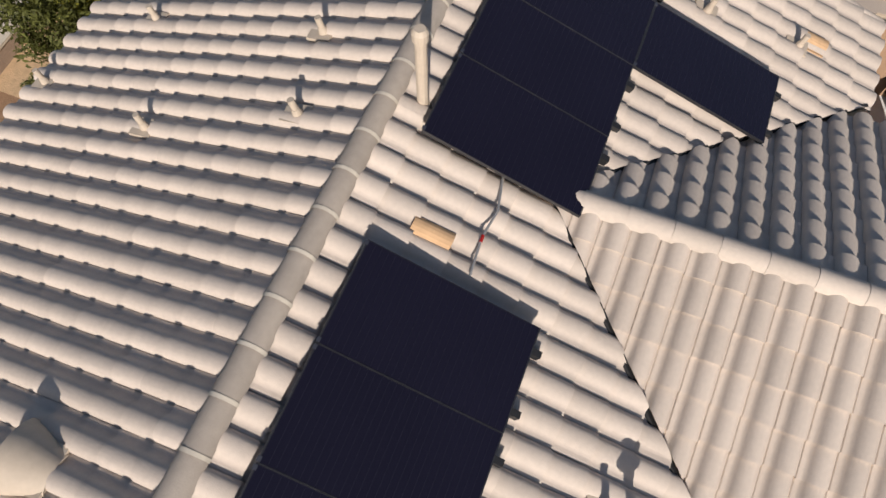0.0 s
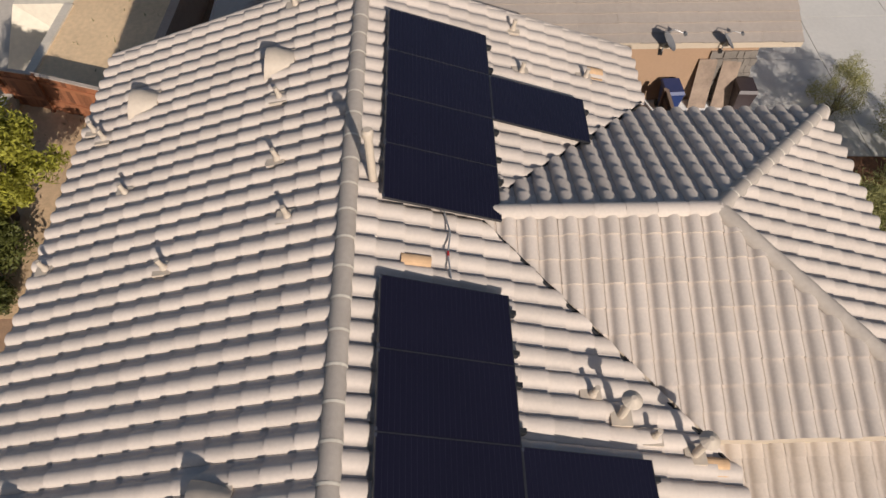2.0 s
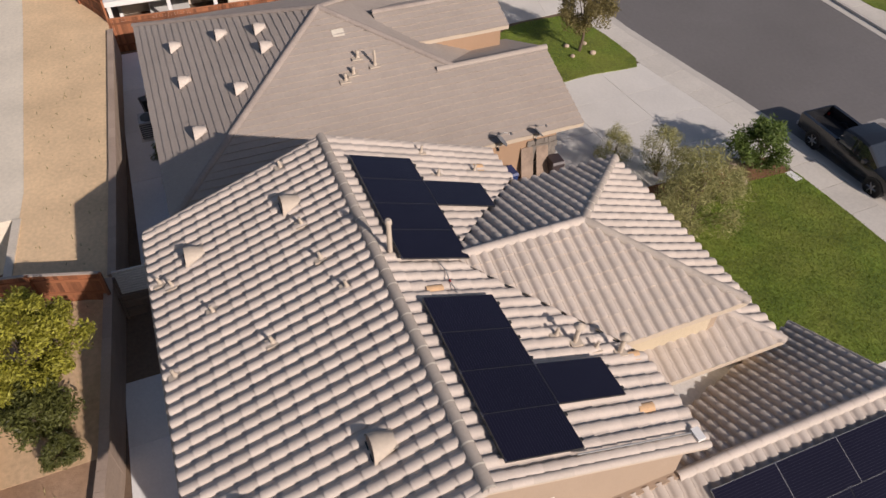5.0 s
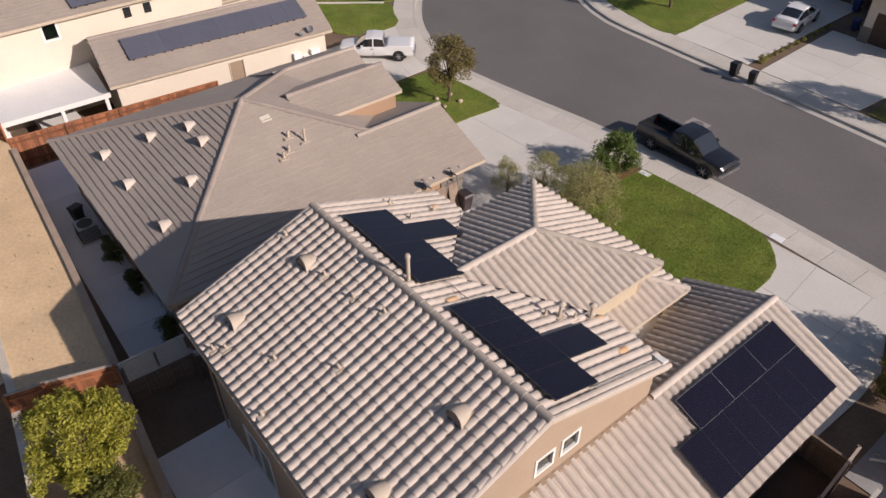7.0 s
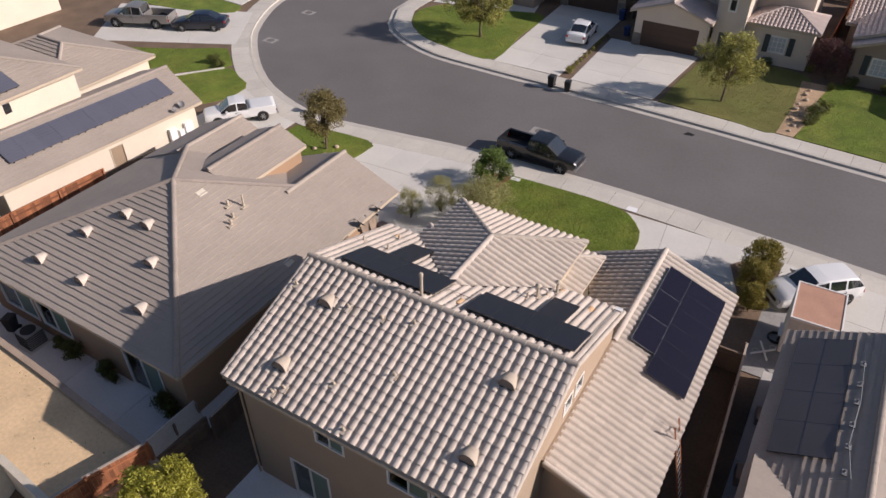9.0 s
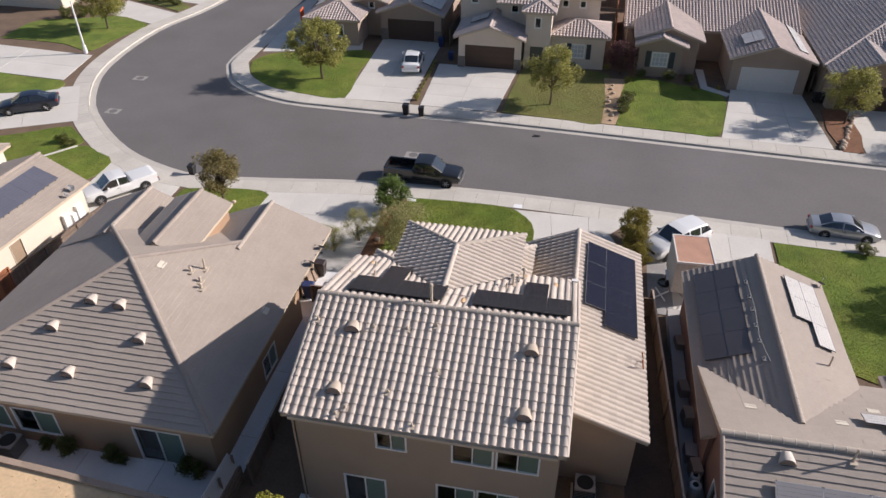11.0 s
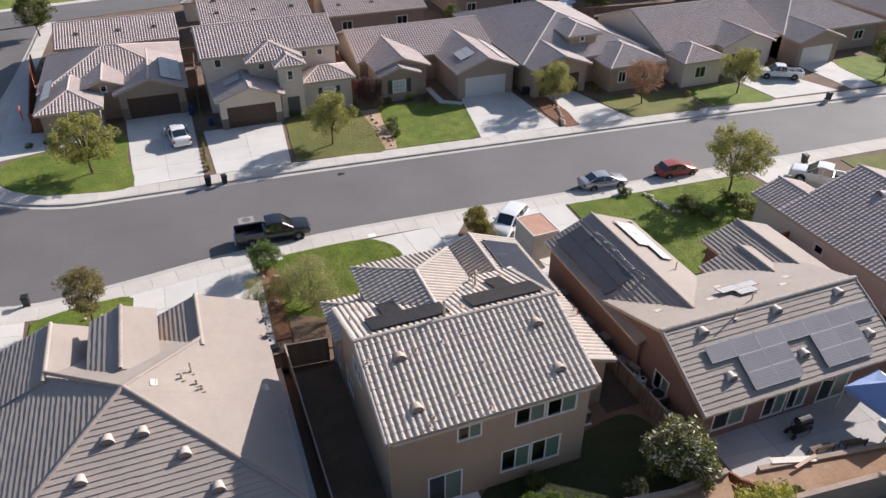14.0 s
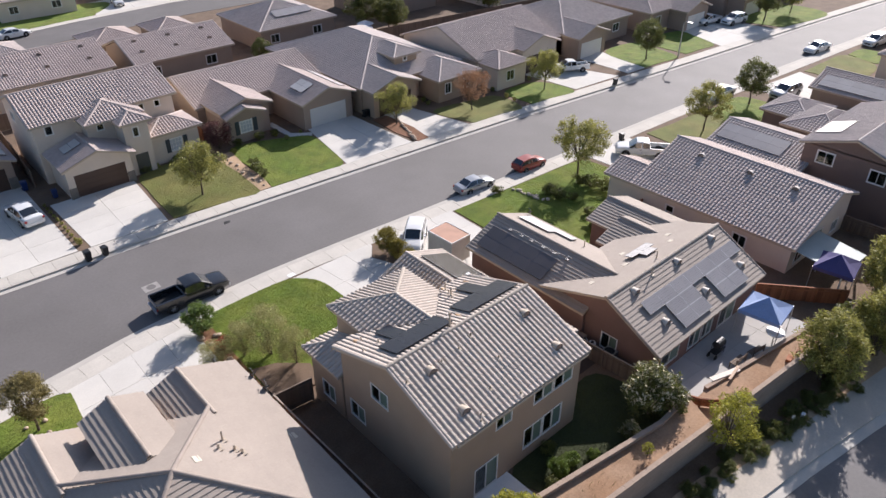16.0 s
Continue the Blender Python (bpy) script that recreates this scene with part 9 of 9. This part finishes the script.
# ---- loose blades standing out of the lawns ----
def grass(name, outline, n, z, material, label, seed, h=0.04):
    """Short blades scattered inside an outline of the plan."""
    rnd = random.Random(seed)
    xs, ys = [p[0] for p in outline], [p[1] for p in outline]
    g = G()
    while n > 0:
        x, y = rnd.uniform(min(xs), max(xs)), rnd.uniform(min(ys), max(ys))
        odd = False
        for (xa, ya), (xb, yb) in zip(outline, outline[1:] + outline[:1]):
            if (ya > y) != (yb > y) and x < (xb - xa) * (y - ya) / (yb - ya) + xa:
                odd = not odd
        if not odd:
            continue
        n -= 1
        a, k = rnd.uniform(0, math.pi), rnd.uniform(0.6, 1.5) * h
        c, s = math.cos(a) * 0.02, math.sin(a) * 0.02
        lx, ly = rnd.uniform(-0.6, 0.6) * k, rnd.uniform(-0.6, 0.6) * k
        b = len(g.v)
        g.v += [(x - c, y - s, z), (x + c, y + s, z), (x + lx, y + ly, z + k)]
        g.f.append((b, b + 1, b + 2))
        g.m.append(0)
    me = bpy.data.meshes.new(name)
    me.from_pydata(g.v, [], g.f)
    me.materials.append(material)
    tagged(put(new(name, me)), label, "grass", kind="stuff")


M_BLADE = mat("grass_blade", (0.195, 0.255, 0.030), 0.8, var=0.25, vscale=0.7, fine=0, island=0.3, thin=0.35, tint=(0.215, 0.245, 0.04))
M_STRAW = mat("straw_blade", (0.33, 0.27, 0.13), 0.85, var=0.2, vscale=0.7, fine=0, island=0.4, thin=0.3)
ZL = YARD + 0.045
grass("grass_main", LAWNS["lawn_main"], 40000, ZL, M_BLADE, "green grass blades of the front lawn", 41)
grass("grass_east", LAWNS["lawn_east"], 40000, ZL, M_BLADE, "green grass blades of a neighbour's lawn", 42)
grass("grass_west", LAWNS["lawn_west"], 8000, ZL, M_BLADE, "green grass blades round a street tree", 43)
grass("grass_bend", LAWNS["lawn_bend"], 9000, ZL, M_BLADE, "green grass blades at the bend", 44)
grass("grass_corner", LAWNS["lawn_corner"], 14000, ZL, M_BLADE, "green grass blades of a corner lawn", 45)
grass("grass_across", LAWNS["lawn_white_garage"], 12000, ZL, M_BLADE, "green grass blades across the street", 46)
grass("grass_dry", LAWNS["lawn_two_storey"], 14000, ZL, mat("dry_grass_blade", (0.23, 0.215, 0.06), 0.8, var=0.25, fine=0, island=0.4, thin=0.3), "dry olive grass blades across the street", 50)
grass("grass_bend_south", LAWNS["lawn_bend_south"], 5000, ZL, M_BLADE, "green grass blades beside a driveway", 51)
# These blades take the same shade-darkened green as the lawn below
grass("grass_back", [(-3.2, -8.4), (3.3, -10.0), (5.6, -9.8), (5.4, -5.4), (2.2, -5.4), (-3.2, -6.6)], 9000, PAD + 0.025, mat("shade_dark_blade", (0.06, 0.08, 0.015), 0.8, var=0.25, fine=0, island=0.4), "dark grass blades of the shaded back lawn", 47)
grass("weeds_bank", [(-28, -11.0), (-12, -11.0), (-12, -8.8), (-17.3, -8.5), (-28, -8.0)], 90, 1.995, M_STRAW, "dry weeds on the dirt bank", 48, 0.12)
grass("weeds_bed", [(-11.2, -11.1), (-2.4, -11.1), (5.8, -12.0), (4.0, -10.8), (-2.5, -9.8), (-11.2, -9.0)], 200, 1.845, M_STRAW, "dry weeds in the raised bed", 49, 0.10)

# ---- many small pieces, last ----
pavement(KERB_NEAR, 1, "pavement_near")
pavement(KERB_FAR, -1, "pavement_far")
for me, deck, tiles, u, up, n in LATE:
    for p, tw in tiles:
        ob = part("roof_tile", me, None, deck)
        ob.matrix_basis = Matrix.Translation(p) @ Matrix((u, up, n)).transposed().to_4x4() @ pose(0, 0, 0, 0, 0, math.degrees(tw))
